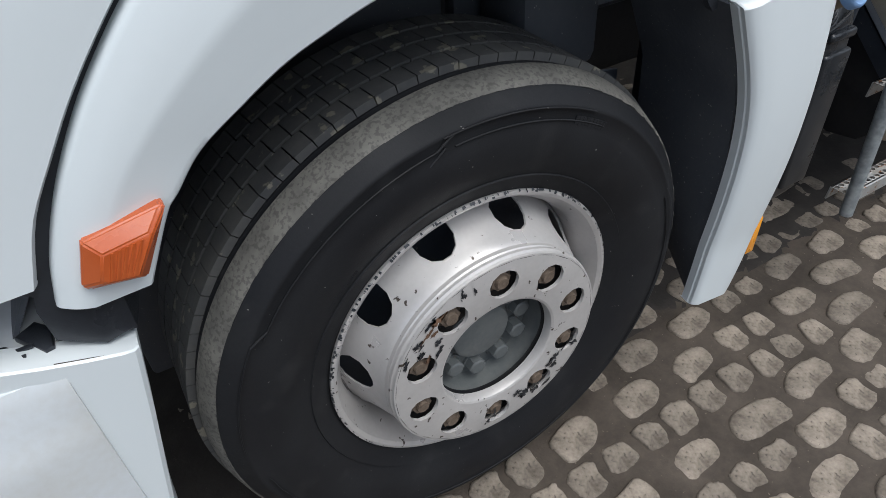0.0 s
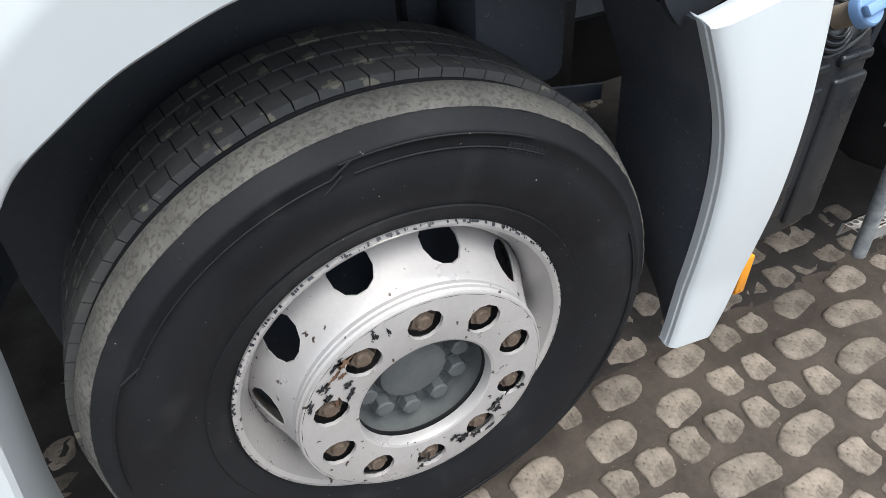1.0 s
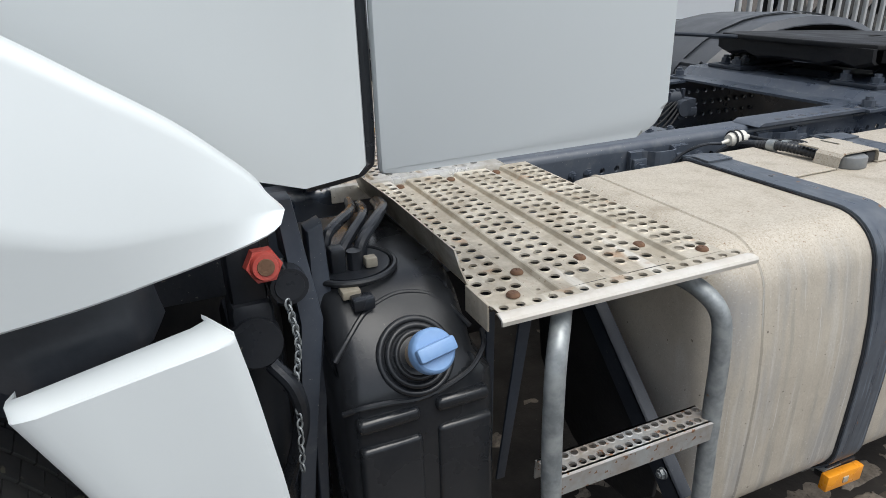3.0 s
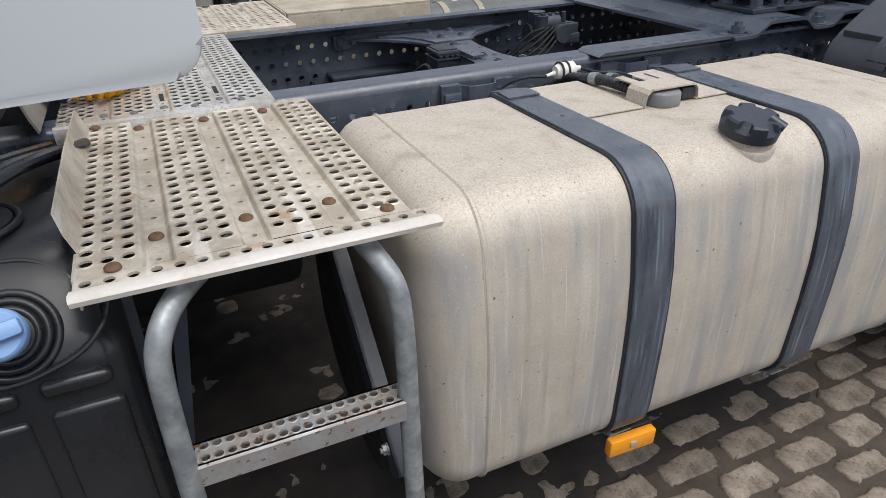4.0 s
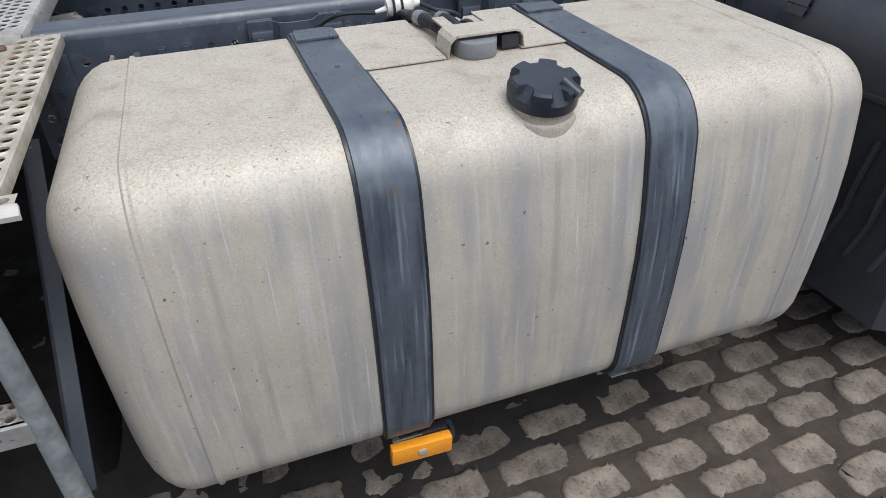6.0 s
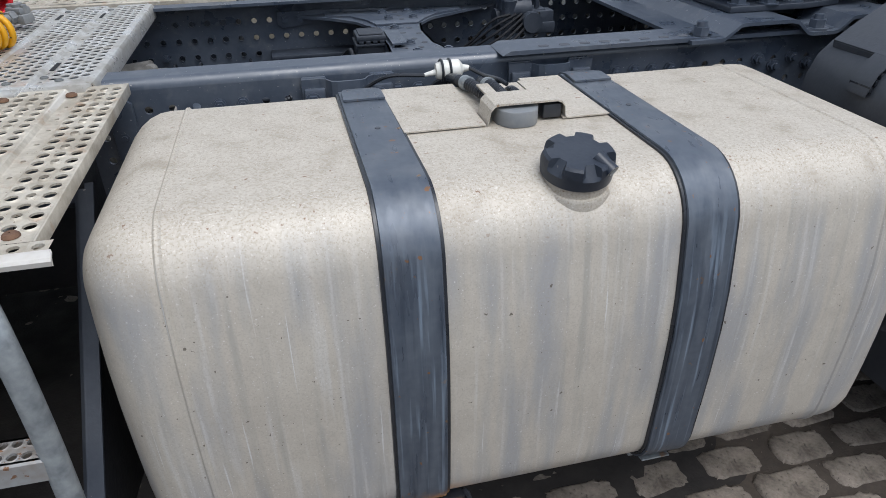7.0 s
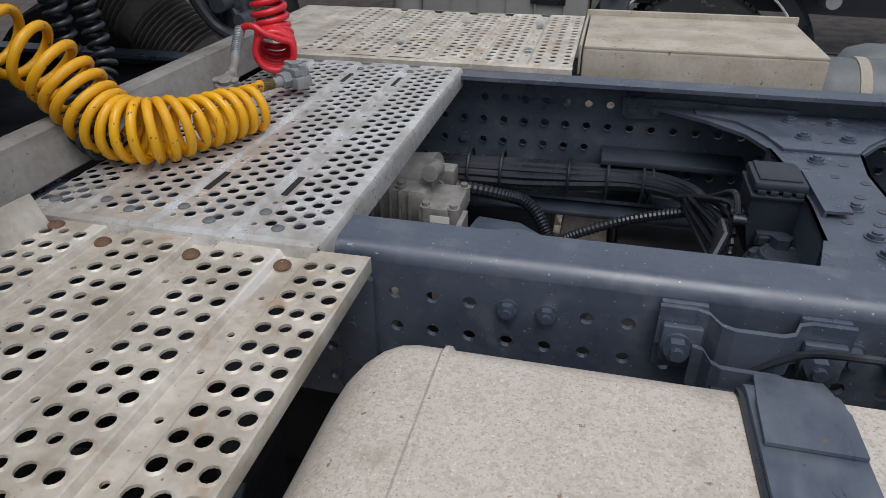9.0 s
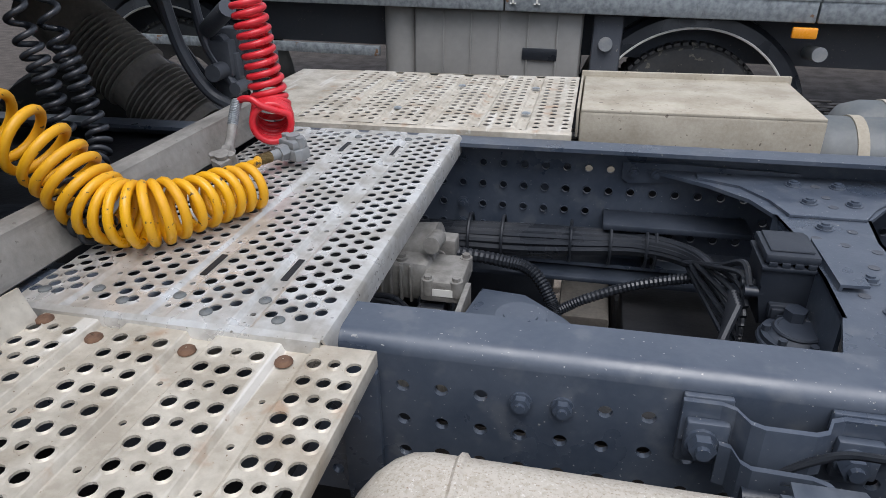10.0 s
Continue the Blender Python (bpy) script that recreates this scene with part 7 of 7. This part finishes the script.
# ---- coiled air lines ----
def wound(name, centres, radii, r, mat, label, kind, lead=(), tail=(), start=None):
    """A coiled hose given by the middle of each turn and its radius."""
    n = len(centres)
    cs = [Vector(c) for c in centres]
    per = 22
    at = lambda u: cs[min(int(u), n - 2)].lerp(cs[min(int(u), n - 2) + 1], u - min(int(u), n - 2))
    up = Vector(start or (0, 0, 1))
    out = []
    for k in range((n - 1) * per + 1):
        u = k / per
        t = (at(min(u + 1.2, n - 1)) - at(max(u - 1.2, 0))).normalized()
        up = (up - t * up.dot(t)).normalized()
        a = 2 * math.pi * u
        rr = float(np.interp(u, range(n), radii))
        p = (at(max(u - 0.5, 0)) + at(u) + at(min(u + 0.5, n - 1))) / 3
        out.append(p + rr * (up * math.cos(a) + t.cross(up) * math.sin(a)))
    bm = bmesh.new()
    if lead:
        out = smooth_line([*lead, out[0]], 8)[:-1] + out
    if tail:
        out = out + smooth_line([out[-1], *tail], 8)[1:]
    tube(bm, out, r, 10)
    ob = part(name, bm, mat, None, "", 60)
    return tagged(ob, label, kind, "coiled lines behind the cab")


def along(pts, n, bias=1.0):
    s = smooth_line(pts, 30)
    return [s[min(int(round((k / (n - 1)) ** bias * (len(s) - 1))), len(s) - 1)] for k in range(n)]


near_turns = along([(1.362, 1.128, 1.042), (1.335, 1.076, 1.045), (1.315, 1.02, 1.048), (1.288, 0.972, 1.051), (1.255, 0.945, 1.053), (1.212, 0.94, 1.058)], 13)
high_turns = [(1.19, 0.942, 1.068), (1.168, 0.945, 1.083), (1.15, 0.948, 1.105), (1.133, 0.95, 1.118), (1.115, 0.95, 1.14), (1.085, 0.95, 1.162), (1.04, 0.95, 1.182), (0.99, 0.95, 1.195), (0.94, 0.95, 1.205)]
origin(0.05, 0.126, 0.0)
yellow_line = wound("coiled_air_hose", near_turns + high_turns, [0.035] * 3 + [0.038] * 4 + [0.045] * 6 + [0.048] * 9, 0.0078, yellow_hose, "yellow coiled air hose lying on the catwalk plate", "air hose",
      lead=[(1.29, 1.258, 1.033), (1.307, 1.228, 1.042), (1.33, 1.188, 1.06), (1.348, 1.155, 1.073)])
hang = [(1.189 + 0.0025 * k, 1.45, 1.30 - 0.0205 * k) for k in range(11)]
bunch = [(1.218, 1.443, 1.082), (1.221, 1.436, 1.072), (1.225, 1.428, 1.066), (1.229, 1.419, 1.063), (1.233, 1.41, 1.061), (1.237, 1.401, 1.06), (1.241, 1.392, 1.06), (1.245, 1.383, 1.06)]
origin(0.062, 0.142, 0.006)
red_line = wound("coiled_air_hose", hang + bunch, [0.031] * 8 + [0.034] * 3 + [0.037] * 3 + [0.04] * 5, 0.0072, red_hose, "red coiled air hose hanging behind the cab", "air hose",
      tail=[(1.236, 1.375, 1.098), (1.212, 1.372, 1.113), (1.19, 1.378, 1.112), (1.174, 1.382, 1.104)], start=(1, 0, 0))
origin(0.05, 0.142, 0.0)
wound("coiled_cable", along([(0.965, 1.1, 1.42), (0.978, 1.1, 1.285), (0.994, 1.1, 1.22), (1.0, 1.1, 1.15), (1.015, 1.09, 1.075), (1.05, 1.05, 1.06), (1.1, 0.98, 1.085), (1.145, 0.92, 1.05), (1.2, 0.9, 1.028)], 25), [0.0175] * 25, 0.0052, black_plastic,
      "black coiled electric cable hanging behind the cab", "cable", start=(1, 0, 0))
wound("coiled_cable", along([(0.98, 1.15, 1.42), (0.995, 1.15, 1.27), (1.012, 1.15, 1.215), (1.02, 1.15, 1.155), (1.037, 1.14, 1.09), (1.06, 1.08, 1.06), (1.1, 1.02, 1.085), (1.14, 0.96, 1.055), (1.19, 0.93, 1.026)], 25), [0.0175] * 25, 0.0052, black_plastic,
      "black coiled electric cable hanging behind the cab", "cable", start=(1, 0, 0))
def coupling_head(hose, line, ferrule_mat, body_mat, label, claw):
    """Ribbed ferrule on the hose end, a stem, a hexagon and a claw coupling head."""
    s = smooth_line(line, 30)
    cut = len(s) // 2
    bm = bmesh.new()
    tube(bm, s[cut - 2:], 0.0105, 12)
    end, way = s[-1], (s[-1] - s[-4]).normalized()
    side = way.cross(V(0, 0, 1)).normalized()
    top = side.cross(way)
    m = Matrix((( side.x, way.x, top.x, end.x), (side.y, way.y, top.y, end.y), (side.z, way.z, top.z, end.z), (0, 0, 0, 1)))
    cyl(bm, m @ V(0, -0.012, 0), m @ V(0, 0.008, 0), 0.016, n=6)
    head = part("coupling", bm, body_mat, hose, label, 30)
    bm = bmesh.new()
    tube(bm, s[:cut], 0.01, 12, [0.0112 if k % 3 else 0.0085 for k in range(cut)])
    part("ferrule", bm, ferrule_mat, head, "", 10)
    bm = bmesh.new()
    w = claw
    prism(bm, [(-w, 0.006), (w, 0.006), (w * 1.15, 0.02), (w * 0.9, 0.045), (w * 0.35, 0.05), (-w * 0.5, 0.05), (-w * 1.1, 0.035)], lambda u, v, d: m @ V(u, v, d), -0.02, 0.004, 0.003)
    prism(bm, [(-w * 0.85, 0.012), (w * 0.8, 0.008), (w * 0.95, 0.04), (0, 0.056), (-w * 0.9, 0.036)], lambda u, v, d: m @ V(u, v, d), 0.004, 0.02, 0.003)
    box_at = [(-0.8, 0.03), (0.75, 0.028)]
    for u, v in box_at:
        cyl(bm, m @ V(u * w, v, -0.022), m @ V(u * w, v, 0.026), 0.008, n=12)
    cyl(bm, m @ V(0, 0.03, 0.018), m @ V(0, 0.03, 0.028), 0.014, n=18)
    part("claw", bm, body_mat, head, "", 30)


coupling_head(red_line, [(1.173, 1.382, 1.106), (1.178, 1.35, 1.08), (1.189, 1.31, 1.05), (1.203, 1.262, 1.03)], galvanised, cast_metal, "steel hose coupling head lying on the plate", 0.022)
coupling_head(yellow_line, [(1.288, 1.261, 1.033), (1.297, 1.28, 1.033), (1.307, 1.3, 1.033), (1.316, 1.318, 1.034)], brass, hub_grey, "grey hose coupling head with brass collar", 0.03)

origin(0.05, 0.1, 0.0)
# ---- unseen side, bumper and far tyre, added to keep light from below the truck ----
bm = bmesh.new()
box(bm, 0.95, 3.2, 2.36, 2.46, 0.28, 0.7, 0.02)
part("far_skirt", bm, dark_steel, truck)
bm = bmesh.new()
box(bm, -1.5, -1.2, 0.15, 2.4, 0.25, 0.95, 0.05)
part("bumper", bm, dark_steel, truck)
bm = bmesh.new()
lathe(bm, [(0.292, 2.3), (0.3, 2.33), (0.43, 2.36), (0.49, 2.34), (0.508, 2.3), (0.508, 2.07), (0.49, 2.03), (0.3, 2.06)], (WX, 0, WZ), 48)
part("far_front_tyre", bm, tread_rubber, truck)

origin()
# ---- neighbouring vehicles ----
def parked_box_truck():
    t = thing("box_truck", "white box truck with aluminium lower rail parked alongside", "truck")
    t.matrix_basis = Matrix.Translation((2.48, 4.0, 0.382)) @ Matrix.Rotation(radians(1.5), 4, "Y") @ Matrix.Scale(1.066, 4) @ Matrix.Translation((-2.37, -3.685, -0.31))
    bm = bmesh.new()
    xs = [-1.6, -0.2, 1.4, 2.86, 4.2, 5.36]
    for a, b in zip(xs, xs[1:]):
        box(bm, a + 0.003, b - 0.003, 3.7, 6.1, 0.99, 3.4, 0.004)
    part("body", bm, bg_white, t, "white box body panels")
    bm = bmesh.new()
    for a, b in zip(xs, xs[1:]):
        box(bm, a + 0.004, b - 0.004, 3.685, 3.75, 0.865, 0.986, 0.006)
        box(bm, a + 0.004, b - 0.004, 3.679, 3.7, 0.96, 0.982, 0.003)
    pieces("side_rail", bm, galvanised, t, "dirty aluminium side rail")
    bm = bmesh.new()
    box(bm, -1.5, 5.3, 3.95, 4.05, 0.62, 0.86, 0.01)
    box(bm, -1.5, 5.3, 5.2, 5.3, 0.62, 0.86, 0.01)
    box(bm, -1.5, 5.3, 3.8, 6.0, 0.86, 0.98)
    box(bm, 1.85, 2.0, 3.75, 5.9, 0.3, 0.86, 0.02)
    part("chassis", bm, liner_plastic, t, "dark underframe")
    bm = bmesh.new()
    box(bm, 0.91, 1.8, 3.75, 4.3, 0.35, 0.87, 0.03)
    for k in range(5):
        box(bm, 1.07 + k * 0.15, 1.078 + k * 0.15, 3.738, 3.76, 0.4, 0.85, 0.003)
    pieces("side_box", bm, bg_grey, t, "dusty grey ribbed side box")
    bm = bmesh.new()
    sheet(bm, [[V(0.825 + 0.1 * math.sin(a), 3.75 + 0.1 * (1 - math.cos(a)), z) for a in np.linspace(-1.2, 1.2, 9)] for z in (0.35, 0.87)], (0, 0.02, 0))
    part("skirt_corner", bm, bg_grey, t)
    bm = bmesh.new()
    box(bm, -1.5, 0.72, 3.72, 3.76, 0.6, 0.65, 0.004)
    part("side_guard", bm, galvanised, t)
    for cx in (2.37, -0.6):
        w = new("wheel")
        w.parent = t
        bm = bmesh.new()
        lathe(bm, [(0.2, 3.92), (0.35, 3.86), (0.385, 3.87), (0.405, 3.9), (0.405, 4.15)], (cx, 0, 0.31), 64)
        for k in range(60):
            a = 2 * math.pi * k / 60
            m = Matrix.Translation((cx, 0, 0.31)) @ Matrix.Rotation(-a, 4, "Y")
            box(bm, 0.4, 0.415, 3.88, 4.14, -0.014, 0.014, m=m)
        part("tyre", bm, tread_rubber, w, "dark tyre with coarse tread")
        bm = bmesh.new()
        rows = [[V(cx + r * math.cos(a), y, 0.31 + r * math.sin(a)) for y, r in ((3.78, 0.5), (3.79, 0.56), (3.82, 0.585), (4.2, 0.59))] for a in np.linspace(-0.1, math.pi + 0.1, 40)]
        sheet(bm, rows, (0, 0.01, -0.004))
        part("wheel_arch", bm, black_plastic, w, "black wheel arch")
        bm = bmesh.new()
        tube(bm, [(cx + 0.5 * math.cos(a), 3.775, 0.31 + 0.5 * math.sin(a)) for a in np.linspace(0, math.pi, 44)], 0.006, 6)
        part("arch_trim", bm, white_plastic, w, "thin white arch trim")
    for x in (2.75,):
        bm = bmesh.new()
        box(bm, x + 0.015, x + 0.125, 3.675, 3.7, 0.795, 0.845, 0.006)
        part("side_marker", bm, amber, t, "amber side marker lamp")
    for x in (1.92, 2.92):
        bm = bmesh.new()
        tube(bm, [(x, 3.9, 0.7), (x, 3.72, 0.72), (x, 3.719, 0.72)], 0.035, 16, [0.035, 0.035, 0.02])
        part("tube_end", bm, hub_grey, t)
    bm = bmesh.new()
    for x in (1.44, 1.56):
        box(bm, x, x + 0.008, 3.676, 3.684, 0.9, 0.94)
        box(bm, x - 0.012, x + 0.02, 3.676, 3.684, 0.9, 0.906)
    part("seal_mark", bm, white_plastic, t)
    bm = bmesh.new()
    box(bm, 1.5, 1.68, 3.735, 3.75, 0.62, 0.68, 0.003)
    box(bm, 3.6, 3.66, 3.68, 3.7, 1.0, 1.12, 0.003)
    pieces("latch", bm, black_plastic, t)


parked_box_truck()


def rack_trailer():
    t = thing("rack_trailer", "white barred rack trailer loaded with tyres", "trailer", (0.3, 0.3, 0.03))
    for k in range(26):
        bm = bmesh.new()
        x = 5.5 + k * 0.13
        box(bm, x, x + 0.035, 3.78, 3.82, 0.75, 2.1, 0.006)
        part("bar", bm, dirty_white, t)
    bm = bmesh.new()
    for z in (0.68, 1.5, 2.1):
        box(bm, 5.4, 9.0, 3.77, 3.83, z, z + 0.08, 0.008)
    box(bm, 5.4, 9.0, 3.8, 6.0, 0.6, 0.68, 0.01)
    part("frame", bm, dirty_white, t)
    for k in range(5):
        bm = bmesh.new()
        lathe(bm, [(0.26, 4.0), (0.36, 3.94), (0.45, 3.95), (0.48, 4.0), (0.48, 4.2), (0.26, 4.22)], (6.0 + 0.85 * k, 0, 1.17), 40)
        part("tyre", bm, tread_rubber, t, "used tyre on the rack")
    bm = bmesh.new()
    for x in (6.2, 8.0):
        lathe(bm, [(0.02, 3.95), (0.3, 3.92), (0.42, 3.95), (0.44, 4.2)], (x, 0, 0.45), 40)
    part("wheel_pair", bm, tread_rubber, t)


rack_trailer()


def truck_body_far_side():
    """Closes the cab above and on the far side."""
    bm = bmesh.new()
    box(bm, -1.9, 0.93, 0.3, 2.3, 1.45, 3.4, 0.1)
    box(bm, -1.9, -0.4, 2.25, 2.42, 0.9, 3.2, 0.04)
    part("cab_shell", bm, white_paint, cab)


truck_body_far_side()

# ---- ground ----


def make_ground():
    bm = bmesh.new()
    sheet_rows = [[V(x, y, -0.006) for x in (-300, -3, 8, 300)] for y in (-300, -3, 10, 300)]
    for a, b in zip(sheet_rows, sheet_rows[1:]):
        for k in range(3):
            bm.faces.new([bm.verts.new(p) for p in (a[k], a[k + 1], b[k + 1], b[k])])
    bmesh.ops.remove_doubles(bm, verts=bm.verts, dist=0.001)
    g = part("ground", bm, dirt)
    tagged(g, "packed brown dirt between worn concrete pavers", "ground", kind="structure")
    # mud over the pavers below the truck, darkened to stand in for shade
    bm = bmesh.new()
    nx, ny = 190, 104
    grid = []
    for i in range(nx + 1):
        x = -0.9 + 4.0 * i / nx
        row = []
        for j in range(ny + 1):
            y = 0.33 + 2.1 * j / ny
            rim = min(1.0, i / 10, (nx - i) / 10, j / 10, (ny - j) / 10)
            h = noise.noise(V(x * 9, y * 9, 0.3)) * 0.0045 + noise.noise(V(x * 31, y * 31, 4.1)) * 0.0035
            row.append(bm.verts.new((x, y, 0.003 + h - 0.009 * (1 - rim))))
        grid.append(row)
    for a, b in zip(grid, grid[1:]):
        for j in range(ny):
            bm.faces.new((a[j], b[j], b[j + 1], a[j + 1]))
    part("mud", bm, mud, g, "dark mud over the pavers below the truck, with shade in its colour")
    rng = random.Random(11)

    def paver_mesh(seed):
        r = random.Random(seed)
        pts = []
        n = 34
        worn = seed >= 24
        long = seed >= 44
        hx, hy = (0.088 * r.uniform(0.65, 1.0), 0.046 * r.uniform(0.75, 1.03)) if long else (0.048 * r.uniform(0.75, 1.08), 0.044 * r.uniform(0.75, 1.05)) if worn else (0.09 * r.uniform(0.8, 1.0), 0.044 * r.uniform(0.84, 1.05))
        ph = [r.uniform(0, 6.28) for _ in range(3)]
        amp = 0.003 if worn else 0.002
        for k in range(n):
            a = 2 * math.pi * k / n
            c, s = math.cos(a), math.sin(a)
            e = 0.62 if worn else 0.42
            lobe = amp * (math.sin(2 * a + ph[0]) + 0.8 * math.sin(3 * a + ph[1]) + 0.6 * math.sin(5 * a + ph[2]))
            u = hx * math.copysign(abs(c) ** e, c) + lobe * c + r.gauss(0, 0.0012 if worn else 0.003)
            v = hy * math.copysign(abs(s) ** e, s) + lobe * s + r.gauss(0, 0.0012 if worn else 0.0026)
            pts.append((u, v))
        vs = [(u * 1.03, v * 1.05, -0.01) for u, v in pts] + [(u, v, 0.0) for u, v in pts] + [(u * 0.9, v * 0.86, 0.002) for u, v in pts]
        fs = []
        for j in range(2):
            for k in range(n):
                fs.append((j * n + k, j * n + (k + 1) % n, (j + 1) * n + (k + 1) % n, (j + 1) * n + k))
        fs.append(tuple(range(2 * n, 3 * n)))
        return vs, fs

    kinds = [paver_mesh(s) for s in range(60)]
    meshes = []
    for vs, fs in kinds:
        me = bpy.data.meshes.new("paver")
        me.from_pydata(vs, [], fs)
        me.materials.append(stone)
        me.shade_smooth()
        meshes.append(me)
    rest_v, rest_f = [], []
    count = 0
    turn = radians(1.2)
    for j in range(-14, 62):
        for i in range(-16, 40):
            u = i * 0.2135 + (0.1067 if j % 2 else 0)
            v = j * 0.1062
            x = 2.435 + u * math.cos(turn) - v * math.sin(turn)
            y = 0.2 + u * math.sin(turn) + v * math.cos(turn)
            if x < -1.2 or x > 8 or y < -1.0 or y > 6.5:
                continue
            x += rng.uniform(-0.004, 0.004)
            y += rng.uniform(-0.004, 0.004)
            worn = x < 1.9 + rng.uniform(-0.3, 0.3)
            single = not worn or rng.random() < 0.45
            for off in ((0.0,) if single else (-0.053, 0.053)):
                k = rng.randrange(24) if not worn else rng.randrange(44, 60) if single else rng.randrange(24, 44)
                rot = turn + (rng.uniform(-0.2, 0.2) if worn else rng.uniform(-0.03, 0.03))
                z = rng.uniform(-0.0045, 0.001) - (0.004 if worn and rng.random() < 0.2 else 0)
                px, py = x + off, y + (rng.uniform(-0.008, 0.008) if worn else 0.0)
                if count < 300 and -0.2 < px < 3.9 and -0.35 < py < 1.2:
                    o = new("paver", meshes[k])
                    o.parent = g
                    o.matrix_basis = Matrix.Translation((px, py, z)) @ Matrix.Rotation(rot, 4, "Z")
                    count += 1
                else:
                    base = len(rest_v)
                    c, s = math.cos(rot), math.sin(rot)
                    vs, fs = kinds[k]
                    rest_v += [(px + a * c - b * s, py + a * s + b * c, z + d) for a, b, d in vs]
                    rest_f += [tuple(base + q for q in f) for f in fs]
    me = bpy.data.meshes.new("paver_field")
    me.from_pydata(rest_v, [], rest_f)
    me.materials.append(stone)
    me.shade_smooth()
    o = new("paver_field", me)
    o.parent = g
    tagged(o, kind="stuff")


make_ground()


# ---- plain unseen walls, added to close the yard and block low sky light ----
bm = bmesh.new()
box(bm, -30, 34, -16.2, -16.0, -0.006, 3.0, 0.02)
tagged(part("wall_south", bm, bg_grey), "plain grey wall added out of view to block low sky light", "wall", kind="structure")
for name, x in (("wall_west", -22.0), ("wall_east", 26.0)):
    bm = bmesh.new()
    box(bm, x, x + 0.2, -16.0, 14, -0.006, 3.0, 0.02)
    tagged(part(name, bm, bg_grey), "plain grey wall added out of view to block low sky light", "wall", kind="structure")
